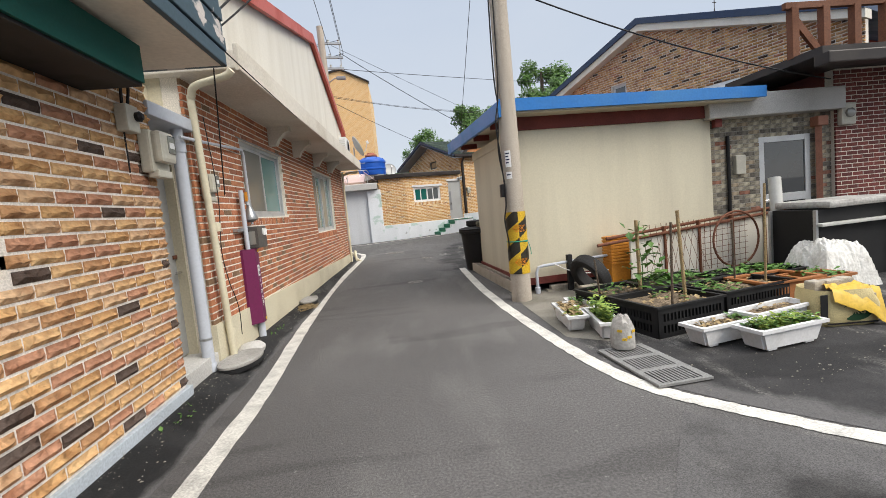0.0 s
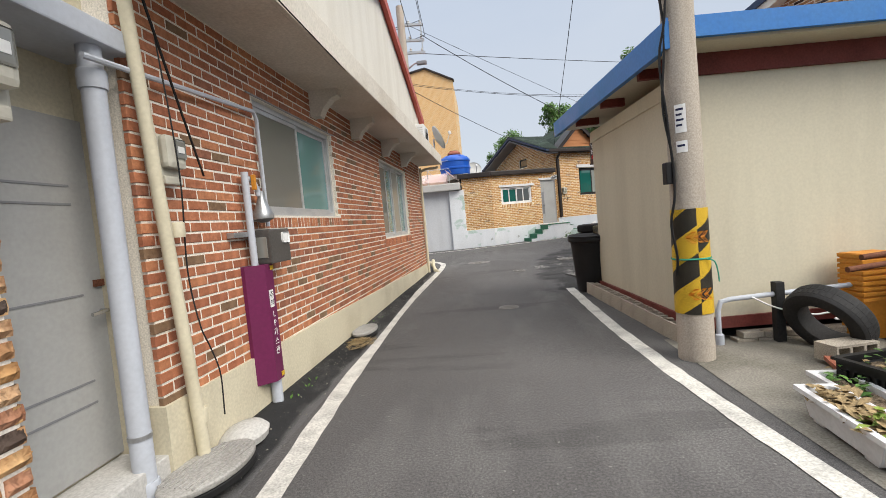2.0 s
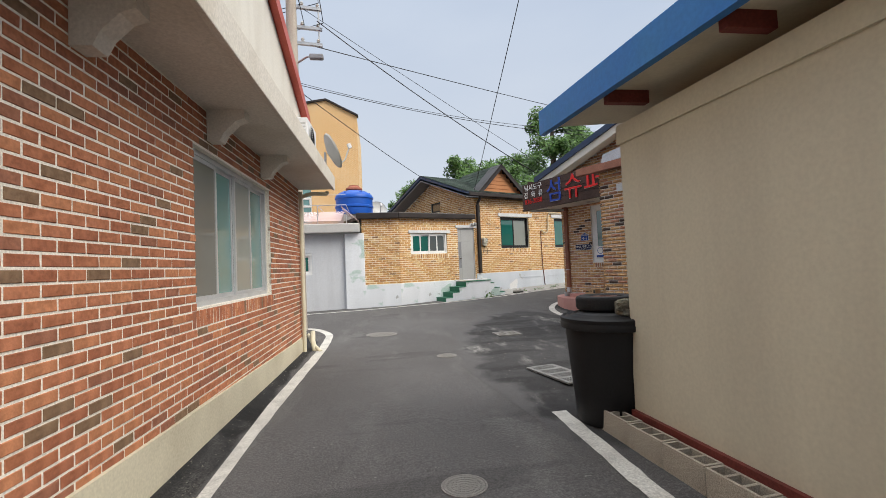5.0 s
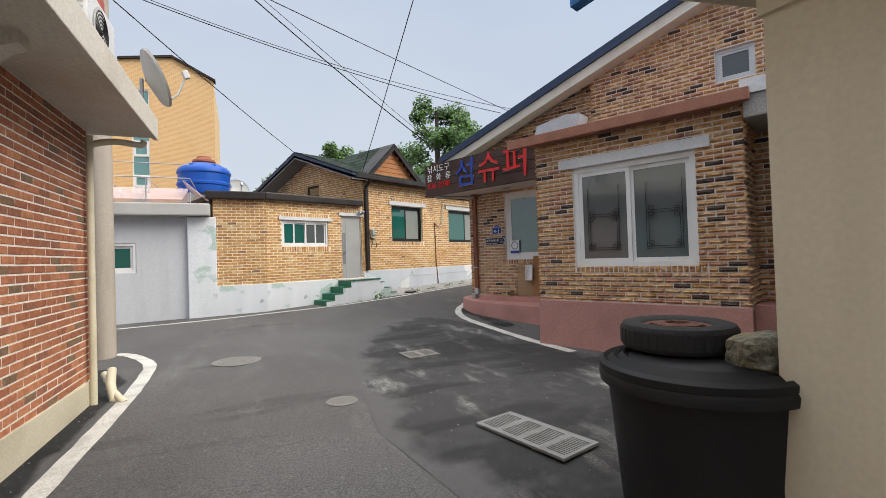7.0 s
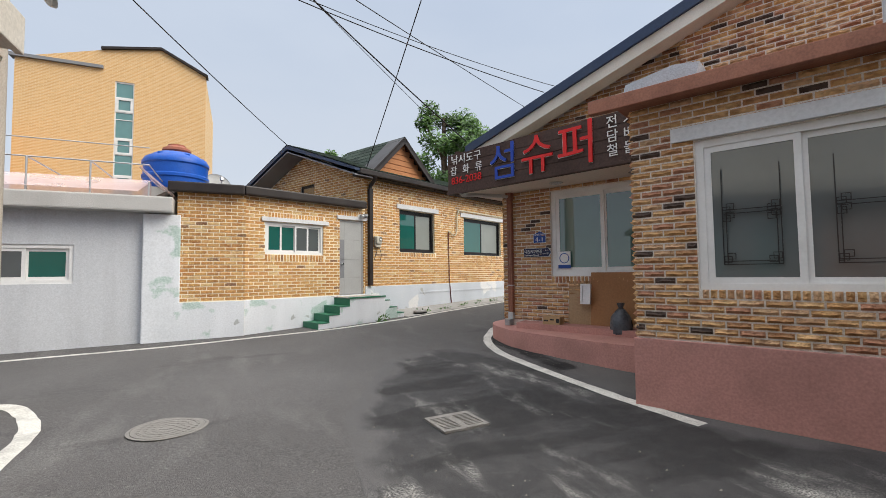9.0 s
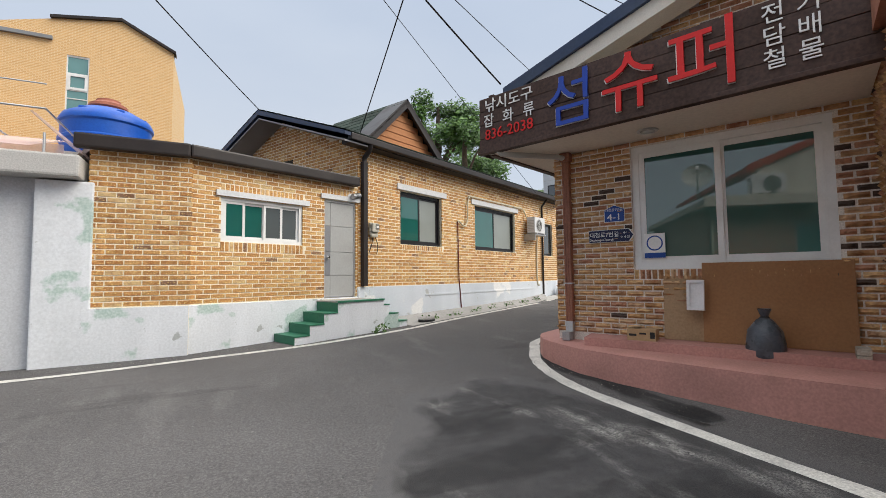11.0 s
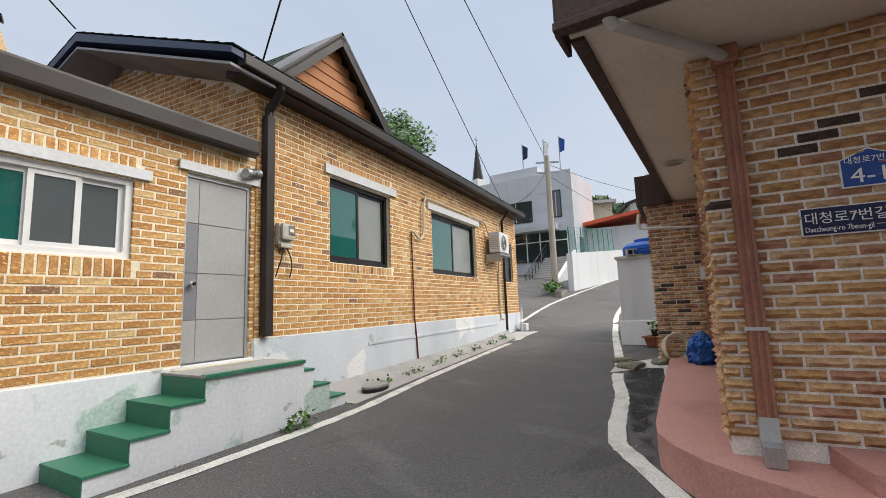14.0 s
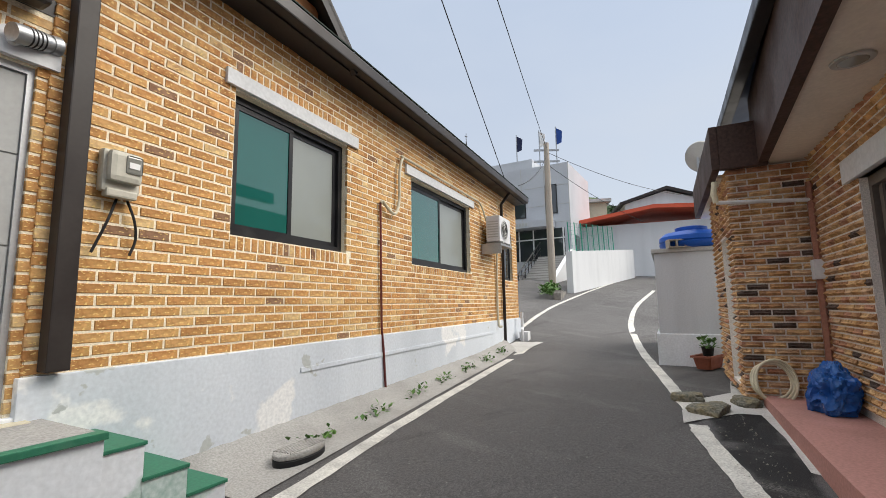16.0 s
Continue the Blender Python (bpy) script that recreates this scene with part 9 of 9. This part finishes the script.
def tree(x, y, h, r, label, seed, n=5200, base=0.25):
    rnd = random.Random(seed)
    z0 = G(x, y)
    t = thing("tree", pose(x, y, z0 - 0.1), label, "tree", "trees")
    tr = tube([(0, 0, 0), (0.05, 0.03, h * 0.35), (-0.04, 0.08, h * 0.7), (0, 0, h * 0.9)], 0.03 * h, 10, None, 0.01 * h)
    part("trunk", tr, "bark", t, smooth=True)
    clumps = []
    for k in range(26):
        zz = h * (base + (0.97 - base) * rnd.random())
        f = (zz / h - base) / (1 - base)
        rr = r * (0.35 + 0.65 * math.sin(math.pi * min(0.97, 0.2 + 0.8 * f)))
        a = rnd.uniform(0, 6.28)
        q = rr * math.sqrt(rnd.random())
        c = Vector((q * math.cos(a), q * math.sin(a), zz))
        clumps.append((c, r * rnd.uniform(0.22, 0.42)))
        if k < 9:
            part("limb", tube([(0, 0, zz * 0.7), (c.x * 0.5, c.y * 0.5, zz * 0.88), tuple(c)], 0.010 * h, 6, None, 0.003 * h), "bark", t)
    V, F = [], []
    for k in range(n):
        c, cr = clumps[rnd.randrange(len(clumps))]
        d = Vector((rnd.gauss(0, 1), rnd.gauss(0, 1), rnd.gauss(0, 0.8))).normalized() * cr * rnd.random() ** 0.4
        p = c + d
        s = rnd.uniform(0.08, 0.17) * (r / 2.2)
        u = Vector((rnd.gauss(0, 1), rnd.gauss(0, 1), rnd.gauss(0, 0.6))).normalized()
        w = u.orthogonal().normalized()
        b = len(V)
        V += [tuple(p - u * s), tuple(p + w * s * 0.55), tuple(p + u * s), tuple(p - w * s * 0.55)]
        F.append((b, b + 1, b + 2, b + 3))
    me = bpy.data.meshes.new("crown")
    me.from_pydata(V, [], F)
    leaves("crown", t, me, "leaf_tree")
    return t


tree(12.8, 34.8, 8.9, 2.2, "leafy green broadleaf tree behind the tan house", 1, 7000)
tree(15.6, 37.5, 6.6, 2.3, "leafy green tree behind the house roof", 2, 7000)
tree(14.2, 41.0, 11.6, 2.9, "tall leafy green tree behind the houses", 3, 8000)
tree(10.5, 62.0, 10.3, 3.4, "distant leafy tree above the roofs", 5, 6000)
tree(13.7, 75.0, 11.8, 3.6, "leafy green tree on the rise behind the houses", 20, 6000)
tree(17.8, 72.0, 11.7, 4.2, "leafy green tree on the rise behind the houses", 21, 6000)
tree(22.2, 70.0, 11.6, 4.4, "leafy green tree on the rise behind the houses", 22, 6000)
tree(15.5, 60.0, 8.8, 3.2, "leafy green tree on the rise behind the houses", 23, 6000)
tree(7.3, 80.0, 9.3, 3.2, "leafy green tree on the rise behind the houses", 30, 5000)
tree(4.7, 85.0, 9.0, 3.2, "leafy green tree on the rise behind the houses", 31, 5000)
rh_ = random.Random(8)
V, F = [], []
for k in range(26000):
    a = rh_.uniform(-14, 62)
    q = rh_.uniform(95, 150)
    ang = radians(90 - a)
    x, y = q * math.cos(ang), q * math.sin(ang)
    top = 13 + 17 * math.exp(-((a - 46) / 14) ** 2) - 5 * math.exp(-((a - 10) / 9) ** 2)
    z = top * min(1, (q - 85) / 50) + rh_.uniform(-1.2, 1.6)
    s = rh_.uniform(0.7, 1.7)
    u = Vector((rh_.gauss(0, 1), rh_.gauss(0, 1), rh_.gauss(0, 1))).normalized()
    w = u.orthogonal().normalized()
    b = len(V)
    V += [(x - u.x * s, y - u.y * s, z - u.z * s), (x + w.x * s, y + w.y * s, z + w.z * s), (x + u.x * s, y + u.y * s, z + u.z * s), (x - w.x * s, y - w.y * s, z - w.z * s)]
    F.append((b, b + 1, b + 2, b + 3))
hm_ = bpy.data.meshes.new("hill_woods")
hm_.from_pydata(V, [], F)
hm_.materials.append(MT["leaf_far"])
tagged(new("hill_woods", hm_), "wooded green hill behind the village", "woods", "", "stuff")
spire = thing("church_spire", pose(64.9, 85.0, 15.5), "thin dark church spire with a cross far behind", "spire")
part("tower", boxes((-1.2, 1.2, -1.2, 1.2, 0, 12)), "white_wall", spire)
part("spire", lathe([(1.2, 12), (0.05, 20)], 8), "brown_metal", spire)
part("cross", boxes((-0.05, 0.05, -0.05, 0.05, 20, 21.6), (-0.4, 0.4, -0.05, 0.05, 20.9, 21.0)), "brown_metal", spire)
fb = thing("planter_bed", pose(18.3, 30.2, G(18.3, 30.2), 0, 0, 30), "stone-edged planting bed round the pole", "planting bed")
for k in range(14):
    part("stone", boxes((0.26 * k, 0.26 * k + 0.24, -0.3, 0.0, -0.1, 0.30 + 0.05 * (k % 3)), bevel=0.04), "stone_wall", fb)
leaves("plant_mass", fb, foliage(400, 3.4, 0.6, 0.3, 0.4, 0.18, 91, 1.0), "leaf", pose(1.8, 0.3, 0))

# ---- bricks of the walls ----
for job in LATE:
    lay_bricks(*job)
